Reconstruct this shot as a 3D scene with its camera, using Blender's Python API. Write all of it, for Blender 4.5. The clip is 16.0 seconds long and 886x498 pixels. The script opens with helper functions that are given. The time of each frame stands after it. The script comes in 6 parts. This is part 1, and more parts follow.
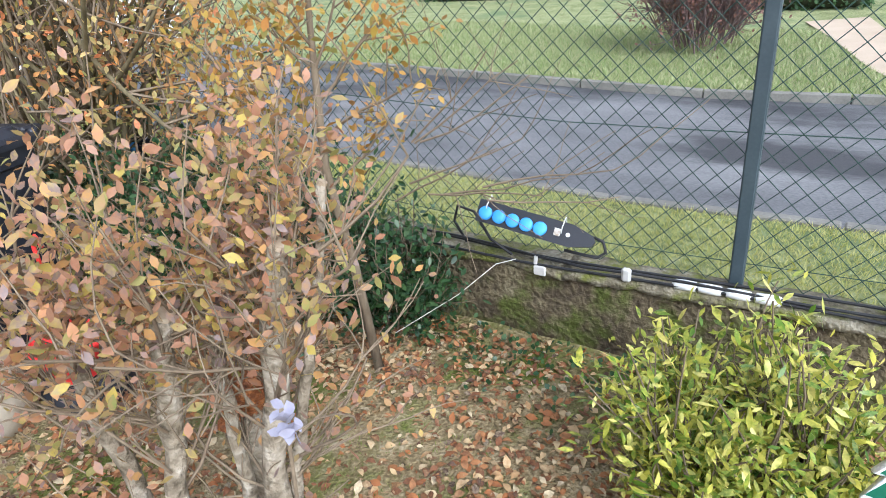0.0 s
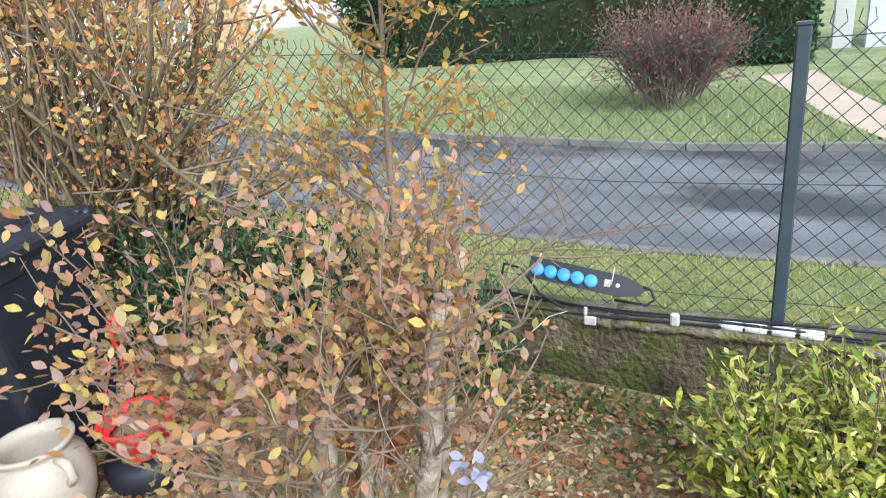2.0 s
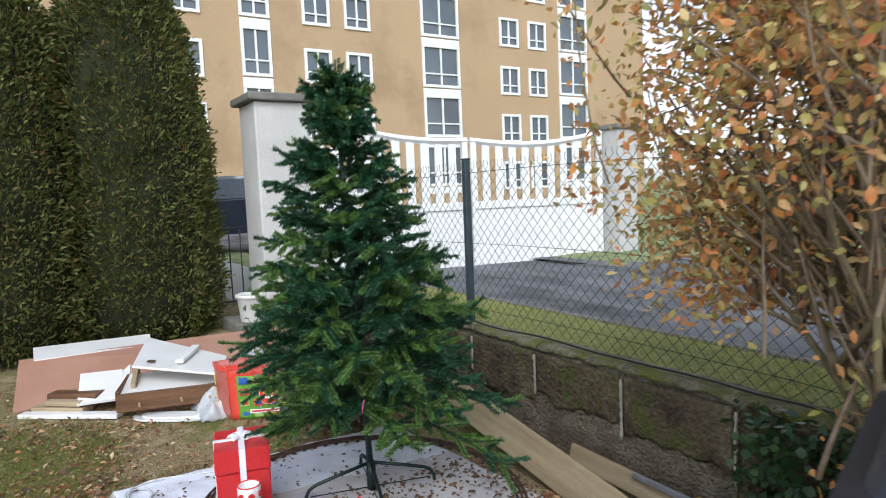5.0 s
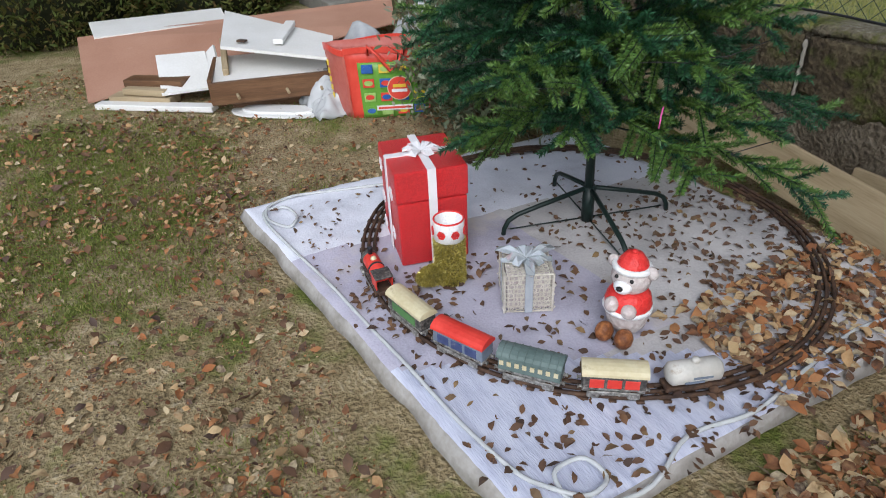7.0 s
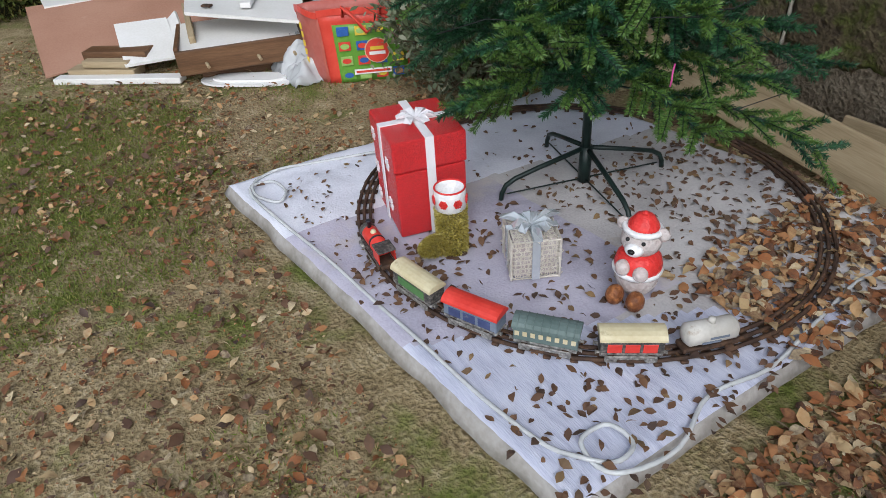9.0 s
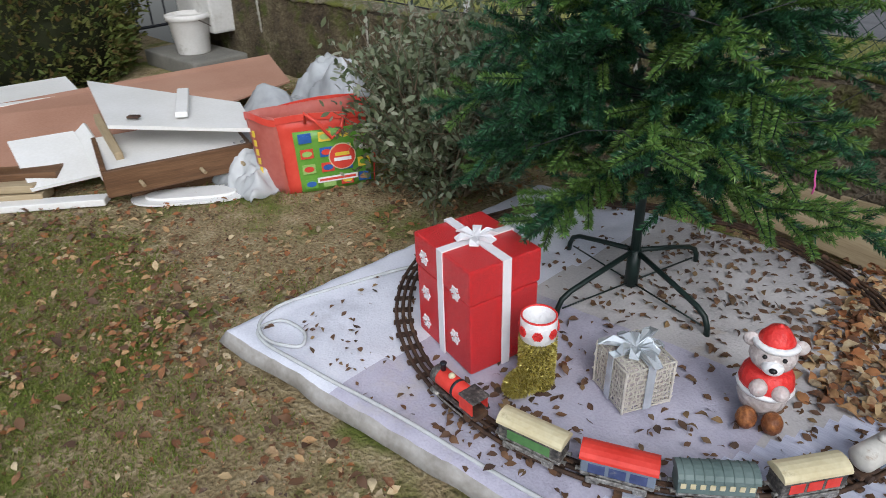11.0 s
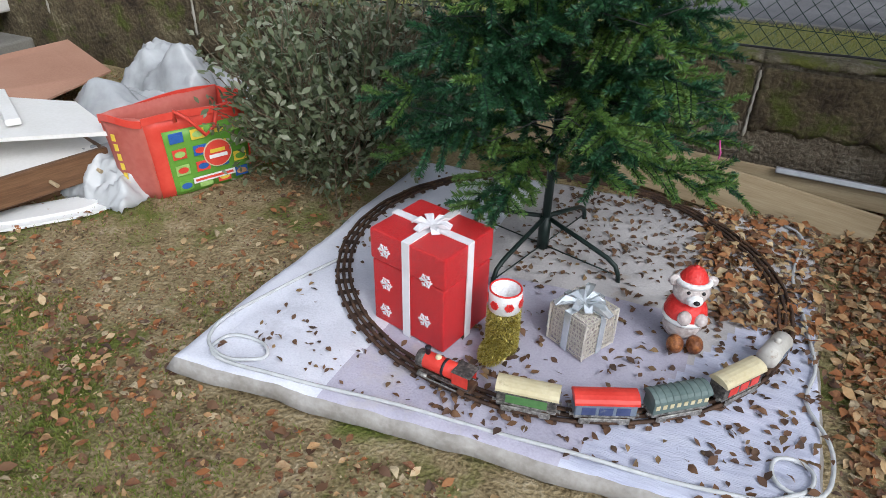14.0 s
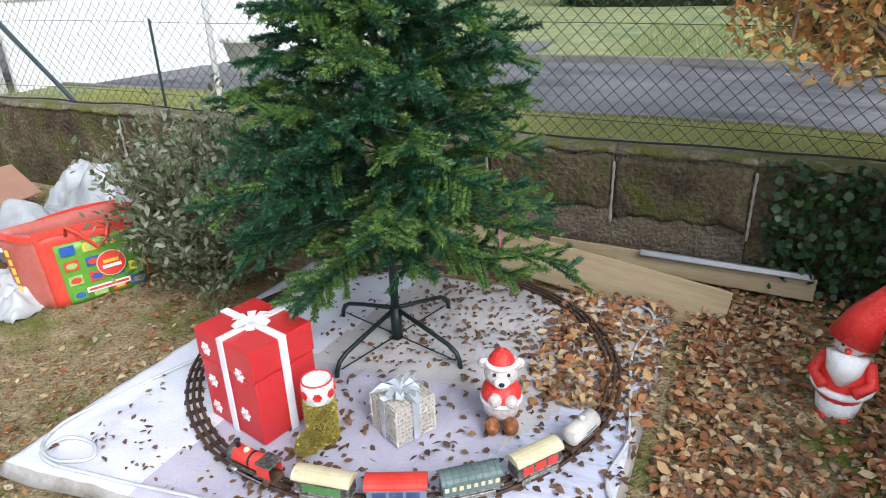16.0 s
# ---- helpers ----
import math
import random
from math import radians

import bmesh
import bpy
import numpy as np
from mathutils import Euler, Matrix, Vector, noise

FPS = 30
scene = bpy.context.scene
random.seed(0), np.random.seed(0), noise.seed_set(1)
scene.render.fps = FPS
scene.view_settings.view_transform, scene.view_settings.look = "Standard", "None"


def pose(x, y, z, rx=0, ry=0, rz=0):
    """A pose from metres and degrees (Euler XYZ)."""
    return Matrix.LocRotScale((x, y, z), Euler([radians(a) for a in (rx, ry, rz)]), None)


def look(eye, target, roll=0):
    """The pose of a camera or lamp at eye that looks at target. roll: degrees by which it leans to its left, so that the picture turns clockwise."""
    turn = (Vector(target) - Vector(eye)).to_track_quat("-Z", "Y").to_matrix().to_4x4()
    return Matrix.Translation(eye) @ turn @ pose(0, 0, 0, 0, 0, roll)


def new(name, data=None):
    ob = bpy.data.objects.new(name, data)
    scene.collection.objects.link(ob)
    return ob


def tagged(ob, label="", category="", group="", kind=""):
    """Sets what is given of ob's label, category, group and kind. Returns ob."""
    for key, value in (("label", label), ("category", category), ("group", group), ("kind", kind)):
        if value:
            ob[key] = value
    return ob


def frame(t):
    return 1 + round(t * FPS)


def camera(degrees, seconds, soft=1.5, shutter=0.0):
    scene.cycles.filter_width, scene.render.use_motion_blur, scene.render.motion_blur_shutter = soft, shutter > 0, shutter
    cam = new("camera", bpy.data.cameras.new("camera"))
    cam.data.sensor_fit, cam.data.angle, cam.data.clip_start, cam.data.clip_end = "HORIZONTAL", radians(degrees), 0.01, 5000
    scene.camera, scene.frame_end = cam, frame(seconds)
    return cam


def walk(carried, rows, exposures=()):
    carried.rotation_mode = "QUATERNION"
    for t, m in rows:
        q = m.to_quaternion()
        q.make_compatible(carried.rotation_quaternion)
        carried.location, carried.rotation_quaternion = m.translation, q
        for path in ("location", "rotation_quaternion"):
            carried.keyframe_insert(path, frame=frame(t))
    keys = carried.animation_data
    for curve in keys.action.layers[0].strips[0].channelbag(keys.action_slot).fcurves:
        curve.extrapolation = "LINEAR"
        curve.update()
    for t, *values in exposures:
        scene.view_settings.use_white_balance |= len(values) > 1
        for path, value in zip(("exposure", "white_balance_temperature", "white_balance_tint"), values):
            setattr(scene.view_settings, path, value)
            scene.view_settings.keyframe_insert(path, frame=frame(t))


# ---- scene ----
cam = camera(69.4, 16.0, 0.65, 0.2)
EXPO = (1.5, 1.45, .68, .72, .48, .4, .62, .66, 1.12)
KELVIN = (5750, 5750, 5800, 5950, 6100, 6150, 6150, 6150, 6100)
PATH = [
    (0, (-0.128, 0.951, 1.618), (-1.097, 2.479, 0.767), -4.7),
    (0.5, (-0.101, 0.919, 1.552), (-1.058, 2.451, 0.693), -4.4),
    (1, (-0.09, 0.896, 1.559), (-1.069, 2.385, 0.651), -5.7),
    (1.5, (-0.171, 0.822, 1.624), (-1.17, 2.307, 0.732), -5.9),
    (2, (-0.392, 0.678, 1.709), (-1.274, 2.331, 1.01), -6.1),
    (2.4, (-0.559, 0.7, 1.675), (-1.382, 2.422, 1.076), -5.3),
    (2.5, (-0.647, 0.699, 1.659), (-1.435, 2.445, 1.084), -4.8),
    (3, (-1.017, 0.762, 1.632), (-1.802, 2.544, 1.177), -3.6),
    (3.5, (-1.411, 0.708, 1.59), (-2.356, 2.443, 1.277), -0.6),
    (4, (-1.817, 0.646, 1.56), (-2.967, 2.26, 1.272), 1.2),
    (4.5, (-2.317, 0.585, 1.599), (-3.853, 1.848, 1.387), -1.4),
    (4.8, (-2.564, 0.552, 1.578), (-4.197, 1.692, 1.403), -1.6),
    (5, (-2.761, 0.558, 1.544), (-4.434, 1.638, 1.364), -2.4),
    (7.3, (-4.036, 0.429, 1.271), (-5.49, 1.2, 0.135), -3.0),
    (7.5, (-4.056, 0.419, 1.268), (-5.487, 1.201, 0.11), -3.4),
    (8, (-4.055, 0.407, 1.297), (-5.452, 1.212, 0.113), -3.4),
    (8.2, (-4.056, 0.414, 1.295), (-5.452, 1.223, 0.113), -3.7),
    (10.3, (-4.366, 0.261, 1.286), (-5.755, 1.227, 0.22), -2.9),
    (10.5, (-4.474, 0.233, 1.296), (-5.832, 1.274, 0.26), -2.9),
    (11, (-4.699, 0.114, 1.292), (-5.929, 1.351, 0.313), -1.9),
    (11.5, (-4.944, -0.023, 1.348), (-5.832, 1.485, 0.381), 1.1),
    (12, (-4.979, -0.109, 1.338), (-5.732, 1.467, 0.363), 1.8),
    (12.5, (-4.933, -0.19, 1.343), (-5.642, 1.367, 0.307), 1.7),
    (13, (-4.94, -0.21, 1.379), (-5.643, 1.321, 0.302), 1.6),
    (13.5, (-5.003, -0.198, 1.399), (-5.704, 1.329, 0.314), 1.4),
    (14, (-5.057, -0.198, 1.414), (-5.735, 1.344, 0.335), 1.2),
    (14.5, (-5.043, -0.184, 1.421), (-5.677, 1.389, 0.36), 1.2),
    (15, (-4.948, -0.175, 1.409), (-5.544, 1.444, 0.397), 0.9),
    (15.5, (-4.668, -0.141, 1.431), (-5.37, 1.498, 0.525), -1.1),
    (16, (-4.452, -0.052, 1.459), (-5.211, 1.609, 0.644), -2.0),
]
walk(cam, [(t, look(eye, target, roll)) for t, eye, target, roll in PATH],
     [(t, e, k, 10) for t, e, k in zip((0, 3.0, 4, 5, 7.4, 10.5, 12.5, 14.5, 16), EXPO, KELVIN)])


# ---- light ----
world = bpy.data.worlds.new("world")
scene.world = world
world.use_nodes = True
wn = world.node_tree
sky = wn.nodes.new("ShaderNodeTexSky")
sky.sky_type = 'NISHITA'
sky.sun_disc = False
sky.sun_elevation = radians(38)
sky.sun_rotation = radians(127)
sky.air_density, sky.dust_density, sky.ozone_density = 1.0, 1.5, 1.0
cloud = wn.nodes.new("ShaderNodeHueSaturation")
cloud.inputs["Saturation"].default_value = 0.3
wn.links.new(sky.outputs[0], cloud.inputs["Color"])
wn.links.new(cloud.outputs[0], wn.nodes["Background"].inputs[0])
wn.nodes["Background"].inputs[1].default_value = 0.15
sun = new("sun", bpy.data.lights.new("sun", 'SUN'))
sun.data.energy, sun.data.angle, sun.data.color = 1.0, radians(30), (1.0, 0.985, 0.965)
sun.matrix_world = pose(0, 0, 20, 48, 0, 58)


# ---- materials ----
def mat(name, stops, scale=6.0, rough=0.8, bump=0.2, fine=60.0, metal=0.0, pick="noise", detail=6.0,
        spec=0.35, trans=0.0, stain=None, stain_scale=1.5, stain_at=0.55, coat=0.0, stretch=None, fine_mix=0.35, deep=0.006):
    """A surface whose colour runs over stops by noise, or piece by piece (pick: island, object)."""
    m = bpy.data.materials.new(name)
    m.use_nodes = True
    t = m.node_tree
    n, l = t.nodes, t.links
    b = n["Principled BSDF"]
    co = n.new("ShaderNodeTexCoord")
    vec = co.outputs["Object"]
    if stretch:
        mp = n.new("ShaderNodeMapping")
        mp.inputs["Scale"].default_value = stretch
        l.new(vec, mp.inputs["Vector"])
        vec = mp.outputs["Vector"]
    big = n.new("ShaderNodeTexNoise")
    big.inputs["Scale"].default_value, big.inputs["Detail"].default_value = scale, detail
    l.new(vec, big.inputs["Vector"])
    small = n.new("ShaderNodeTexNoise")
    small.inputs["Scale"].default_value, small.inputs["Detail"].default_value = fine, 4.0
    l.new(vec, small.inputs["Vector"])
    mixv = n.new("ShaderNodeMix")
    mixv.data_type = 'FLOAT'
    mixv.inputs[0].default_value = fine_mix
    l.new(small.outputs[0], mixv.inputs[3])
    if pick == "noise":
        l.new(big.outputs[0], mixv.inputs[2])
    elif pick == "island":
        g = n.new("ShaderNodeNewGeometry")
        l.new(g.outputs["Random Per Island"], mixv.inputs[2])
        mixv.inputs[0].default_value = 0.15
    else:
        g = n.new("ShaderNodeObjectInfo")
        l.new(g.outputs["Random"], mixv.inputs[2])
    ramp = n.new("ShaderNodeValToRGB")
    e = ramp.color_ramp.elements
    lo, hi = (0.3, 0.7) if pick == "noise" else (0.05, 0.95)
    while len(e) < len(stops):
        e.new(0.5)
    for i, c in enumerate(stops):
        e[i].position = lo + (hi - lo) * i / max(1, len(stops) - 1)
        e[i].color = (*c, 1)
    l.new(mixv.outputs[0], ramp.inputs[0])
    colour = ramp.outputs[0]
    if stain:
        sn = n.new("ShaderNodeTexNoise")
        sn.inputs["Scale"].default_value, sn.inputs["Detail"].default_value = stain_scale, 8.0
        sn.inputs["Roughness"].default_value = 0.65
        l.new(vec, sn.inputs["Vector"])
        sr = n.new("ShaderNodeValToRGB")
        sr.color_ramp.elements[0].position, sr.color_ramp.elements[1].position = stain_at, stain_at + 0.12
        l.new(sn.outputs[0], sr.inputs[0])
        mc = n.new("ShaderNodeMix")
        mc.data_type = 'RGBA'
        mc.inputs[7].default_value = (*stain, 1)
        l.new(sr.outputs[0], mc.inputs[0])
        l.new(colour, mc.inputs[6])
        colour = mc.outputs[2]
    l.new(colour, b.inputs["Base Color"])
    b.inputs["Roughness"].default_value = rough
    b.inputs["Metallic"].default_value = metal
    b.inputs["Specular IOR Level"].default_value = spec
    b.inputs["Coat Weight"].default_value = coat
    if trans:
        b.inputs["Transmission Weight"].default_value = trans
    if bump:
        bn = n.new("ShaderNodeBump")
        bn.inputs["Strength"].default_value = min(1.0, bump)
        bn.inputs["Distance"].default_value = deep
        l.new(small.outputs[0], bn.inputs["Height"])
        l.new(bn.outputs[0], b.inputs["Normal"])
    return m


def leafy(name, stops, rough=0.55, through_light=0.35):
    """A leaf surface: colour by piece, with light coming through."""
    m = mat(name, stops, pick="island", rough=rough, bump=0.1, fine=90)
    t = m.node_tree
    b = t.nodes["Principled BSDF"]
    tr = t.nodes.new("ShaderNodeBsdfTranslucent")
    mx = t.nodes.new("ShaderNodeMixShader")
    mx.inputs[0].default_value = through_light
    src = b.inputs["Base Color"].links[0].from_socket
    t.links.new(src, tr.inputs[0])
    t.links.new(b.outputs[0], mx.inputs[1])
    t.links.new(tr.outputs[0], mx.inputs[2])
    t.links.new(mx.outputs[0], t.nodes["Material Output"].inputs[0])
    return m


M_SOIL = mat("soil", [(.05, .034, .016), (.24, .18, .09), (.36, .285, .16), (.52, .44, .3)], 9, .95, 1, 75, stain=(.125, .15, .026), stain_scale=2.2, stain_at=.5, fine_mix=.55, deep=.02, detail=9)
M_LAWN = mat("lawn", [(.1, .13, .045), (.27, .3, .13), (.45, .45, .26)], 3.5, .95, 1, 34, stain=(.16, .22, .1), stain_scale=1.3, stain_at=.52, fine_mix=.6, deep=.04, detail=9)
M_ROAD = mat("asphalt", [(.075, .075, .078), (.14, .14, .145), (.23, .23, .23)], 2.2, .8, .5, 130, stain=(.05, .05, .054), stain_scale=1.0, stain_at=.5, stretch=(.45, 1, 1), fine_mix=.45)
M_KERB = mat("kerb_concrete", [(.13, .125, .11), (.24, .23, .2)], 5, .9, .4, 80)
M_WALL = mat("mossy_concrete", [(.02, .015, .009), (.07, .052, .032), (.13, .105, .06), (.23, .2, .125)], 5.0, .95, 1, 40, deep=.03, stain=(.075, .09, .016), stain_scale=5.5, stain_at=.53, fine_mix=.35, detail=9)
M_BAREWALL = mat("bare_old_concrete", [(.06, .046, .03), (.16, .13, .092), (.28, .245, .19)], 6, .95, 1, 55, deep=.03, stain=(.07, .055, .03), stain_scale=4, stain_at=.56, fine_mix=.45, detail=9)
M_CAP = mat("lichen_cap", [(.06, .05, .03), (.19, .165, .11), (.36, .33, .26)], 11, .95, 1, 60, stain=(.13, .14, .03), stain_scale=6, stain_at=.47, fine_mix=.45, deep=.02, detail=9)
M_MORTAR = mat("pale_mortar", [(.3, .28, .23), (.42, .4, .34)], 9, .95, .5, 70)
M_POST = mat("green_grey_post", [(.03, .045, .055), (.055, .075, .085)], 8, .45, .1, 90)
M_WIRE = mat("green_wire", [(.012, .04, .03), (.03, .07, .052)], 20, .5, 0, 90)
M_GALV = mat("old_white_paint", [(.5, .5, .47), (.72, .72, .69)], 12, .6, .2, 80, stain=(.28, .2, .12), stain_scale=9, stain_at=.62)
M_WHITE = mat("white_paint", [(.7, .7, .69), (.82, .82, .8)], 3, .5, .08, 60)
M_BLACKPL = mat("black_plastic", [(.007, .0085, .013), (.016, .018, .026)], 5, .5, .06, 160, spec=.5)
M_LIDPL = mat("dark_grey_plastic", [(.012, .0135, .018), (.026, .028, .038)], 7, .42, .1, 120, spec=.5, stain=(.065, .062, .06), stain_scale=5, stain_at=.6)
M_YELLOW = mat("yellow_plastic", [(.68, .47, .02), (.82, .62, .05)], 4, .4, .05, 120, spec=.5, stain=(.5, .42, .1), stain_scale=7, stain_at=.65)
M_BARK = mat("bark", [(.09, .065, .04), (.17, .13, .085), (.25, .2, .14)], 14, .95, .8, 60, stretch=(1, 1, .35))
M_PALEBARK = mat("lichened_bark", [(.13, .1, .065), (.3, .25, .18), (.5, .45, .37)], 16, .95, 1, 45, stain=(.09, .07, .045), stain_scale=11, stain_at=.52, deep=.02)
M_OLIVEBARK = mat("olive_bark", [(.085, .07, .035), (.16, .13, .07), (.23, .19, .11)], 12, .95, .8, 60, stretch=(1, 1, .3))
M_TWIG = mat("twig", [(.15, .11, .075), (.27, .21, .14)], 20, .9, .2, 60)
M_CUT = mat("cut_wood", [(.3, .22, .14), (.5, .41, .3)], 30, .9, .4, 90)
M_PINK = leafy("pink_autumn_leaf", [(.2, .24, .06), (.36, .17, .1), (.46, .25, .15), (.26, .2, .19), (.54, .3, .1), (.38, .22, .16), (.52, .4, .09), (.24, .17, .14), (.5, .24, .11), (.3, .29, .09), (.42, .25, .13)], .5, .3)
M_ORANGE = leafy("orange_autumn_leaf", [(.72, .27, .08), (.72, .42, .13), (.64, .21, .09), (.72, .57, .25), (.4, .37, .1), (.54, .29, .13), (.42, .21, .1), (.58, .48, .19), (.32, .33, .11), (.66, .36, .16)], .5, .4)
M_YLEAF = leafy("yellowing_leaf", [(.42, .3, .05), (.5, .32, .08), (.45, .2, .05), (.25, .25, .06), (.5, .27, .1), (.36, .24, .1)])
M_VARIEG = leafy("variegated_leaf", [(.05, .13, .014), (.13, .22, .022), (.52, .48, .07), (.08, .16, .018), (.62, .56, .1), (.16, .25, .03), (.68, .6, .16), (.06, .13, .014), (.56, .52, .09), (.1, .19, .02), (.7, .62, .18), (.2, .28, .03)], .3, .25)
M_HOLLY = leafy("dark_green_leaf", [(.015, .045, .018), (.03, .075, .028), (.05, .1, .03), (.022, .055, .02)], .35, .15)
M_GREYLEAF = leafy("grey_green_leaf", [(.07, .1, .05), (.12, .15, .075), (.18, .21, .12), (.32, .33, .24)], .4, .2)
M_THUJA = leafy("thuja_spray", [(.045, .075, .014), (.085, .115, .022), (.12, .14, .03), (.16, .155, .042), (.06, .09, .018), (.16, .1, .036), (.09, .125, .024)], .7, .2)
# near-black colour stands in for the shade deep inside the foliage
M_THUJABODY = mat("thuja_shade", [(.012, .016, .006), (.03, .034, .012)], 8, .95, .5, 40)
M_HEDGE = leafy("hedge_leaf", [(.02, .05, .02), (.035, .08, .025), (.05, .1, .03)], .6, .2)
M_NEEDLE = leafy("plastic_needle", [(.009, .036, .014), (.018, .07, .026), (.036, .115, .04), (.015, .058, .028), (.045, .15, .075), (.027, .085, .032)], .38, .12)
# lighter copy of the needle colour: highlights on the sprigs, painted in
M_NEEDLELIT = leafy("highlight_plastic_needle", [(.045, .12, .028), (.1, .2, .04), (.16, .26, .06), (.07, .155, .04)], .38, .15)
M_GRASS = leafy("grass_blade", [(.12, .17, .025), (.17, .22, .035), (.21, .24, .05), (.28, .27, .09), (.08, .12, .02)], .6, .3)
M_LAWNBLADE = leafy("lawn_blade", [(.2, .29, .1), (.29, .36, .14), (.38, .41, .2), (.46, .45, .27), (.14, .22, .07)], .6, .3)
M_VERGE = leafy("verge_grass_blade", [(.34, .36, .1), (.42, .43, .13), (.5, .48, .18), (.56, .52, .22), (.26, .31, .09)], .6, .35)
M_DEAD = leafy("fallen_leaf", [(.28, .11, .04), (.38, .18, .075), (.13, .055, .028), (.46, .28, .13), (.5, .37, .2), (.19, .085, .045), (.34, .13, .045), (.09, .055, .04), (.56, .46, .29), (.4, .22, .09)], .85, .1)
M_DARKLEAF = leafy("dry_dark_leaf", [(.09, .05, .035), (.13, .07, .04), (.17, .09, .045), (.07, .045, .035), (.3, .19, .08)], .7, .1)
M_CABLE = mat("black_cable", [(.012, .012, .013), (.03, .03, .032)], 20, .45, 0, 80)
M_BLUE = mat("blue_plastic", [(.05, .27, .72), (.08, .36, .85)], 6, .4, 0, 80)
M_WHITEPL = mat("white_plastic", [(.72, .72, .7), (.82, .82, .8)], 6, .4, .05, 80)
M_CLEARPL = mat("clear_tape", [(.62, .6, .56), (.8, .79, .76)], 14, .2, .3, 40, trans=.3)
M_CLOTH = mat("lavender_fleece", [(.33, .315, .39), (.44, .42, .51), (.53, .51, .59)], 5, .95, .4, 140, stain=(.52, .48, .45), stain_scale=2.2, stain_at=.58, detail=9)
M_CLOTHWHITE = mat("white_fleece", [(.52, .53, .59), (.66, .67, .74), (.76, .77, .82)], 4, .95, .4, 140, stain=(.5, .5, .55), stain_scale=3.4, stain_at=.6, detail=9)
M_CLOTHBLUE = mat("ribbed_bluish_fleece", [(.4, .42, .55), (.54, .56, .68), (.64, .66, .76)], 7, .95, .6, 40, stretch=(1, 9, 1), stain=(.55, .55, .62), stain_scale=2, stain_at=.6)
M_CLOTHBEIGE = mat("damp_beige_fleece", [(.36, .34, .34), (.48, .46, .46), (.56, .54, .53)], 4, .95, .4, 120, stain=(.36, .27, .17), stain_scale=2.4, stain_at=.63, detail=9)
M_FLEECE = mat("fleece_edge", [(.26, .24, .21), (.46, .44, .42)], 12, .95, .6, 60)
M_WOOD = mat("weathered_plank", [(.24, .18, .1), (.36, .28, .17), (.45, .37, .24)], 5, .9, .3, 50, stretch=(.25, 4, 4))
M_DARKWOOD = mat("dark_varnished_wood", [(.06, .03, .015), (.13, .065, .03), (.2, .11, .055)], 6, .55, .25, 50, stretch=(.3, 4, 4))
M_BROWNBOARD = mat("brown_hardboard", [(.33, .17, .11), (.4, .215, .145), (.45, .26, .18)], 2.2, .85, .08, 90, stain=(.5, .32, .24), stain_scale=4, stain_at=.68)
M_WHITEBOARD = mat("white_melamine", [(.66, .65, .61), (.8, .79, .77)], 3, .4, .05, 70, stain=(.4, .35, .27), stain_scale=5, stain_at=.68)
M_SHEET = mat("milky_plastic_sheet", [(.38, .39, .4), (.54, .56, .57), (.68, .7, .7)], 5, .25, .5, 12, trans=.25)
M_RED = mat("red_glitter", [(.4, .004, .008), (.68, .012, .016), (.86, .05, .05)], 160, .3, .9, 420, fine_mix=.6, spec=.6)
M_REDPL = mat("red_plastic", [(.7, .03, .03), (.82, .06, .05)], 5, .35, 0, 80)
M_RIBBON = mat("white_ribbon", [(.72, .7, .72), (.84, .83, .85)], 20, .5, .15, 200)
M_SILVER = mat("silver_ribbon", [(.55, .6, .63), (.75, .79, .82)], 16, .22, .1, 100, metal=.55)
M_GOLD = mat("gold_tinsel", [(.25, .2, .03), (.5, .42, .1), (.72, .65, .25)], 40, .28, 0, 200, metal=.6, pick="island")
M_WIREGIFT = mat("champagne_wire", [(.58, .53, .45), (.82, .78, .7)], 30, .35, .2, 120, metal=.3)
M_ACRYL = mat("frosted_acrylic", [(.55, .46, .43), (.86, .8, .78)], 90, .25, 1, 70, trans=.25, fine_mix=.7)
M_ACRED = mat("red_acrylic", [(.6, .02, .02), (.78, .06, .05)], 60, .3, .6, 110)
M_ACWHITE = mat("white_acrylic", [(.74, .74, .74), (.86, .86, .86)], 60, .3, .6, 110)
M_BROWNFUR = mat("brown_tinsel", [(.09, .028, .01), (.24, .085, .03), (.55, .22, .07)], 50, .4, .8, 120)
M_BLACK = mat("black_bead", [(.01, .01, .01), (.02, .02, .02)], 8, .2, 0, 80)
M_RUST = mat("rusty_rail", [(.018, .011, .008), (.06, .034, .022), (.14, .075, .04)], 25, .75, .3, 90)
M_TREEMETAL = mat("dark_green_metal", [(.006, .015, .013), (.015, .03, .026)], 10, .4, 0, 80)
M_CREAM = mat("worn_cream_tin", [(.5, .42, .24), (.68, .62, .42)], 12, .5, .1, 80, stain=(.25, .19, .1), stain_scale=14, stain_at=.6)
M_GREENTIN = mat("green_tin", [(.06, .16, .05), (.12, .27, .09)], 14, .45, .1, 80, stain=(.1, .1, .08), stain_scale=20, stain_at=.6)
M_REDTIN = mat("red_tin", [(.55, .03, .02), (.75, .07, .05)], 14, .4, .1, 80, stain=(.2, .05, .03), stain_scale=22, stain_at=.65)
M_TEAL = mat("grey_teal_tin", [(.08, .12, .11), (.15, .2, .19)], 14, .5, .1, 80)
M_BLUETIN = mat("slate_blue_tin", [(.12, .15, .2), (.2, .24, .3)], 14, .5, .1, 80)
M_GRIME = mat("grimy_black_tin", [(.02, .02, .02), (.07, .065, .06), (.2, .18, .16)], 60, .5, .3, 120, fine_mix=.5)
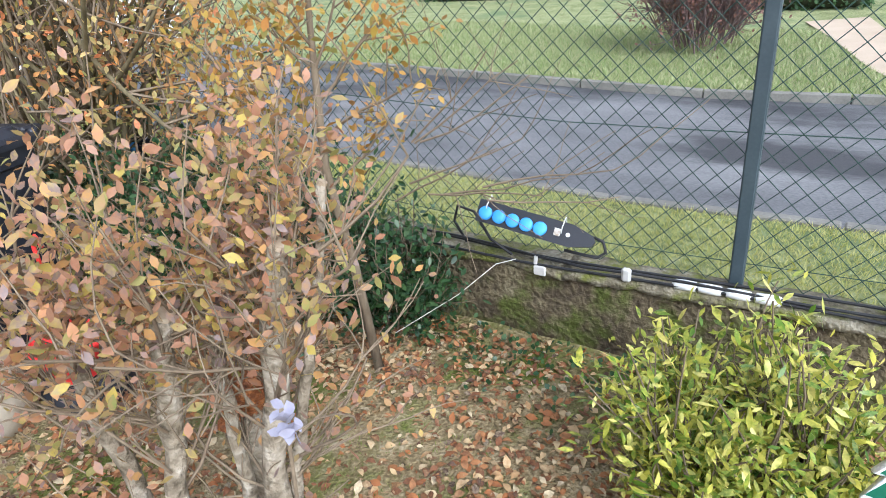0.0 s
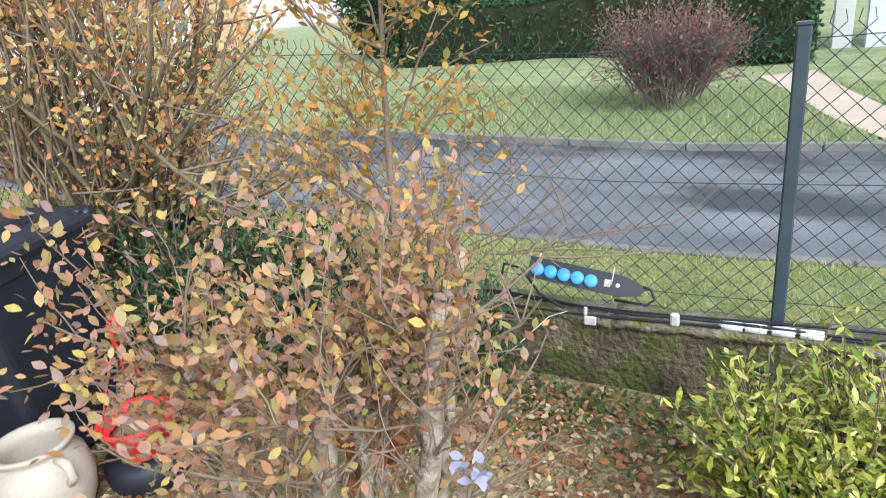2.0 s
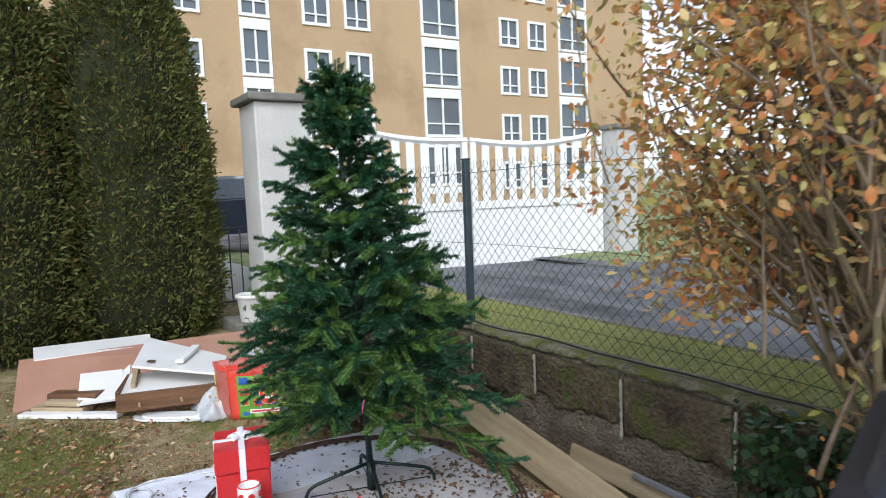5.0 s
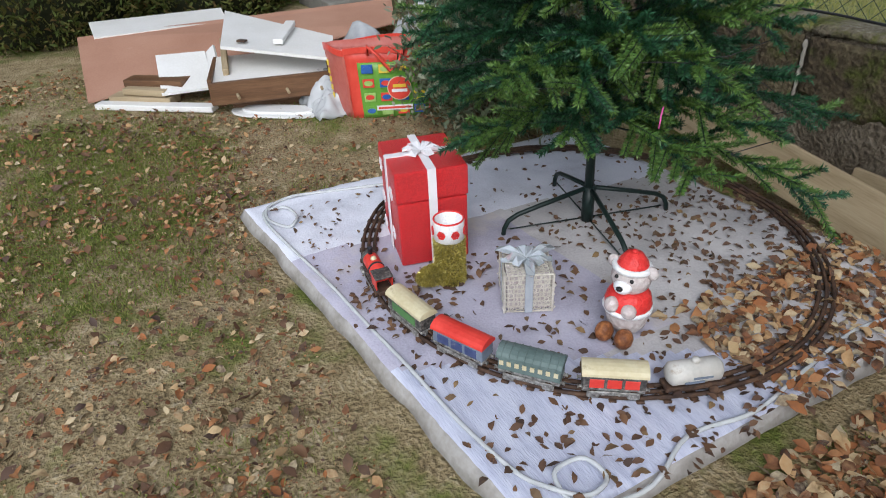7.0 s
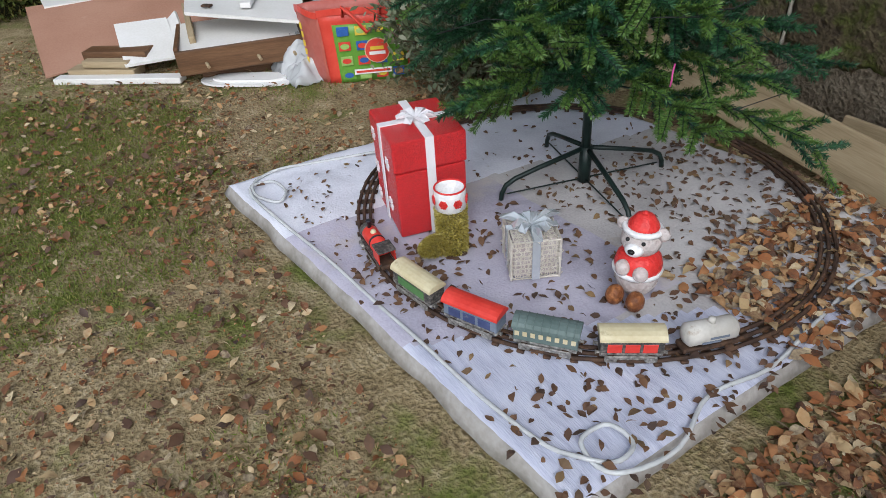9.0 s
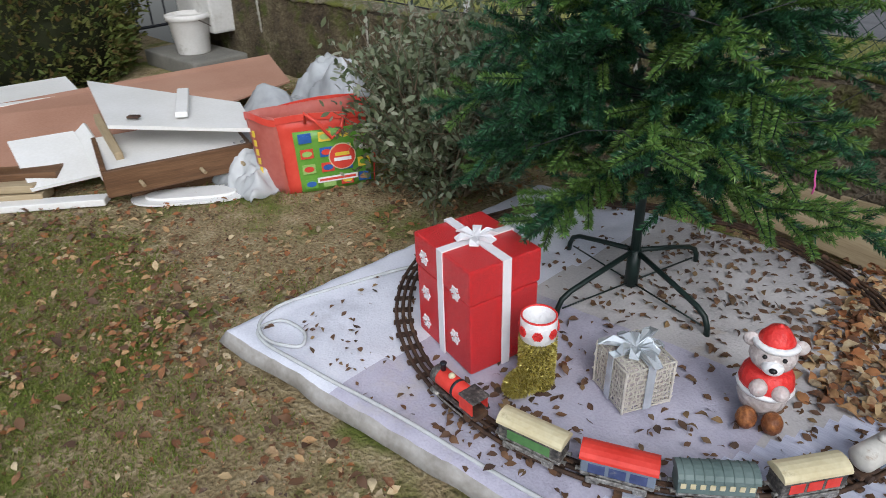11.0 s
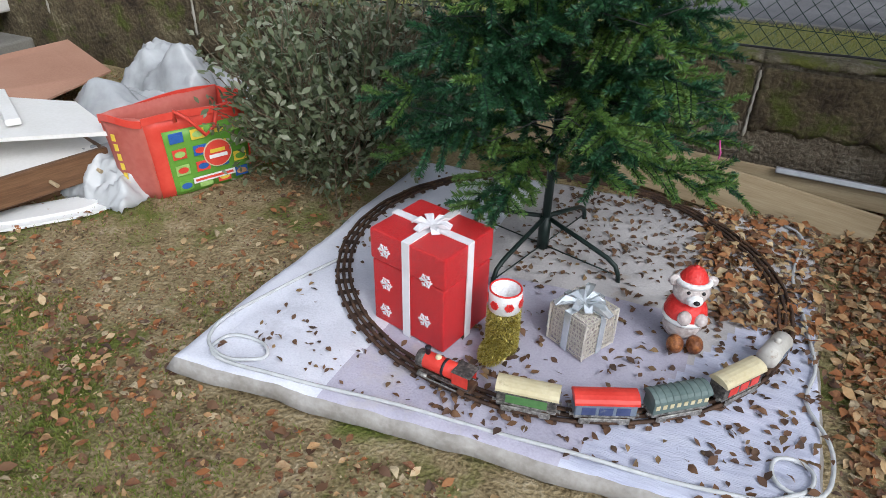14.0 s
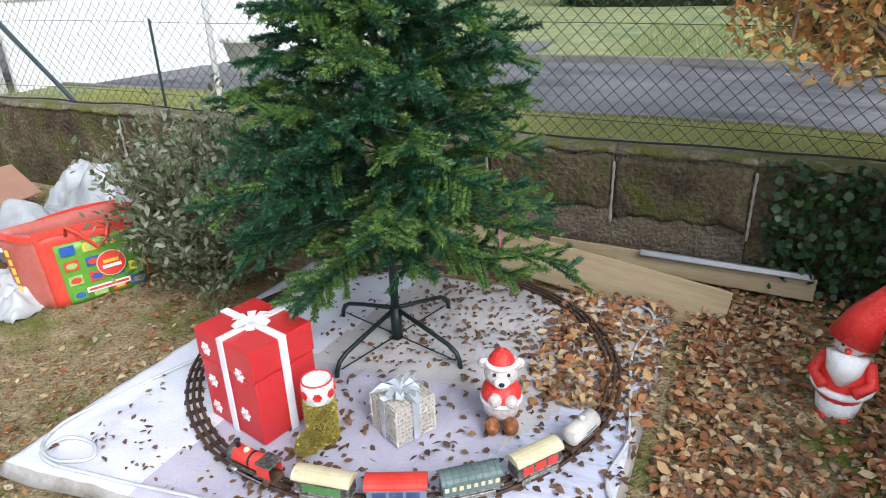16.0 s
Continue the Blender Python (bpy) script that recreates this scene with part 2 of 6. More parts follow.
M_NAVYTIN = mat("navy_tin", [(.03, .045, .12), (.07, .09, .2)], 30, .45, .1, 80, stain=(.2, .2, .2), stain_scale=40, stain_at=.6)
M_TINFRAME = mat("worn_tin_frame", [(.06, .055, .05), (.25, .24, .22), (.5, .49, .46)], 60, .4, .3, 120, metal=.4, fine_mix=.5)
M_GREYTIN = mat("pale_grey_tin", [(.42, .4, .36), (.62, .6, .55)], 18, .5, .15, 80, stain=(.25, .17, .1), stain_scale=16, stain_at=.58)
M_DARKGLASS = mat("window_glass", [(.06, .075, .09), (.14, .165, .19)], .3, .12, 0, 20, spec=.8)
M_RENDER = mat("ochre_render", [(.4, .28, .165), (.46, .33, .2)], .25, .95, .15, 8, stain=(.35, .24, .14), stain_scale=.2, stain_at=.55)
M_PEACH = mat("peach_render", [(.6, .42, .33), (.68, .5, .4)], .3, .95, .1, 9)
M_HOUSE = mat("pale_house_render", [(.55, .57, .63), (.63, .65, .7)], .5, .95, .15, 12)
M_ROOF = mat("roof_eaves", [(.2, .13, .1), (.3, .21, .17)], 3, .9, .2, 30)
M_PILLAR = mat("grey_white_render", [(.45, .44, .41), (.6, .59, .56)], 2.5, .95, .3, 40, stain=(.32, .3, .26), stain_scale=2, stain_at=.6)
M_TERRA = mat("cream_stoneware", [(.36, .31, .23), (.48, .43, .34)], 4, .5, .15, 60, stain=(.35, .3, .2), stain_scale=4, stain_at=.6)
M_BUCKET = mat("dirty_white_bucket", [(.6, .58, .54), (.75, .73, .7)], 4, .5, .1, 60, stain=(.35, .32, .24), stain_scale=5, stain_at=.6)
M_SAND = mat("sandy_path", [(.42, .33, .24), (.52, .42, .32)], 2, .95, .3, 60)
M_GREENDECO = mat("green_deco", [(.01, .12, .07), (.02, .17, .1)], 9, .5, .2, 60)
M_BAGGREEN = mat("printed_green", [(.11, .3, .035), (.17, .38, .06)], 8, .3, .1, 60)
M_BAGRED = mat("printed_red", [(.6, .045, .03), (.72, .09, .06)], 6, .3, .15, 40)
M_BAGPINK = mat("bag_side", [(.4, .085, .065), (.52, .16, .125)], 6, .35, .2, 40)
M_YELLOWPRINT = mat("yellow_print", [(.7, .5, .04), (.8, .6, .08)], 9, .4, 0, 60)
M_BLUEPRINT = mat("blue_print", [(.02, .09, .32), (.05, .15, .45)], 9, .4, 0, 60)
M_BROWNPRINT = mat("brown_print", [(.3, .14, .06), (.5, .3, .16)], 40, .4, 0, 60)
M_LEAFGREENPRINT = mat("pale_green_print", [(.25, .45, .1), (.4, .6, .2)], 30, .4, 0, 60)
M_CARPAINT = mat("dark_blue_car_paint", [(.012, .018, .03), (.03, .04, .055)], 2, .25, 0, 60, coat=.6)
M_CLEARHOSE = mat("clear_rope_light", [(.6, .62, .62), (.76, .78, .78)], 30, .2, .2, 60, trans=.3)
M_APPLE = mat("apple_skin", [(.3, .02, .02), (.46, .07, .05)], 20, .4, 0)
M_GOLDBASE = mat("tinsel_core", [(.1, .08, .015), (.2, .16, .04)], 60, .6, .4, 120)
M_ALU = mat("aluminium", [(.3, .31, .33), (.42, .43, .45)], 8, .35, .1, 60, metal=.8)


# ---- mesh helpers ----
def mesh(name, verts, faces, material, parent=None, smooth=False, label=""):
    me = bpy.data.meshes.new(name)
    me.from_pydata([tuple(v) for v in verts], [], [tuple(f) for f in faces])
    for mm in (material if isinstance(material, (list, tuple)) else [material]):
        me.materials.append(mm)
    if smooth:
        me.polygons.foreach_set("use_smooth", [True] * len(me.polygons))
    me.update()
    ob = new(name, me)
    if parent is not None:
        ob.parent = parent
    if label:
        ob["label"] = label
    return ob


def thing(name, at, label, category, group="", turn=0.0, kind=""):
    e = new(name)
    e.matrix_basis = pose(*at, 0, 0, turn)
    return tagged(e, label, category, group, kind)


def joined(*bits):
    vs, fs = [], []
    for v, f in bits:
        k = len(vs)
        vs += [tuple(p) for p in v]
        fs += [tuple(i + k for i in q) for q in f]
    return vs, fs


def moved(bit, m):
    return [m @ Vector(p) for p in bit[0]], bit[1]


def box(cx, cy, cz, sx, sy, sz, bevel=0.0, seg=1):
    bm = bmesh.new()
    bmesh.ops.create_cube(bm, size=1.0, matrix=Matrix.Translation((cx, cy, cz)) @ Matrix.Diagonal((sx, sy, sz, 1)))
    if bevel:
        bmesh.ops.bevel(bm, geom=bm.edges[:], offset=bevel, segments=seg, profile=.5, affect='EDGES')
    bm.verts.index_update()
    out = [v.co.copy() for v in bm.verts], [[v.index for v in f.verts] for f in bm.faces]
    bm.free()
    return out


def tube(points, radii, sides=8, closed=False, cap=True):
    """A tube along points, its radius one number or one a point."""
    pts = [Vector(p) for p in points]
    k = len(pts)
    if not isinstance(radii, (list, tuple)):
        radii = [radii] * k
    vs, fs = [], []
    side = None
    for i, p in enumerate(pts):
        a = pts[(i - 1) % k] if (closed or i > 0) else p
        b = pts[(i + 1) % k] if (closed or i < k - 1) else p
        d = (b - a).normalized()
        if side is None:
            side = d.cross(Vector((0, 0, 1)) if abs(d.z) < .9 else Vector((1, 0, 0))).normalized()
        side = (side - d * side.dot(d)).normalized()
        up = d.cross(side)
        for j in range(sides):
            c, s = math.cos(2 * math.pi * j / sides), math.sin(2 * math.pi * j / sides)
            vs.append(p + (side * c + up * s) * radii[i])
    for i in range(k if closed else k - 1):
        for j in range(sides):
            a, b = i * sides + j, i * sides + (j + 1) % sides
            c, d = ((i + 1) % k) * sides + (j + 1) % sides, ((i + 1) % k) * sides + j
            fs.append((a, b, c, d))
    if cap and not closed:
        fs.append(tuple(reversed(range(sides))))
        fs.append(tuple((k - 1) * sides + j for j in range(sides)))
    return vs, fs


def lathe(profile, sides=24, centre=(0, 0, 0)):
    """A turned form from (radius, height) rows."""
    vs, fs = [], []
    for r, z in profile:
        for j in range(sides):
            a = 2 * math.pi * j / sides
            vs.append((centre[0] + r * math.cos(a), centre[1] + r * math.sin(a), centre[2] + z))
    for i in range(len(profile) - 1):
        for j in range(sides):
            a, b = i * sides + j, i * sides + (j + 1) % sides
            fs.append((a, b, b + sides, a + sides))
    fs.append(tuple(reversed(range(sides))))
    fs.append(tuple((len(profile) - 1) * sides + j for j in range(sides)))
    return vs, fs


def ball(c, r, seg=14, rings=9):
    r = (r, r, r) if not isinstance(r, (list, tuple)) else r
    vs, fs = [(c[0], c[1], c[2] - r[2])], []
    for i in range(1, rings):
        t = math.pi * i / rings
        for j in range(seg):
            p = 2 * math.pi * j / seg
            vs.append((c[0] + r[0] * math.sin(t) * math.cos(p), c[1] + r[1] * math.sin(t) * math.sin(p), c[2] - r[2] * math.cos(t)))
    vs.append((c[0], c[1], c[2] + r[2]))
    for j in range(seg):
        fs.append((0, 1 + (j + 1) % seg, 1 + j))
        fs.append((len(vs) - 1, len(vs) - 1 - seg + j, len(vs) - 1 - seg + (j + 1) % seg))
    for i in range(rings - 2):
        for j in range(seg):
            a, b = 1 + i * seg + j, 1 + i * seg + (j + 1) % seg
            fs.append((a, b, b + seg, a + seg))
    return vs, fs


def slab(outline, z0, z1):
    """A flat plate with this outline between two heights."""
    k = len(outline)
    vs = [(x, y, z0) for x, y in outline] + [(x, y, z1) for x, y in outline]
    fs = [tuple(reversed(range(k))), tuple(range(k, 2 * k))] + [(i, (i + 1) % k, k + (i + 1) % k, k + i) for i in range(k)]
    return vs, fs


def multi(name, bits, parent=None, smooth=False, label=""):
    """One mesh of several bits, each with its own material: rows of (bit, material)."""
    mats, vs, fs, idx = [], [], [], []
    for (v, f), m in bits:
        if m not in mats:
            mats.append(m)
        k = len(vs)
        vs += [tuple(p) for p in v]
        fs += [tuple(i + k for i in q) for q in f]
        idx += [mats.index(m)] * len(f)
    ob = mesh(name, vs, fs, mats, parent, smooth, label)
    ob.data.polygons.foreach_set("material_index", idx)
    return ob


rng = np.random.default_rng(7)


def unit(v):
    return v / np.maximum(1e-9, np.linalg.norm(v, axis=1, keepdims=True))


LEAF = np.array([(0, 0, 0), (.33, .3, .0), (.62, .34, .0), (1, 0, 0), (.62, -.34, .0), (.33, -.3, .0), (.33, 0, .0), (.68, 0, .0)])
LEAF_F = [(0, 6, 1), (1, 6, 7, 2), (2, 7, 3), (0, 5, 6), (5, 4, 7, 6), (4, 3, 7)]


def leaves(name, at, way, size, material, parent=None, wide=1.0, curl=.25, kind="", label="", spread=.5):
    """Leaves as one mesh: each a small folded blade at its place, pointing its way."""
    at, way = np.asarray(at, float), unit(np.asarray(way, float))
    n = len(at)
    size = np.asarray(size, float) * np.ones(n)
    up = unit(rng.normal(size=(n, 3)) * spread + np.array([0, 0, 1.0]))
    side = unit(np.cross(up, way))
    nor = np.cross(way, side)
    fold = rng.uniform(-.1, .35, n) * curl * 2
    arch = rng.uniform(-.6, .6, n) * curl
    vs = np.empty((n, 8, 3))
    for i, (x, y, z) in enumerate(LEAF):
        h = abs(y) * fold + arch * (x * (1 - x)) * 1.6 - (x == 1) * curl * .2
        vs[:, i] = at + size[:, None] * (x * way + wide * y * side + h[:, None] * nor)
    vs = vs.reshape(-1, 3)
    fs = [tuple(k * 8 + i for i in f) for k in range(n) for f in LEAF_F]
    ob = mesh(name, vs, fs, material, parent, True, label)
    if kind:
        ob["kind"] = kind
    return ob


def blades(name, at, way, length, width, material, parent=None, kind="", label=""):
    """Thin pointed blades or needles, one triangle pair each."""
    at, way = np.asarray(at, float), unit(np.asarray(way, float))
    n = len(at)
    length = np.asarray(length, float) * np.ones(n)
    side = unit(np.cross(way, unit(rng.normal(size=(n, 3)))))
    vs = np.empty((n, 4, 3))
    vs[:, 0] = at
    vs[:, 1] = at + way * length[:, None] * .45 + side * width
    vs[:, 2] = at + way * length[:, None]
    vs[:, 3] = at + way * length[:, None] * .45 - side * width
    fs = [(4 * k, 4 * k + 1, 4 * k + 2, 4 * k + 3) for k in range(n)]
    ob = mesh(name, vs.reshape(-1, 3), fs, material, parent, False, label)
    if kind:
        ob["kind"] = kind
    return ob


def ground_z(x, y):
    """The garden's height: it rises gently towards the power strip."""
    t = np.clip((np.asarray(x, float) + 4.6) / 3.2, 0, 1)
    return .16 * t * t * (3 - 2 * t) + .012 * np.sin(2.1 * np.asarray(x) + 1.3 * np.asarray(y)) + .01 * np.sin(3.7 * np.asarray(y) - 1.1 * np.asarray(x))


def wall_top(x):
    return .63 - .15 * np.clip((np.asarray(x, float) + 4.2) / 3.2, 0, 1)


def verge_z(x, y):
    return wall_top(x) - .05 + .0 * np.asarray(y)


def sheet(name, xs, ys, height, material, label, category, kind="structure"):
    vs, fs = [], []
    for y in ys:
        for x in xs:
            vs.append((x, y, float(height(x, y))))
    k = len(xs)
    for j in range(len(ys) - 1):
        for i in range(k - 1):
            fs.append((j * k + i, j * k + i + 1, (j + 1) * k + i + 1, (j + 1) * k + i))
    return tagged(mesh(name, vs, fs, material, None, True), label, category, "", kind)


# ---- the ground, the wall, the road ----
far_x = [-300, -120, -60, -30, -20]
near_x = list(np.arange(-14, 5.01, .2))
sheet("ground", far_x + near_x + [8, 14, 40, 120, 300], [-300, -120, -50, -20, -10, -6] + list(np.arange(-4, 3.01, .2)) + [3.08],
      ground_z, M_SOIL, "bare garden soil with moss and thin grass patches", "ground")


def lawn_z(x, y):
    return verge_z(x, y) + (0.03 * max(0.0, min(1.0, (y - 6.3) / 5))) + (.02 * math.sin(1.3 * x + y) if y > 6.6 else 0)


sheet("lawn", far_x + near_x + [8, 14, 40, 120, 300], [3.16, 3.3, 3.6, 3.86], lawn_z, M_LAWN, "mossy grass verge between wall and road", "lawn")
sheet("lawn", far_x + near_x + [8, 14, 40, 120, 300], [6.36, 6.5, 7, 7.6, 8.4, 9.4, 10.6, 12, 14, 18, 30, 60, 150, 300], lawn_z, M_LAWN, "wide mown lawn beyond the road", "lawn")
sheet("road", far_x + near_x + [8, 14, 40, 120, 300], [3.92, 4.6, 5.2, 5.8, 6.3], lambda x, y: verge_z(x, y) - .035, M_ROAD, "worn grey asphalt lane with damp patches", "road")
kerb_xs = list(np.arange(-13, 6, 1.0))
for yk, hk in ((3.89, .02), (6.33, .03)):
    run = tagged(new("kerb"), "narrow weathered concrete kerb along the lane", "kerb", "", "structure")
    for x in kerb_xs:
        if yk > 6 and x < -7:
            continue
        z = float(verge_z(x + .5, yk))
        s = math.atan2(float(verge_z(x + 1, yk) - verge_z(x, yk)), 1.0)
        ob = mesh("kerb_stone", *box(0, 0, 0, .988, .06, .16, .008), M_KERB, run)
        ob.matrix_basis = Matrix.Translation((x + .5, yk, z - .08 + hk)) @ Matrix.Rotation(-s, 4, 'Y')

wall = tagged(new("wall_garden"), "low mossy concrete retaining wall with pale joints", "wall", "", "structure")
edges_x = [-10.9, -9.55, -8.2, -7.5, -6.8, -6.2, -5.57, -4.92, -4.3, 4.0]
for a, b in zip(edges_x, edges_x[1:]):
    bm = bmesh.new()
    n = max(6, int((b - a) / .12))
    cols = [a + .002 + (b - a - .004) * i / n for i in range(n + 1)]
    prof = [(3.0, -.25), (3.0, .12), (2.99, .3), (3.0, .5), (3.005, -1), (3.03, -2), (3.15, -2), (3.15, -.25)]
    grid = []
    for x in cols:
        top = float(wall_top(x))
        row = []
        for y, z in prof:
            zz = top - .035 if z == -1 else top - .02 if z == -2 else min(z, top - .06)
            row.append(bm.verts.new((x, y + random.uniform(-.009, .009), zz + random.uniform(-.004, .004))))
        grid.append(row)
    for i in range(n):
        for j in range(len(prof) - 1):
            bm.faces.new((grid[i][j], grid[i + 1][j], grid[i + 1][j + 1], grid[i][j + 1]))
    bm.faces.new(grid[0][::-1])
    bm.faces.new(grid[-1])
    bmesh.ops.recalc_face_normals(bm, faces=bm.faces[:])
    me = bpy.data.meshes.new("block")
    bm.to_mesh(me)
    bm.free()
    me.materials.append(M_BAREWALL if -8.3 < a < -4.5 else M_WALL)
    new("block", me).parent = wall


def rough_cap(a, b, depth=.17, thick=.035):
    """A worn coping stone between two places along the wall, crumbled at its edges."""
    n = max(5, int((b - a) / .045))
    prof = [(-.5, -1), (-.5, -.2), (-.46, .55), (-.3, 1), (0, 1), (.3, 1), (.5, .6), (.5, -1)]
    v, f = [], []
    for i in range(n + 1):
        x = a + .001 + (b - a - .002) * i / n
        z0 = float(wall_top(x)) - .012
        for y, z in prof:
            w = noise.noise((x * 9, y * 3, 2.0)) * .012 + noise.noise((x * 31, y * 9, z * 4)) * .008
            v.append((x, 3.075 + y * depth + w * (1 if y < 0 else .3), z0 + z * thick / 2 + w * .8))
    k = len(prof)
    f = [(i * k + j, (i + 1) * k + j, (i + 1) * k + (j + 1) % k, i * k + (j + 1) % k) for i in range(n) for j in range(k)] + [tuple(range(k)), tuple(n * k + j for j in reversed(range(k)))]
    mesh("cap", v, f, M_CAP, wall, True)


for a, b in zip(edges_x[:-2], edges_x[1:-1]):
    rough_cap(a, b)
for a in np.arange(-4.3, 3.9, .68):
    rough_cap(float(a), float(a) + .68)


def render_coat(a, b, low, label=""):
    """What is left of the dark render on a block: a thin coat that breaks off raggedly above bare concrete."""
    nx, nz = max(8, int((b - a) / .02)), 12
    v, f = [], []
    for i in range(nx + 1):
        x = a + .014 + (b - a - .028) * i / nx
        z1 = float(wall_top(x)) - .045
        z0 = low + .07 * noise.noise((x * 3.1, 1.0, 0)) + .035 * noise.noise((x * 11, 5.0, 0)) + .012 * noise.noise((x * 37, 8.0, 0))
        for j in range(nz + 1):
            z = z0 + (z1 - z0) * j / nz
            e = min(j, 1.5) / 1.5
            v.append((x, 2.986 - .012 * e - .006 * noise.noise((x * 14, z * 14, 2.0)), z))
    k = nz + 1
    f = [(i * k + j, (i + 1) * k + j, (i + 1) * k + j + 1, i * k + j + 1) for i in range(nx) for j in range(nz)]
    ob = mesh("render_coat", v, f, M_WALL, wall, True)
    so = ob.modifiers.new("thick", 'SOLIDIFY')
    so.thickness, so.offset = .012, -1.0


for a, b, low in ((-8.2, -7.5, .2), (-7.5, -6.8, .16), (-6.8, -6.2, .3), (-6.2, -5.57, .26), (-5.57, -4.92, .33), (-4.92, -4.3, .29)):
    render_coat(a, b, low)
for x in edges_x[1:9]:
    z = float(wall_top(x))
    zb = random.uniform(.24, .36)
    jp = [(x + .004 * noise.noise((i * .7, x, 0)), 2.976, zb + (z - .06 - zb) * i / 12) for i in range(13)]
    mesh("mortar_joint", *tube(jp, [.004 + .009 * abs(noise.noise((i * .9, x * 3, 1))) + .004 * (i % 2) for i in range(13)], 5), M_MORTAR, wall, True)


# ---- the fence on the wall ----
fence = thing("chain_link_fence", (0, 0, 0), "green chain-link fence with slim posts standing on the wall", "fence")
for x, h in ((-10.15, 1.2), (-6.37, 1.12), (-.31, 1.07), (2.6, 1.1)):
    z = float(wall_top(x))
    mesh("post", *joined(box(x, 3.1, z + h / 2 - .03, .045, .045, h + .06, .005), box(x, 3.1, z + h + .004, .05, .05, .012, .003)), M_POST, fence)
mesh("strut", *tube([(-9.75, 3.1, 1.55), (-8.73, 3.1, .62)], .017, 8), M_POST, fence)
wv, wf = [], []
for sgn in (-1, 1):
    for i in range(198):
        x0 = -11.2 + .076 * i
        for (xa, za), (xb, zb) in [((x0, 0.0), (x0 + sgn * 1.05, 1.05))]:
            def lim(x, z):
                return (x, 3.1 + .0022 * sgn, float(wall_top(x)) + .02 + z)
            steps = 10
            run = [lim(xa + (xb - xa) * k / steps, za + (zb - za) * k / steps) for k in range(steps + 1)]
            if run[0][0] < -10.15 or run[-1][0] < -10.15 or run[0][0] > 3.6 or run[-1][0] > 3.6:
                run = [p for p in run if -10.15 <= p[0] <= 3.6]
                if len(run) < 2:
                    continue
            run.append((run[-1][0] - sgn * .008, 3.1, run[-1][2] + .035))
            v, f = tube(run, .0018, 3, cap=False)
            k = len(wv)
            wv += v
            wf += [tuple(q + k for q in g) for g in f]
net = mesh("wire_netting", wv, wf, M_WIRE, fence, True)
net["kind"] = "stuff"
for dz in (.1, .55, 1.03):
    mesh("tension_wire", *tube([(x, 3.103, float(wall_top(x)) + dz + .008 * math.sin(x * 2)) for x in np.arange(-10.15, 3.61, .4)], .0018, 4), M_WIRE, fence)
for x, r, zt, m in ((-7.42, .02, 1.45, M_GALV), (-7.9, .009, 1.2, M_POST)):
    tagged(mesh("stake" if r < .01 else "old_pole", *tube([(x, 3.12, float(wall_top(x)) - .05), (x + .01, 3.12, zt)], r, 8), m),
           "thin dark metal stake behind the netting" if r < .01 else "old white-painted iron pole on the wall", "pole")


# ---- plants ----
def crook(a, b, n=5, wob=.05):
    a, b = Vector(a), Vector(b)
    out = [a]
    for i in range(1, n):
        out.append(a.lerp(b, i / n) + Vector(rng.normal(size=3)) * wob * (b - a).length * .5)
    return out + [b]


def grow(start, way, length, radius, depth, out, tips, kids=3, wob=.12, up=.15, spread=.7):
    """A limb that forks; rows of tubes go to out, twig points to tips."""
    way = Vector(way).normalized()
    pts, p = [Vector(start)], Vector(start)
    n = 4
    d = way.copy()
    for i in range(n):
        d = (d + Vector(rng.normal(size=3)) * wob + Vector((0, 0, up * .3))).normalized()
        p = p + d * length / n
        pts.append(p.copy())
    out.append((pts, [radius * (1 - .5 * i / n) for i in range(n + 1)], depth))
    if depth == 0:
        for i in range(1, n + 1):
            tips.append((pts[i], d.copy()))
        return
    for k in range(kids):
        i = rng.integers(1, n + 1)
        nd = (d + Vector(rng.normal(size=3)) * spread + Vector((0, 0, up))).normalized()
        grow(pts[i], nd, length * rng.uniform(.55, .8), radius * .5, depth - 1, out, tips, kids, wob, up, spread)


def limbs(name, rows, material, parent, thin=.03):
    v, f = joined(*[tube(p, r, 7 if r[0] > .012 else 4, cap=r[0] > .012) for p, r, d in rows])
    ob = mesh(name, v, f, material, parent, True)
    ob["kind"] = "stuff"
    return ob


def tip_leaves(tips, per, size, jitter=.04, droop=0.0):
    at, way, sz = [], [], []
    for p, d in tips:
        for k in range(per):
            at.append(np.array(p) + rng.normal(size=3) * jitter)
            way.append(np.array(d) * .6 + rng.normal(size=3) * .8 + np.array([0, 0, -droop]))
            sz.append(size * rng.uniform(.6, 1.25))
    return np.array(at), np.array(way), np.array(sz)


# the pruned shrub with pink and orange leaves
shrub = thing("autumn_shrub", (0, 0, 0), "pruned shrub with lichened cut trunks and pinkish autumn leaves", "shrub")
stumps = [((-1.1, 1.6, .1), (-1.02, 1.6, .45), (-.98, 1.64, .9), (-.957, 1.69, 1.15), .028),
          ((-1.3, 1.5, .1), (-1.24, 1.5, .45), (-1.21, 1.55, .8), (-1.17, 1.56, 1.02), .027),
          ((-1.36, 1.55, .1), (-1.42, 1.53, .5), (-1.42, 1.5, .9), (-1.5, 1.5, 1.1), .02),
          ((-1.2, 1.66, .1), (-1.2, 1.67, .5), (-1.19, 1.68, .85), (-1.2, 1.68, 1.0), .017),
          ((-1.02, 1.64, .5), (-.98, 1.7, .75), (-.99, 1.8, .95), (-.98, 1.86, 1.2), .013)]
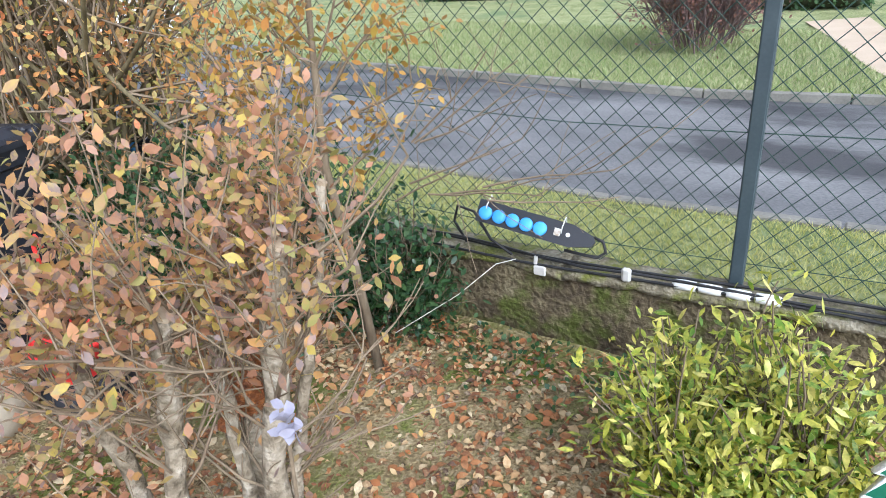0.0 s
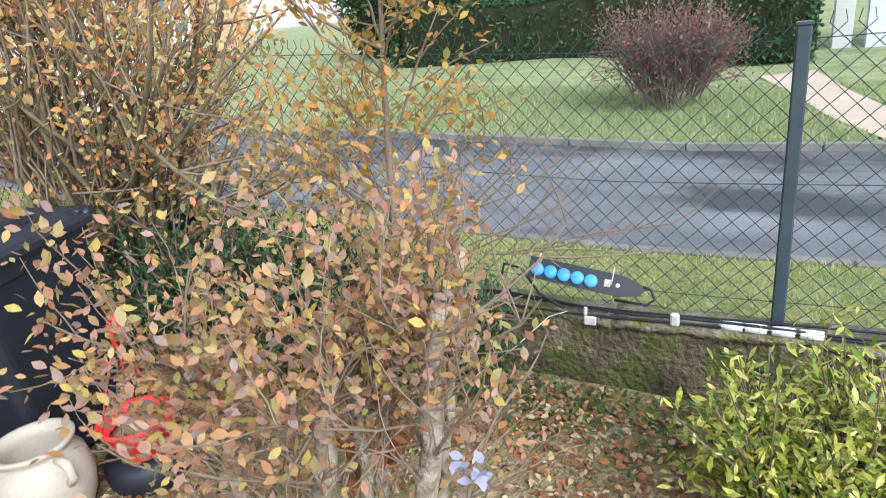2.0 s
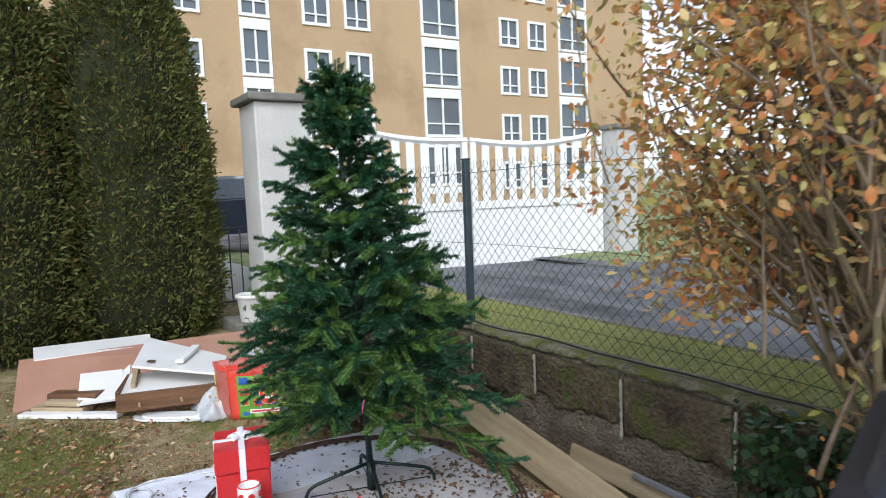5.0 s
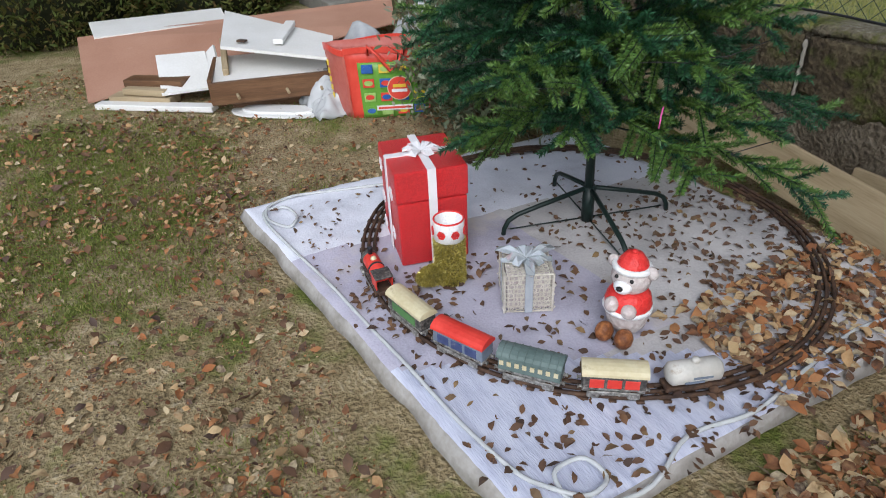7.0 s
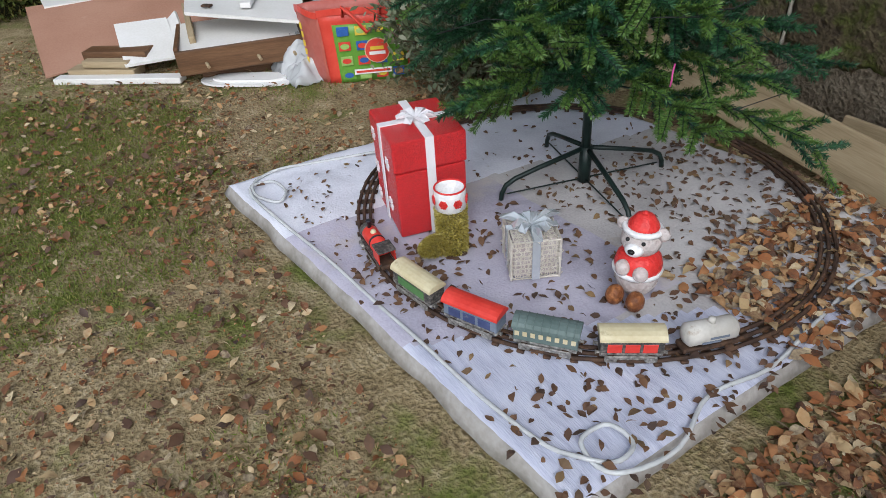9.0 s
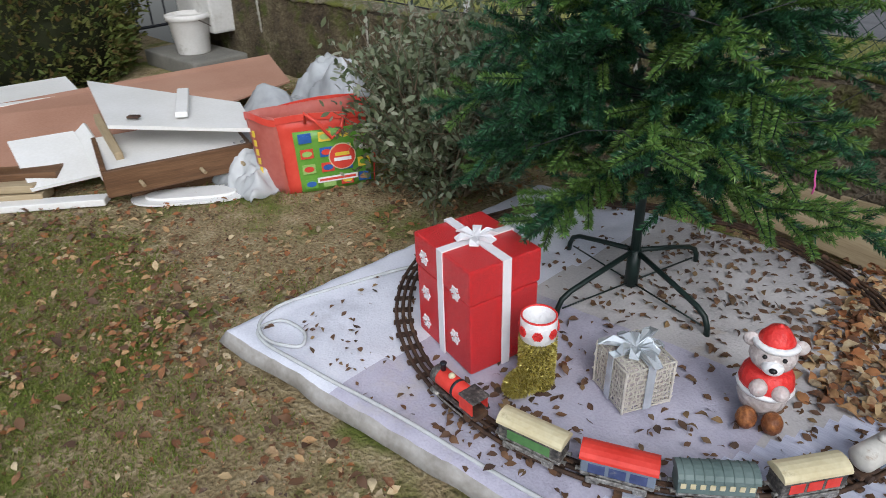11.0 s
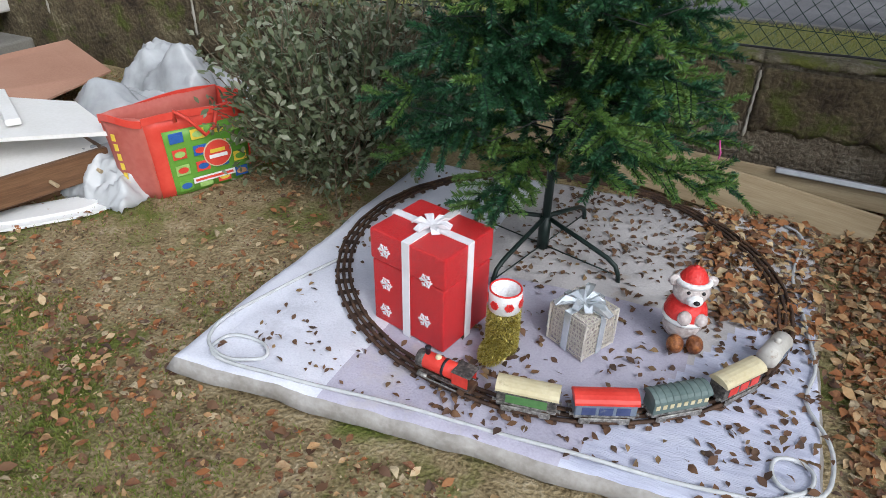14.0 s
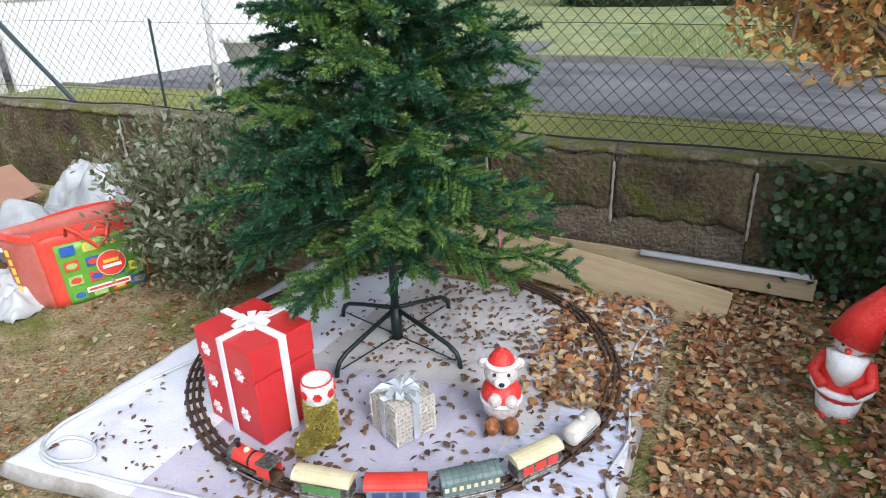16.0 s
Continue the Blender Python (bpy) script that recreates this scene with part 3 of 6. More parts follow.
for a, b, c, d, r in stumps:
    pts = []
    for i in range(13):
        t = i / 12
        p = Vector(a) * (1 - t) ** 3 + 3 * Vector(b) * t * (1 - t) ** 2 + 3 * Vector(c) * t * t * (1 - t) + Vector(d) * t ** 3
        pts.append(p + Vector(rng.normal(size=3)) * .006)
    trunk = mesh("trunk", *tube(pts, [r * (1.12 - .35 * i / 12 + rng.uniform(-.1, .12)) for i in range(13)], 11), M_PALEBARK, shrub, True)
    mesh("cut_end", *tube([pts[-1] + Vector((0, 0, -.001)), pts[-1] + Vector((.004, .003, .008))], r * .82, 9), M_CUT, trunk)
fl, fw = [], []
for k in range(70):
    a, b, c, d, r = stumps[k % 2]
    t = rng.uniform(.1, .55)
    p = np.array(a) * (1 - t) + np.array(c) * t
    ang = rng.uniform(0, 6.28)
    fl.append(p + r * 1.0 * np.array([math.cos(ang), math.sin(ang), 0]))
    fw.append([math.cos(ang), math.sin(ang), .1])
tagged(leaves("bracket_fungus", fl, fw, rng.uniform(.025, .05, 70), M_PALEBARK, shrub, 1.5, .3), kind="stuff")
rows, tips = [], []
for k in range(96):
    a, b, c, d, r = stumps[rng.integers(0, 4)]
    t = rng.uniform(.35, 1.0)
    p = Vector(a) * (1 - t) + Vector(d) * t
    yaw = rng.uniform(0, 6.28)
    w = (math.cos(yaw) * .75 - .12, math.sin(yaw) * .7, rng.uniform(.0, 1.1))
    grow(p, w, rng.uniform(.22, .42), .0045, 1, rows, tips, 4, .14, .2, .6)
rows = [r for r in rows if not (r[0][-1].y < 1.56 and r[0][-1].z < .95 and r[0][-1].x > -1.5 and rng.random() < .8)]
limbs("twig_mass", rows, M_TWIG, shrub)
at, way, sz = tip_leaves(tips, 6, .031, .028)
keep = (at[:, 1] > 1.08) & (at[:, 0] > -1.86) & (at[:, 0] < -.7 - .45 * np.maximum(0, at[:, 2] - .85)) & (at[:, 2] < 1.62) & ~((at[:, 0] > -1.05) & (at[:, 1] < 1.56)) & ((at[:, 2] > .98) | (rng.random(len(at)) < np.where(at[:, 0] > -1.3, .16, .4)))
leaves("foliage", at[keep], way[keep], sz[keep], M_PINK, shrub, .74, .3, "stuff", spread=.8)

# the young tree against the fence
sapling = thing("young_tree", (-1.5, 2.55, .14), "slender young tree with yellow and orange autumn leaves", "tree")
rows, tips = [], []
stem = [Vector((.02, 0, 0)), Vector((.0, -.03, .45)), Vector((-.05, -.05, .85)), Vector((-.02, -.05, 1.3)), Vector((.02, -.02, 1.9))]
mesh("trunk", *tube(stem, [.019, .017, .014, .01, .005], 9), M_BARK, sapling, True)
for k in range(26):
    t = rng.uniform(.4, 1)
    i = min(3, int(t * 4))
    p = stem[i].lerp(stem[i + 1], t * 4 - i)
    yaw = rng.uniform(0, 6.28)
    grow(p, (math.cos(yaw) - .1, math.sin(yaw) * .8, .75), rng.uniform(.25, .55), .006, 1, rows, tips, 4, .12, .2, .6)
limbs("branch_mass", rows, M_TWIG, sapling)
at, way, sz = tip_leaves(tips, 6, .036, .03)
keep = (at[:, 0] < .5)
leaves("foliage", at[keep], way[keep], sz[keep], M_YLEAF, sapling, .75, .3, "stuff")
rows, tips = [], []
for k in range(9):
    grow((.25 + .1 * rng.normal(), .2, .6 + .3 * rng.random()), (rng.uniform(.3, 1), .1, rng.uniform(-.1, .8)), .45, .004, 1, rows, tips, 3, .1, .1, .6)
limbs("bare_twig_mass", rows, M_TWIG, sapling)

# the big many-stemmed bush behind the bins
bush = thing("big_autumn_bush", (-3.55, 2.72, .05), "large many-stemmed bush with orange and yellow leaves", "bush")
rows, tips = [], []
for k in range(15):
    yaw = k * 2.4
    r0 = rng.uniform(.05, .3)
    s = Vector((math.cos(yaw) * r0, math.sin(yaw) * r0 * .6, 0))
    w = Vector((math.cos(yaw) * (.45 if math.cos(yaw) > 0 else .16) + rng.normal() * .04, math.sin(yaw) * (.3 if math.sin(yaw) > 0 else .12) + rng.normal() * .04, 1.25))
    grow(s, w, rng.uniform(1.1, 1.5), rng.uniform(.026, .045), 2, rows, tips, 6, .06, .22, .7)
for k in range(30):
    yaw = rng.uniform(0, 6.28)
    s = Vector((math.cos(yaw) * .2, math.sin(yaw) * .15, rng.uniform(.5, 1.0)))
    grow(s, (math.cos(yaw) * 1.1 - .3, math.sin(yaw) * .6 - .1, .9), rng.uniform(.7, 1.1), .012, 1, rows, tips, 6, .1, .12, .6)
for k in range(20):
    yaw = rng.uniform(1.9, 4.4)
    s = Vector((rng.uniform(-.3, .1), rng.uniform(-.2, .2), rng.uniform(1.0, 1.9)))
    grow(s, (math.cos(yaw) * .9, math.sin(yaw) * .5, .8), rng.uniform(.5, .85), .009, 1, rows, tips, 6, .1, .12, .6)
def clear_of_wall(p):
    x, z = p[0] - 3.55, p[2] + .05
    y = p[1] + 2.72
    return x > -4.5 and (x > -3.75 or z > .95 + .22 * (-3.7 - x)) and (y > 2.38 or (z > 1.45 and y > 2.0))


rows = [r for r in rows if (r[2] == 2 and r[0][-1].x > -.13) or r[2] < 2 and all(clear_of_wall(q) for q in r[0])]
for r in [r for r in rows if r[2] == 2]:
    mesh("stem", *tube(r[0], [q * (1 - .17 * i) for i, q in enumerate(r[1])], 9), M_OLIVEBARK, bush, True)
limbs("limb_mass", [r for r in rows if r[2] < 2 and r[1][0] > .011], M_OLIVEBARK, bush)
limbs("twig_mass", [r for r in rows if not (r[2] == 2 or r[1][0] > .011)], M_TWIG, bush)
at, way, sz = tip_leaves(tips, 13, .041, .05)
core = np.hypot(at[:, 0], at[:, 1]) < .5
ok = np.array([clear_of_wall(p) for p in at]) & ~(core & (at[:, 2] < 1.8) & (rng.random(len(at)) < .88)) & (rng.random(len(at)) < np.where(at[:, 0] > .1, .5, .97))
at, way, sz = at[ok], way[ok], sz[ok]
leaves("foliage", at, way, sz, M_ORANGE, bush, .72, .4, "stuff", spread=.9)


def low_shrub(name, at, label, material, size, count, leaf, wide, category="shrub", bark=M_BARK, up=.35, seed=0):
    e = thing(name, at, label, category)
    rows, tips = [], []
    for k in range(count):
        yaw = rng.uniform(0, 6.28)
        w = (math.cos(yaw) * size[0], math.sin(yaw) * size[1], size[2] * rng.uniform(.5, 1.3))
        s = (math.cos(yaw) * size[0] * .2, math.sin(yaw) * size[1] * .2, 0)
        L = Vector(w).length * .62
        grow(s, w, L, .007, 1, rows, tips, 5, .12, up, .7)
    limbs("stem_mass", rows, bark, e)
    a, w, s = tip_leaves(tips, 5, leaf, .025)
    k = a[:, 2] > .03
    leaves("foliage", a[k], w[k], s[k], material, e, wide, .2, "stuff")
    return e


low_shrub("variegated_shrub", (-.19, 2.36, .15), "compact evergreen shrub with yellow-edged green leaves", M_VARIEG, (.27, .25, .43), 120, .042, .44)
low_shrub("grey_green_shrub", (-6.68, 2.18, 0), "leafy grey-green evergreen shrub by the wall", M_GREYLEAF, (.44, .34, .7), 150, .045, .6)
for x, y, h in ((-3.0, 2.62, .62), (-2.5, 2.68, .7), (-2.05, 2.74, .72), (-1.65, 2.85, .5), (-3.35, 2.8, .6)):
    low_shrub("dark_evergreen_shrub", (x, y, .1), "dark glossy evergreen shrub crowding the wall", M_HOLLY, (.34, .2, h), 52, .036, .7)
ivy_at, ivy_way = [], []
for k in range(1500):
    x = rng.uniform(-4.25, -3.4)
    z = rng.uniform(.0, 1) * float(wall_top(x)) + rng.normal() * .03
    ivy_at.append((x + .12 * (.5 - z), 2.97 - abs(rng.normal()) * .07, z))
    ivy_way.append((rng.normal(), -.6, rng.normal() - .6))
tagged(leaves("ivy", ivy_at, ivy_way, rng.uniform(.025, .05, 1500), M_HOLLY, None, 1.3, .2, "stuff"), "dark ivy hanging over the wall", "ivy")

# tall thuja hedge
for cx, cy, rr, hh in ((-10.95, -1.35, .95, 4.3), (-10.85, .25, .88, 4.5), (-10.95, 1.62, .9, 4.6)):
    hedge = thing("thuja", (cx, cy, 0), "tall dense thuja with dull green and brown sprays", "conifer", "thuja hedge")
    prof = [(rr * .72, .02), (rr * .86, .5), (rr * .88, 1.5), (rr * .82, 2.6), (rr * .62, 3.5), (rr * .25, hh - .2), (.05, hh - .05)]
    # added solid core, coloured as the shade between the sprays
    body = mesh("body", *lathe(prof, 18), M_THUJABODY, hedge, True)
    n = 30000
    z = rng.uniform(0, 1, n) * hh
    rad = np.interp(z, [p[1] for p in prof], [p[0] for p in prof]) + .05
    ang = rng.uniform(-2.2, 2.0, n)
    lump = 1 + np.array([.16 * noise.noise((2.2 * p, 1.7 * q, cy)) + .1 * noise.noise((6 * p, 5 * q, cy + 4)) for p, q in zip(ang, z)])
    rad = rad * lump + rng.normal(size=n) * .04
    a = np.stack([rad * np.cos(ang), rad * np.sin(ang), z], 1)
    w = np.stack([np.cos(ang) + rng.normal(size=n) * .6, np.sin(ang) + rng.normal(size=n) * .6, rng.uniform(-.4, 1.6, n)], 1)
    leaves("spray_mass", a, w, rng.uniform(.035, .085, n), M_THUJA, hedge, .5, .5, "stuff", spread=1.5)


# ---- the artificial tree ----
tree = thing("artificial_christmas_tree", (-5.55, 1.88, .07), "dark green artificial fir on a folding metal stand", "Christmas tree")
TH = 2.02
lean = Vector((.04, -.1, 0))
mesh("pole", *tube([Vector((0, 0, .03)), Vector((0, 0, .6)) + lean * .2, Vector((0, 0, 1.3)) + lean * .6, Vector((0, 0, TH - .1)) + lean], [.017, .015, .012, .007], 10), M_TREEMETAL, tree, True)
mesh("hub", *tube([(0, 0, .02), (0, 0, .16)], .023, 12), M_TREEMETAL, tree, True)
for k in range(4):
    a = math.radians(k * 90 - 16)
    c, s = math.cos(a), math.sin(a)
    mesh("leg", *joined(tube([(c * .02, s * .02, .15), (c * .18, s * .18, .11), (c * .27, s * .27, .085), (c * .305, s * .305, .065), (c * .32, s * .32, .035), (c * .325, s * .325, 0)], .009, 8),
                        tube([(c * .3, s * .3, .03), (c * .02, s * .02, .03)], .003, 5)), M_TREEMETAL, tree, True)
wire, dark_at, dark_way, tip_at, tip_way = [], [], [], [], []


def needle_row(a, b, bright, per=1950):
    """Needles combed forward along one sprig, mostly to its two sides."""
    a, b = np.array(a), np.array(b)
    ln = np.linalg.norm(b - a)
    m = max(14, int(ln * per))
    d = (b - a) / (ln + 1e-9)
    flat = np.cross(d, [0, 0, 1.0])
    flat /= np.linalg.norm(flat) + 1e-9
    nor = np.cross(flat, d)
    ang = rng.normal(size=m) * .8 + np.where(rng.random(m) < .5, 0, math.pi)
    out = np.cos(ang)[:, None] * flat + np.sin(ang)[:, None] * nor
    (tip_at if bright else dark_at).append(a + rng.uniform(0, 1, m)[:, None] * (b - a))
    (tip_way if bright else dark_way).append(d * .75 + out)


def fir_branch(z, yaw, L, rise, sag, base, tier):
    c, s = math.cos(yaw), math.sin(yaw)
    pts = [Vector((0, 0, z)) + base]
    for q in (.25, .5, .75, 1.0):
        pts.append(Vector((c * L * q, s * L * q, z + rise * L * q - sag * L * q * q + rng.normal() * .01)) + base)
    wire.append(tube(pts, .0034, 4, cap=False))
    for j in range(4):
        if j > 0 or tier > .2:
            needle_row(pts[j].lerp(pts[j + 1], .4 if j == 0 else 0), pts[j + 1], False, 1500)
    # some branches get mostly the lighter needles, as painted highlights
    pale = rng.random() < .42
    for q in np.arange(.24, 1.02, .1 if L > .35 else .15):
        j = min(3, int(q * 4))
        p = pts[j].lerp(pts[j + 1], min(1.0, q * 4 - j))
        for sd in (-1, 1, 0):
            if sd == 0 and rng.random() < .3:
                continue
            tl = (.085 + .085 * (1 - abs(q - .45))) * (.6 + .4 * (1 - tier)) * rng.uniform(.65, 1.15)
            d = Vector((c - sd * s * rng.uniform(.7, 1.2), s + sd * c * rng.uniform(.7, 1.2), rng.uniform(-.6, .65) + (.6 if sd == 0 else 0) - .15 * q * (1 - tier))).normalized()
            e = p + d * tl + Vector((0, 0, -.14 * tl))
            wire.append(tube([p, e], .0022, 3, cap=False))
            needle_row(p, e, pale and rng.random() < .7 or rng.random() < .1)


tiers = 16
for i in range(tiers):
    t = i / (tiers - 1)
    z = .43 + (TH - .53) * t ** .94
    reach = .61 * (1 - t) ** 1.2 + .09
    cnt = 6 if i == 0 else int(round(10.5 - 4 * t))
    for k in range(cnt):
        if i > 1 and rng.random() < .08:
            continue
        yaw = 6.283 * (k + .5 * (i % 2) + rng.uniform(-.3, .3)) / cnt
        if i == 0:
            yaw = (-2.8, -.12, .5, 1.3, 2.3, -1.95)[k] + rng.uniform(-.1, .1)
        L = reach * rng.uniform(.75, 1.14) * (.66 if i < 2 and -2.05 < (yaw + 3.1416) % 6.283 - 3.1416 < -.3 else 1.0)
        fir_branch(z + rng.uniform(-.045, .045), yaw, L, .12 + .7 * t + rng.uniform(-.1, .16), .2 * (1 - t) + rng.uniform(0, .1) + (.04 if i == 0 else 0), lean * (t * .95), t)
for k in range(16):
    yaw = k * 2.4
    p = lean * .97 + Vector((0, 0, TH - .24 + .013 * k))
    needle_row(p, p + Vector((math.cos(yaw) * .085, math.sin(yaw) * .085, .07 + .004 * k)), k % 3 == 0, 1800)
needle_row(lean + Vector((0, 0, TH - .2)), lean + Vector((0, 0, TH)), False, 3000)
pole_at = np.stack([rng.normal(size=3000) * .006, rng.normal(size=3000) * .006, rng.uniform(.5, TH - .3, 3000)], 1)
pole_at += np.array(lean) * (pole_at[:, 2:3] / TH)
dark_at.append(pole_at)
dark_way.append(np.stack([rng.normal(size=3000), rng.normal(size=3000), rng.uniform(-.2, .8, 3000)], 1))
mesh("branch_wiring", *joined(*wire), M_TREEMETAL, tree)
for nm, pa, pw, mm_, lb_ in (("needle_mass", dark_at, dark_way, M_NEEDLE, ""), ("pale_needle_mass", tip_at, tip_way, M_NEEDLELIT, "plastic needles in the paler yellow-green of highlights")):
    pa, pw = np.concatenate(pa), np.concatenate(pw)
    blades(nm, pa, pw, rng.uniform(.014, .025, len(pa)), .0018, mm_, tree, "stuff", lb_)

lp = []
for i in range(170):
    t = i / 169
    a = t * 6.283 * 5.2
    r = (.6 * (1 - t) ** .8 + .06) * (.82 + .12 * math.sin(i * 1.9))
    lp.append(Vector((-5.55 + r * math.cos(a), 1.88 - .1 * t + r * math.sin(a), .55 + 1.35 * t + .03 * math.sin(i * 1.3))))
tagged(mesh("string_light", *tube(lp, .0014, 4), M_CABLE, None, True), "thin dark string-light wire wound round the tree", "string light")
tagged(mesh("pink_ribbon", *tube([(-5.03, 1.62, .73), (-5.025, 1.61, .71), (-5.02, 1.605, .7), (-5.022, 1.605, .68)], .0022, 5), mat("pink_ribbon", [(.5, .06, .25), (.65, .12, .35)], 20, .4, 0), None, True), "small pink ribbon tied to a branch", "ribbon")


# ---- the cloth on its base ----
CX, CY, CT = -5.48, 1.66, -2.0
cl = [(-6.38, .82), (-4.64, .99), (-4.61, 1.6), (-4.61, 2.54), (-6.31, 2.39)]
base = thing("wooden_platform", (0, 0, 0), "low wooden boards carrying the white cloth", "platform")
for (xa, ya), (xb, yb) in zip(cl, cl[1:] + cl[:1]):
    d = Vector((xb - xa, yb - ya, 0))
    inn = Vector((-d.y, d.x, 0)).normalized() * .045
    z = 0.0
    ob = mesh("board", *box(0, 0, .022, d.length - .06, .07, .05, .006), M_KERB, base)
    ob.matrix_basis = Matrix.Translation(Vector((xa, ya, z)) + d / 2 + inn) @ Matrix.Rotation(math.atan2(d.y, d.x), 4, 'Z')
NX, NY = 90, 80
vsg = []
for j in range(NY + 1):
    for i in range(NX + 1):
        u, v = i / NX, j / NY
        lo = Vector((-6.41, .79)).lerp(Vector((-4.585, .955)), u)
        hi = Vector((-6.34, 2.42)).lerp(Vector((-4.56, 2.57)), u)
        p = lo.lerp(hi, v)
        e = min(u, 1 - u, v, 1 - v)
        edge = max(0.0, 1 - e * 60)
        wz = .07 + .009 * noise.noise((p.x * 4, p.y * 4, 0)) + .006 * noise.noise((p.x * 14, p.y * 11, 3)) + .003 * noise.noise((p.x * 33, p.y * 29, 5))
        wob = edge * .014
        p += Vector((noise.noise((p.x * 7, p.y * 7, 9)), noise.noise((p.x * 7, p.y * 7, 19)))) * wob
        vsg.append((p.x, p.y, wz - edge * edge * .045))
fsg = [(j * (NX + 1) + i, j * (NX + 1) + i + 1, (j + 1) * (NX + 1) + i + 1, (j + 1) * (NX + 1) + i) for j in range(NY) for i in range(NX)]
cloth = tagged(mesh("ground_cloth", vsg, fsg, [M_CLOTH, M_FLEECE, M_CLOTHWHITE, M_CLOTHBLUE, M_CLOTHBEIGE], None, True), "crumpled white fleece cloth strewn with leaves", "cloth")
cloth.data.polygons.foreach_set("material_index", [1 if min(i, j, NX - 1 - i, NY - 1 - j) < 1 else 2 if i < 24 + .1 * j else 3 if i > 58 + .5 * j and j < 52 else 4 if j > 38 or i > 70 else 0 for j in range(NY) for i in range(NX)])
sol = cloth.modifiers.new("thick", 'SOLIDIFY')
sol.thickness, sol.offset = .006, 1.0

# rope light round the cloth
hose = [(-6.2, 1.5), (-6.33, 1.15), (-6.36, .95), (-6.28, .87), (-6.17, .88), (-6.13, .93), (-6.2, .97), (-6.3, .94), (-6.28, .86), (-6.1, .86), (-5.8, .9), (-5.4, .94), (-5.05, .97), (-4.8, 1.0),
        (-4.68, 1.05), (-4.62, 1.12), (-4.64, 1.18), (-4.71, 1.16), (-4.7, 1.08), (-4.6, 1.09), (-4.57, 1.25), (-4.63, 1.42), (-4.6, 1.6), (-4.63, 1.85), (-4.66, 2.1), (-4.62, 2.4), (-4.7, 2.5)]
hp = []
for i in range(len(hose) - 1):
    p0, p1, p2, p3 = [Vector((*hose[min(max(i + o, 0), len(hose) - 1)], .083)) for o in (-1, 0, 1, 2)]
    for q in range(5):
        t = q / 5
        hp.append(.5 * ((2 * p1) + (p2 - p0) * t + (2 * p0 - 5 * p1 + 4 * p2 - p3) * t * t + (3 * p1 - p0 - 3 * p2 + p3) * t ** 3))
tagged(mesh("rope_light", *tube([p + Vector((0, 0, .003 * math.sin(i))) for i, p in enumerate(hp)], .006, 8), M_CLEARHOSE, None, True), "clear plastic rope light looped along the cloth edge", "rope light")


# ---- the toy railway ----
RC, RR = Vector((-5.475, 1.79, .082)), .79
RX, RY = .79, .75


def ring(ang, dr=0.0, z=0.0):
    return Vector((RC.x + (RX + dr) * math.cos(ang), RC.y + (RY + dr) * math.sin(ang), RC.z + z))


track = thing("toy_railway_track", (0, 0, 0), "oval of rusty three-rail toy track on the cloth", "toy track")
for dr in (-.021, 0, .021):
    mesh("rail", *tube([ring(2 * math.pi * i / 96, dr, .008 + .002 * math.sin(i * 1.7)) for i in range(96)], .0066, 5, closed=True), M_RUST, track, True)
for i in range(72):
    a = 2 * math.pi * i / 72
    ob = mesh("sleeper", *box(0, 0, 0, .066, .02, .009, .002), M_RUST, track)
    ob.matrix_basis = Matrix.Translation(ring(a, 0, 0)) @ Matrix.Rotation(a, 4, 'Z')


def on_track(e, deg):
    a = math.radians(deg)
    t = Vector((-RX * math.sin(a), RY * math.cos(a), 0))
    e.matrix_basis = Matrix.Translation(ring(a, 0, .012)) @ Matrix.Rotation(math.atan2(t.y, t.x), 4, 'Z')


def wheels(e, L):
    for x in (-L * .32, L * .32):
        for y in (-.026, .026):
            mesh("wheel", *moved(lathe([(.0, -.003), (.012, -.003), (.012, .003), (.0, .003)], 12), Matrix.Translation((x, y, .012)) @ Matrix.Rotation(radians(90), 4, 'X')), M_RUST, e)


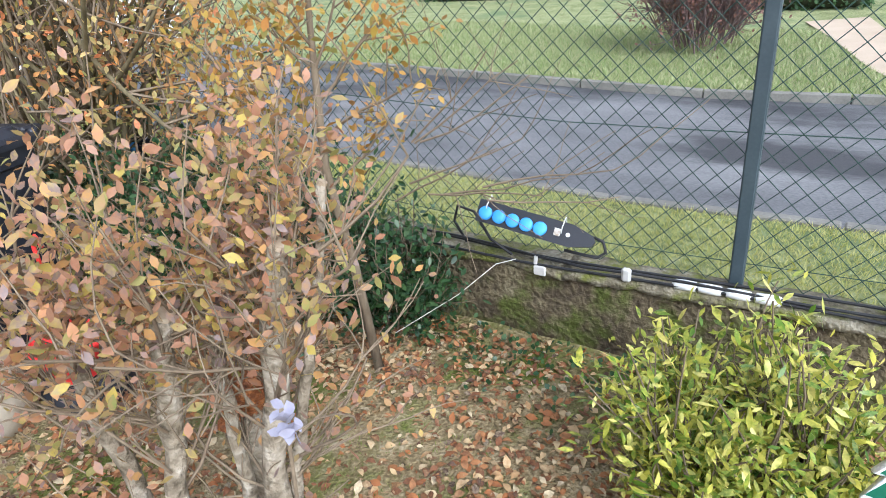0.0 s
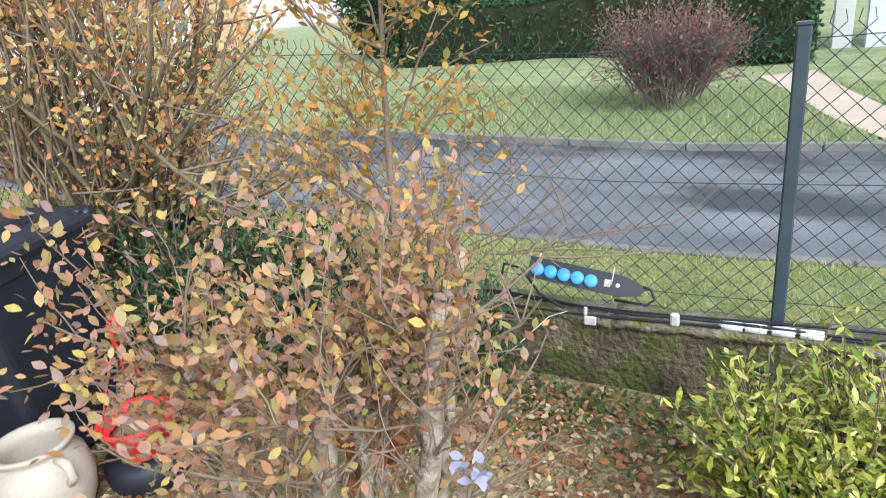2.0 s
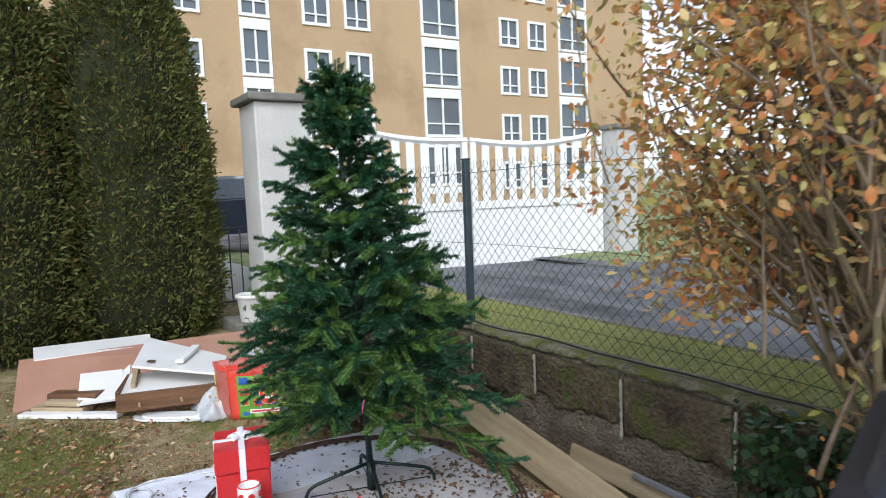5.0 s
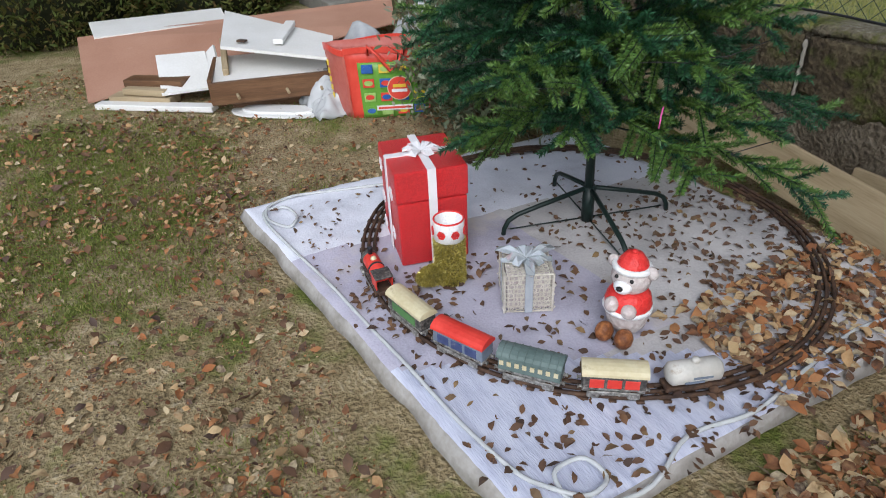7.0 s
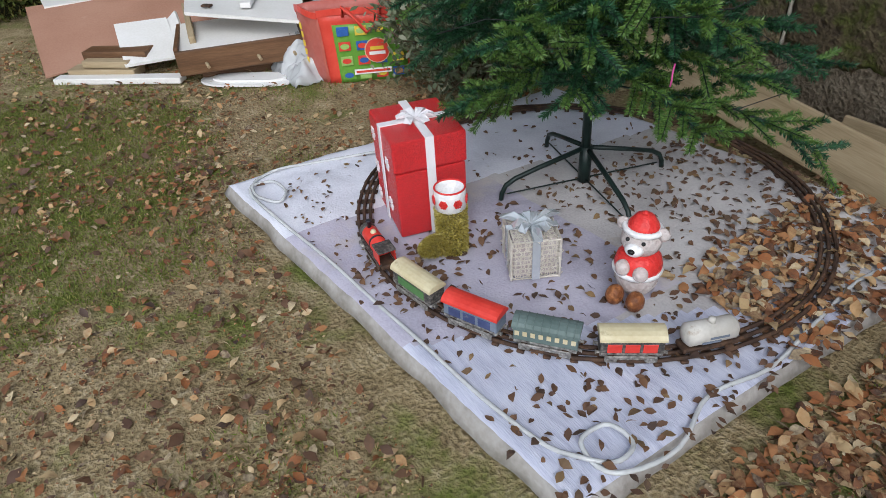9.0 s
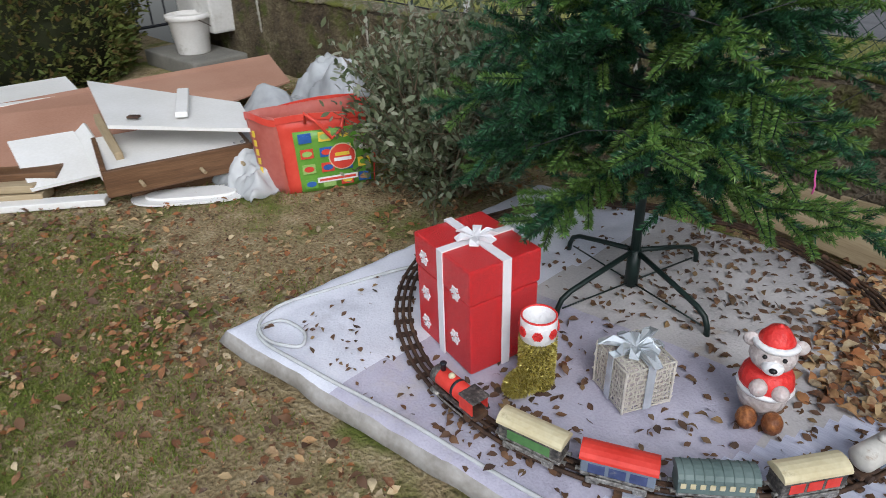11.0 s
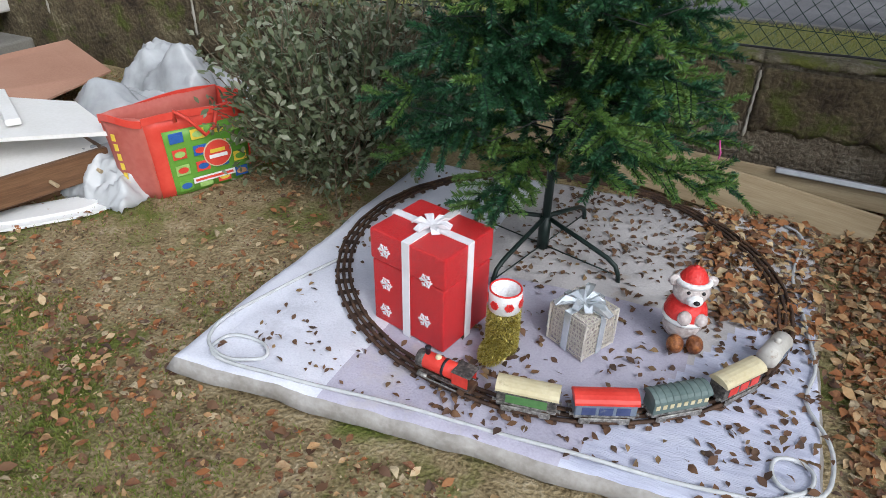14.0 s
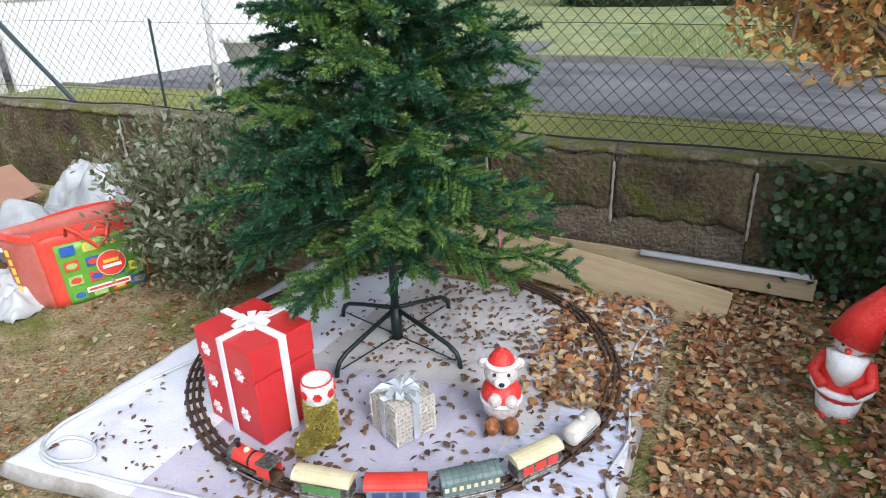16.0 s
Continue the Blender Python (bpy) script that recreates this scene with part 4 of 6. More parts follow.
def coach(deg, L, wall_mat, roof_mat, label, name="toy_carriage", panel=None, panels=1, windows=0, pane=None, ribs=0):
    e = thing(name, (0, 0, 0), label, "toy train car", "toy train cars")
    mesh("chassis", *box(0, 0, .02, L, .05, .012, .003), M_TINFRAME, e)
    for s in (-1, 1):
        mesh("step_board", *box(0, s * .031, .017, L * .8, .004, .012, .001), M_TINFRAME, e)
        for x in (-L * .32, L * .32):
            mesh("axle_guard", *slab([(x - .016, s * .027), (x + .016, s * .027), (x + .012, s * .032), (x - .012, s * .032)], .002, .02), M_TINFRAME, e)
    mesh("body", *box(0, 0, .048, L, .056, .046, .003), wall_mat, e)
    prof = [(-.032, .07), (-.031, .077), (-.024, .085), (-.012, .09), (0, .0915), (.012, .09), (.024, .085), (.031, .077), (.032, .07)]
    v = [(x, y, z) for x in (-L / 2 - .004, L / 2 + .004) for y, z in prof]
    k = len(prof)
    f = [(i, i + 1, k + i + 1, k + i) for i in range(k - 1)] + [tuple(range(k))[::-1], tuple(range(k, 2 * k)), (0, k, 2 * k - 1, k - 1)]
    roof = mesh("roof", v, f, roof_mat, e)
    for i in range(ribs):
        x = -L / 2 + L * (i + .5) / ribs
        mesh("roof_rib", *tube([(x, y, z + .0005) for y, z in prof], .0016, 5), roof_mat, roof, True)
    for s in (-1, 1):
        for i in range(panels if panel else 0):
            x = L * ((i + .5) / panels - .5) * .84
            mesh("painted_panel", *box(x, s * .0285, .046, L * .8 / panels * .86, .002, .028, .0008), panel, e)
        for i in range(windows):
            mesh("window", *box(-L / 2 + L * (i + .5) / windows, s * .0287, .054, L / windows * .55, .002, .014), pane, e)
        mesh("trim", *box(0, s * .0287, .029, L * .97, .002, .005), M_TINFRAME, e)
    for x in (-L / 2 - .005, L / 2 + .005):
        for y in (-.016, .016):
            mesh("buffer", *moved(lathe([(.001, -.005), (.004, -.005), (.004, .003), (.006, .004), (.006, .006), (.001, .006)], 8), Matrix.Translation((x, y, .024)) @ Matrix.Rotation(radians(90 if x > 0 else -90), 4, 'Y')), M_TINFRAME, e)
    wheels(e, L)
    mesh("coupling", *box(L / 2 + .012, 0, .02, .024, .008, .005, .001), M_RUST, e)
    on_track(e, deg)
    return e


loco = thing("toy_locomotive", (0, 0, 0), "red and black tinplate toy steam locomotive", "toy train")
mesh("chassis", *box(0, 0, .02, .17, .046, .016, .003), M_RUST, loco)
mesh("boiler", *moved(lathe([(.0, -.06), (.024, -.06), (.026, -.055), (.026, .055), (.02, .06), (0, .06)], 16), Matrix.Translation((-.03, 0, .052)) @ Matrix.Rotation(radians(90), 4, 'Y')), M_REDTIN, loco, True)
mesh("cab", *joined(box(.05, -.026, .05, .05, .003, .042), box(.05, .026, .05, .05, .003, .042), box(.028, 0, .05, .003, .052, .042)), M_REDTIN, loco)
mesh("cab_roof", *box(.053, 0, .074, .06, .058, .006, .002), M_GRIME, loco)
mesh("chimney", *lathe([(.007, .0), (.007, .02), (.01, .026), (.008, .028)], 12, (-.07, 0, .075)), M_BLACKPL, loco, True)
mesh("dome", *ball((-.035, 0, .078), (.01, .01, .01), 10, 7), M_CREAM, loco, True)
mesh("boiler_band", *moved(lathe([(.0265, -.004), (.0275, -.004), (.0275, .004), (.0265, .004)], 16), Matrix.Translation((-.01, 0, .052)) @ Matrix.Rotation(radians(90), 4, 'Y')), M_BLACKPL, loco, True)
mesh("smokebox", *moved(lathe([(.0, -.014), (.022, -.014), (.0268, -.01), (.0268, .012), (0, .012)], 16), Matrix.Translation((-.088, 0, .052)) @ Matrix.Rotation(radians(90), 4, 'Y')), M_GRIME, loco, True)
for s in (-1, 1):
    mesh("side_rod", *box(-.01, s * .033, .014, .11, .003, .006, .001), M_TINFRAME, loco)
    mesh("cylinder", *moved(lathe([(0, -.015), (.009, -.015), (.009, .015), (0, .015)], 10), Matrix.Translation((-.07, s * .03, .02)) @ Matrix.Rotation(radians(90), 4, 'Y')), M_TINFRAME, loco, True)
    mesh("footplate", *box(0, s * .027, .03, .16, .01, .003), M_GRIME, loco)
wheels(loco, .17)
on_track(loco, -97.5)
coach(-80.5, .165, M_GRIME, M_CREAM, "dark tin toy carriage with green panel and cream roof", panel=M_GREENTIN)
coach(-65.5, .165, M_BLUETIN, M_REDTIN, "slate-blue tin toy carriage with a bright red roof", panel=M_NAVYTIN, panels=3)
coach(-50.5, .165, M_TEAL, M_TEAL, "grey-teal tin toy carriage with ribbed roof and pale windows", windows=8, pane=M_CREAM, ribs=8)
coach(-35, .155, M_GRIME, M_CREAM, "dark tin toy van with red panels and worn cream roof", panel=M_REDTIN, panels=3)
tank = thing("toy_tank_wagon", (0, 0, 0), "worn grey tin toy tank wagon", "toy train car", "toy train cars")
mesh("chassis", *box(0, 0, .02, .15, .046, .014, .003), M_RUST, tank)
mesh("tank", *moved(lathe([(0, -.07), (.02, -.07), (.031, -.06), (.031, .06), (.02, .07), (0, .07)], 18), Matrix.Translation((0, 0, .058)) @ Matrix.Rotation(radians(90), 4, 'Y')), M_GREYTIN, tank, True)
for i in range(2):
    mesh("print_bar", *box(.01 - .02 * i, -.031, .06 - .012 * i, .05, .003, .006), M_BLUETIN, tank)
mesh("dome", *lathe([(.01, 0), (.01, .012), (.004, .015)], 12, (0, 0, .086)), M_GREYTIN, tank, True)
wheels(tank, .15)
on_track(tank, -20)

# ---- presents and figures on the cloth ----
gift = thing("red_gift_box", (-5.76, 1.315, .078), "red glitter gift box with white ribbon and snowflakes", "gift box", turn=-14)
W, D, H = .285, .235, .345
mesh("box", *box(0, 0, H * .34, W, D, H * .68, .006, 2), M_RED, gift)
mesh("lid", *box(0, 0, H * .845, W + .008, D + .008, H * .31, .007, 2), M_RED, gift)
rb = []
for y in (-D / 2 - .0055, D / 2 + .0055):
    rb += [box(.0, y, H * .5, .028, .004, H + .002)]
for x in (-W / 2 - .0055, W / 2 + .0055):
    rb += [box(x, 0, H * .5, .004, .028, H + .002)]
rb += [box(0, 0, H + .002, .028, D + .016, .004), box(0, 0, H + .003, W + .016, .028, .004)]
for i, r in enumerate(rb):
    mesh("ribbon", *r, M_RIBBON, gift)
for k in range(6):
    a = k * 60 + 20
    lp = [(0, -.008, 0), (.04, -.014, .016), (.062, -.013, .006), (.062, .013, .006), (.04, .014, .016), (0, .008, 0)]
    mesh("bow_loop", *moved((lp + [(x, y, z - .004) for x, y, z in lp], [(0, 1, 2, 3, 4, 5), (11, 10, 9, 8, 7, 6)] + [(i, (i + 1) % 6, 6 + (i + 1) % 6, 6 + i) for i in range(6)]),
                            Matrix.Translation((0, 0, H + .008)) @ Matrix.Rotation(radians(a), 4, 'Z')), M_RIBBON, gift)


def flake(parent, m, r=.024):
    bits = []
    for k in range(3):
        bits.append(moved(box(0, 0, 0, 2 * r, .0035, .004), Matrix.Rotation(radians(60 * k), 4, 'Z')))
    for k in range(6):
        for sd in (-1, 1):
            bits.append(moved(box(.004, 0, 0, .009, .003, .004), Matrix.Rotation(radians(60 * k), 4, 'Z') @ Matrix.Translation((r * .55, 0, 0)) @ Matrix.Rotation(radians(55 * sd), 4, 'Z')))
    mesh("snowflake", *moved(joined(*bits), m), M_RIBBON, parent)


for px, pz in ((-.085, .285), (.08, .25), (-.08, .165), (.075, .1), (-.085, .06)):
    flake(gift, Matrix.Translation((px, -D / 2 - .008, pz)) @ Matrix.Rotation(radians(90), 4, 'X'))
for py, pz in ((-.07, .27), (.06, .2), (-.06, .1), (.07, .07)):
    flake(gift, Matrix.Translation((-W / 2 - .008, py, pz)) @ Matrix.Rotation(radians(90), 4, 'Y'))

boot = thing("tinsel_boot", (-5.5, 1.24, .078), "gold tinsel stocking boot with a white snowy cuff", "decoration", turn=-6)
pts = [(.0, .05, .035), (.0, .03, .09), (.0, .028, .15)]
mesh("boot", *joined(tube([(0, .028, .0), (0, .028, .1), (0, .028, .165)], [.045, .042, .044], 16), ball((0, -.025, .03), (.036, .058, .03), 14, 9)), M_GOLDBASE, boot, True)
n = 11000
hh = rng.uniform(0, 1, n)
a = rng.uniform(0, 6.28, n)
b2 = rng.uniform(-.3, 1.5, n)
leg = hh < .6
P = np.where(leg[:, None], np.stack([.044 * np.cos(a), .028 + .044 * np.sin(a), hh / .6 * .165], 1),
             np.stack([.037 * np.cos(a) * np.cos(b2), -.025 + .059 * np.sin(a) * np.cos(b2), .03 + .031 * np.sin(b2)], 1))
blades("tinsel", P, np.stack([np.cos(a), np.sin(a), np.where(leg, 0, 1.5 * np.sin(b2))], 1) + rng.normal(size=(n, 3)) * .8, .012, .0013, M_GOLD, boot, "stuff")
mesh("cuff", *lathe([(.044, .16), (.049, .163), (.05, .225), (.047, .23), (.043, .228), (.04, .175)], 20, (0, .028, 0)), M_ACWHITE, boot, True)
for k in range(7):
    flake(boot, Matrix.Translation((.0515 * math.cos(k * .9), .028 + .0515 * math.sin(k * .9), .195)) @ Matrix.Rotation(k * .9, 4, 'Z') @ Matrix.Rotation(radians(90), 4, 'Y'), .013)
for ob in boot.children:
    if ob.name.startswith("snowflake"):
        ob.data.materials[0] = M_ACRED
mesh("rim", *tube([(.047 * math.cos(t * .3142), .028 + .047 * math.sin(t * .3142), .231) for t in range(20)], .003, 6, closed=True), M_ACRED, boot, True)

wg = thing("wire_gift_box", (-5.285, 1.415, .078), "glittery champagne wire gift box with a silver bow", "gift decoration", turn=-28)
bits = []
S = .145
fr = S / 2
for z in (.003, S - .01):
    bits.append(tube([(-fr, -fr, z), (fr, -fr, z), (fr, fr, z), (-fr, fr, z)], .0035, 6, closed=True))
for x in (-fr, fr):
    for y in (-fr, fr):
        bits.append(tube([(x, y, 0), (x, y, S - .008)], .0035, 6))
mesh("frame", *joined(*bits), M_WIREGIFT, wg)
for f in range(5):
    rot = Matrix.Rotation(radians(90 * f), 4, 'Z') if f < 4 else Matrix.Translation((0, 0, S / 2 - .008)) @ Matrix.Rotation(radians(-90), 4, 'X') @ Matrix.Translation((0, 0, -S / 2))
    wb = []
    for i in range(11):
        for j in range(8):
            c = Vector((-fr + S * (i + .5) / 11, -fr + .001, .008 + (S - .02) * (j + .5) / 8))
            w = .011 + .003 * rng.normal()
            wb.append(tube([(c.x + w * math.cos(q * 1.2566 + rng.normal() * .2), c.y + rng.normal() * .0012, c.z + .009 * math.sin(q * 1.2566)) for q in range(5)], .0019, 3, closed=True))
    mesh("wire_side", *moved(joined(*wb), rot), M_WIREGIFT, wg)
mesh("lining", *box(0, 0, S * .48, S * .9, S * .9, S * .88, .004), M_ACRYL, wg)
for i, r in enumerate((box(0, -fr - .003, S / 2, .024, .003, S), box(0, fr + .003, S / 2, .024, .003, S), box(fr + .003, 0, S / 2, .003, .024, S), box(-fr - .003, 0, S / 2, .003, .024, S),
                       box(0, 0, S - .002, .024, S + .01, .003), box(0, 0, S, S + .01, .024, .003))):
    mesh("ribbon", *r, M_SILVER, wg)
for k in range(9):
    a = k * 40
    L = .06 if k % 3 else .1
    lp = [(0, -.006, 0), (L * .6, -.014, .022), (L, -.012, .006), (L, .012, .006), (L * .6, .014, .022), (0, .006, 0)]
    mesh("bow_loop", *moved((lp + [(x, y, z - .003) for x, y, z in lp], [(0, 1, 2, 3, 4, 5), (11, 10, 9, 8, 7, 6)] + [(i, (i + 1) % 6, 6 + (i + 1) % 6, 6 + i) for i in range(6)]),
                            Matrix.Translation((0, 0, S + .004)) @ Matrix.Rotation(radians(a), 4, 'Z')), M_SILVER, wg)

# bear ornament, one mesh
bb = []
fwd = -1
bb += [(ball((0, 0, .075), (.062, .055, .07)), M_ACRYL), (ball((0, -.003, .195), (.056, .05, .05)), M_ACRYL),
       (ball((0, -.048, .185), (.026, .022, .02)), M_ACWHITE), (ball((0, -.069, .19), (.01, .008, .007), 10, 7), M_BLACK),
       (ball((-.022, -.046, .21), .006, 8, 6), M_BLACK), (ball((.022, -.046, .21), .006, 8, 6), M_BLACK),
       (ball((-.055, 0, .225), (.02, .012, .02), 10, 7), M_ACRYL), (ball((.055, 0, .225), (.02, .012, .02), 10, 7), M_ACRYL),
       (lathe([(.05, .1), (.064, .1), (.066, .115), (.06, .14), (.048, .155), (.03, .16)], 18), M_ACRED),
       (tube([(.062 * math.cos(t * .349), .062 * math.sin(t * .349) - .002, .1) for t in range(18)], .008, 7, closed=True), M_ACWHITE),
       (ball((-.02, -.06, .125), (.022, .02, .025), 10, 7), M_ACRYL), (ball((.03, -.058, .12), (.022, .02, .022), 10, 7), M_ACRYL),
       (ball((-.03, -.066, .03), (.026, .03, .03), 12, 8), M_BROWNFUR), (ball((.03, -.066, .03), (.026, .03, .03), 12, 8), M_BROWNFUR),
       (lathe([(.046, .228), (.04, .245), (.024, .268), (.008, .275), (.001, .276)], 16), M_ACRED),
       (tube([(.047 * math.cos(t * .393), .043 * math.sin(t * .393) - .003, .23) for t in range(16)], .009, 7, closed=True), M_ACWHITE),
       (ball((0, 0, .274), .008, 8, 6), M_ACRED)]
bear = multi("bear_ornament", bb, None, True)
bear.matrix_basis = pose(-5.0, 1.56, .078, 0, 0, 20)
tagged(bear, "frosted acrylic bear ornament in a red hat and cape", "ornament")

# the red acrylic figure standing in the leaves, one mesh
sb = [(lathe([(.02, .04), (.06, .05), (.085, .12), (.1, .2), (.085, .27), (.05, .33), (.03, .36)], 16), M_ACRED),
      (tube([(.1 * math.cos(t * .349), .1 * math.sin(t * .349), .17 + .015 * math.sin(t * .349)) for t in range(18)], .016, 8, closed=True), M_ACWHITE),
      (lathe([(.055, .0), (.075, .03), (.085, .1), (.06, .12)], 14), M_ACWHITE),
      (tube([(0, -.075, .2), (0, -.085, .27), (0, -.06, .34)], [.02, .06, .075], 12), M_ACWHITE), (ball((0, -.035, .37), (.06, .05, .045), 12, 8), M_ACRYL),
      (ball((0, -.088, .365), .013, 10, 7), M_ACRED), (ball((-.022, -.08, .385), .007, 8, 6), M_BLACK), (ball((.022, -.08, .385), .007, 8, 6), M_BLACK),
      (tube([(0, -.01, .385), (.03, 0, .5), (.075, 0, .6), (.11, 0, .68), (.125, 0, .72)], [.092, .066, .042, .026, .018], 14), M_ACRED),
      (ball((.13, 0, .74), .028, 12, 8), M_ACRED), (tube([(-.07, -.02, .3), (-.1, -.05, .22), (-.05, -.1, .19)], .026, 8), M_ACRED), (tube([(.07, -.02, .3), (.1, -.05, .22), (.05, -.1, .19)], .026, 8), M_ACRED),
      (ball((-.035, -.03, .02), (.035, .05, .025), 10, 7), M_ACRED), (ball((.035, -.03, .02), (.035, .05, .025), 10, 7), M_ACRED)]
fig = multi("gnome_ornament", sb, None, True)
fig.matrix_basis = Matrix.Translation((-3.98, 2.1, .0)) @ Matrix.Rotation(radians(-16), 4, 'Z') @ Matrix.Diagonal((.84, .84, .8, 1))
tagged(fig, "red and white acrylic bearded figure with a tall pointed hat", "ornament")

# squirrel ornament behind the trunk, one mesh
sq = [(ball((0, 0, .1), (.075, .06, .1)), M_BROWNFUR), (ball((-.05, -.04, .2), (.05, .045, .045)), M_BROWNFUR),
      (tube([(.07, .02, .04), (.12, .03, .15), (.1, .02, .28), (.06, .01, .36), (.09, .0, .4)], [.03, .055, .06, .045, .02], 12), M_BROWNFUR),
      (ball((-.07, -.04, .245), .014, 8, 6), M_BROWNFUR), (ball((-.085, -.06, .2), .007, 8, 6), M_BLACK), (ball((-.05, -.05, .02), (.04, .05, .02), 8, 6), M_BROWNFUR)]
squirrel = multi("squirrel_ornament", sq, None, True)
squirrel.matrix_basis = pose(-1.25, 1.76, .6, 0, 0, 30) @ Matrix.Scale(.74, 4)
tagged(mesh('stump', *tube([(-1.27, 1.78, .08), (-1.26, 1.77, .4), (-1.25, 1.765, .605)], [.045, .035, .04], 12), M_PALEBARK, None, True), 'short cut stump with rough bark under the squirrel', 'stump')
tagged(squirrel, "glossy brown tinsel squirrel ornament on a stump", "ornament")


# ---- bins ----
def wheelie_bin(at, turn, body_mat, lid_mat, label, front_marks, hooks):
    e = thing("wheeled_bin", at, label, "bin", turn=turn)
    w, d, h = (.47, .43, .94) if hooks else (.5, .62, .94)
    tw, td = (.4, .36) if hooks else (.42, .48)

    def rring(sx, sy, cy, z, r=.05):
        out = []
        for qx, qy, a0 in ((1, 1, 0), (-1, 1, 90), (-1, -1, 180), (1, -1, 270)):
            for k in range(5):
                a = radians(a0 + 22.5 * k)
                out.append((qx * (sx / 2 - r) + r * math.cos(a), cy + qy * (sy / 2 - r) + r * math.sin(a), z))
        return out
    rings = [rring(tw, td, .02, .06), rring(tw + .01, td + .01, .02, .12), rring(w - .02, d - .02, 0, h - .08), rring(w + .01, d + .01, 0, h - .07), rring(w + .015, d + .015, 0, h)]
    k = 20
    v = [p for r in rings for p in r]
    f = [(i * k + j, i * k + (j + 1) % k, (i + 1) * k + (j + 1) % k, (i + 1) * k + j) for i in range(len(rings) - 1) for j in range(k)] + [tuple(reversed(range(k)))]
    mesh("body", v, f, body_mat, e, False)
    prof = [rring(w + .05, d + .09, -.01, h, .06), rring(w + .055, d + .095, -.01, h + .025, .06), rring(w - .02, d - .0, .0, h + .035, .06),
            rring(w - .05, d - .04, .0, h + .07, .07), rring(w - .07, d - .07, .0, h + .076, .07)] if not hooks else [
            rring(w + .05, d + .09, -.01, h, .06), rring(w + .055, d + .095, -.01, h + .025, .06), rring(w - .02, d - .0, .0, h + .035, .06),
            rring(w - .05, d - .04, .0, h + .06, .07), rring(w - .16, d - .18, .03, h + .085, .07), rring(w - .3, d - .3, .03, h + .09, .06)]
    v = [p for r in prof for p in r]
    f = [(i * k + j, i * k + (j + 1) % k, (i + 1) * k + (j + 1) % k, (i + 1) * k + j) for i in range(len(prof) - 1) for j in range(k)] + [tuple(reversed(range(k))), tuple(range((len(prof) - 1) * k, len(prof) * k))]
    lid = mesh("lid", v, f, lid_mat, e, False)
    if not hooks:
        rp_ = [rring(.37, .36, -.03, h + .07, .07), rring(.365, .355, -.03, h + .1, .07), rring(.34, .33, -.03, h + .108, .07), rring(.2, .2, -.03, h + .112, .06)]
        mesh("raised_panel", [p for r in rp_ for p in r], [(i * k + j, i * k + (j + 1) % k, (i + 1) * k + (j + 1) % k, (i + 1) * k + j) for i in range(3) for j in range(k)] + [tuple(range(3 * k, 4 * k))], lid_mat, lid)
        mesh("vent_block", *box(.13, -d / 2 + .1, h + .088, .09, .06, .03, .008, 2), lid_mat, lid)
        for x in (-.215, .215):
            mesh("rib", *box(x, .02, h + .062, .02, d * .8, .03, .009), lid_mat, lid)
        mesh("lip", *box(0, -d / 2 - .055, h + .012, .3, .05, .02, .008), lid_mat, lid)
        mesh("recess_edge", *box(0, -d / 2 + .14, h + .092, .22, .014, .022, .005), lid_mat, lid)
    mesh("handle_bar", *tube([(-w / 2 + .03, d / 2 + .02, h + .02), (-w / 2 + .04, d / 2 + .08, h + .03), (w / 2 - .04, d / 2 + .08, h + .03), (w / 2 - .03, d / 2 + .02, h + .02)], .018, 10), M_LIDPL, e, True)
    for x in () if hooks else (-.17, 0, .17):
        mesh("hinge", *box(x, d / 2 + .045, h + .03, .06, .07, .035, .01), lid_mat, e)
    for x in (-w / 2 + .02, w / 2 - .02):
        mesh("wheel", *moved(lathe([(.0, -.025), (.07, -.025), (.095, -.02), (.095, .02), (.07, .025), (0, .025)], 20), Matrix.Translation((x, d / 2 - .06, .095)) @ Matrix.Rotation(radians(90), 4, 'Y')), M_BLACKPL, e, True)
    for k2 in range(front_marks):
        mesh("print_bar", *moved(box(0, 0, 0, .036 - .012 * (k2 % 2), .003, .007), Matrix.Translation((-.05 + .055 * (k2 % 3), -d / 2 + .018, .68 - .035 * (k2 // 3))) @ Matrix.Rotation(radians(-8), 4, 'X')), M_GREYTIN, e)
    if hooks:
        for x in (-.2, -.1, .08, .2):
            mesh("hinge_arm", *tube([(x - .02, d / 2 - .12, h + .07), (x, d / 2 - .03, h + .068), (x, d / 2 + .03, h + .055), (x, d / 2 + .055, h + .025), (x, d / 2 + .06, h - .015)], [.004, .009, .012, .01, .006], 8), lid_mat, lid, True)
        mesh("grip", *tube([(-.17, -d / 2 + .01, h + .04), (-.165, -d / 2 - .01, h + .075), (-.055, -d / 2 - .01, h + .075), (-.05, -d / 2 + .01, h + .04)], .009, 8), lid_mat, lid, True)
    else:
        mesh("lid_panel", *box(0, -.23, h + .074, .22, .08, .012, .005), lid_mat, lid)
    return e


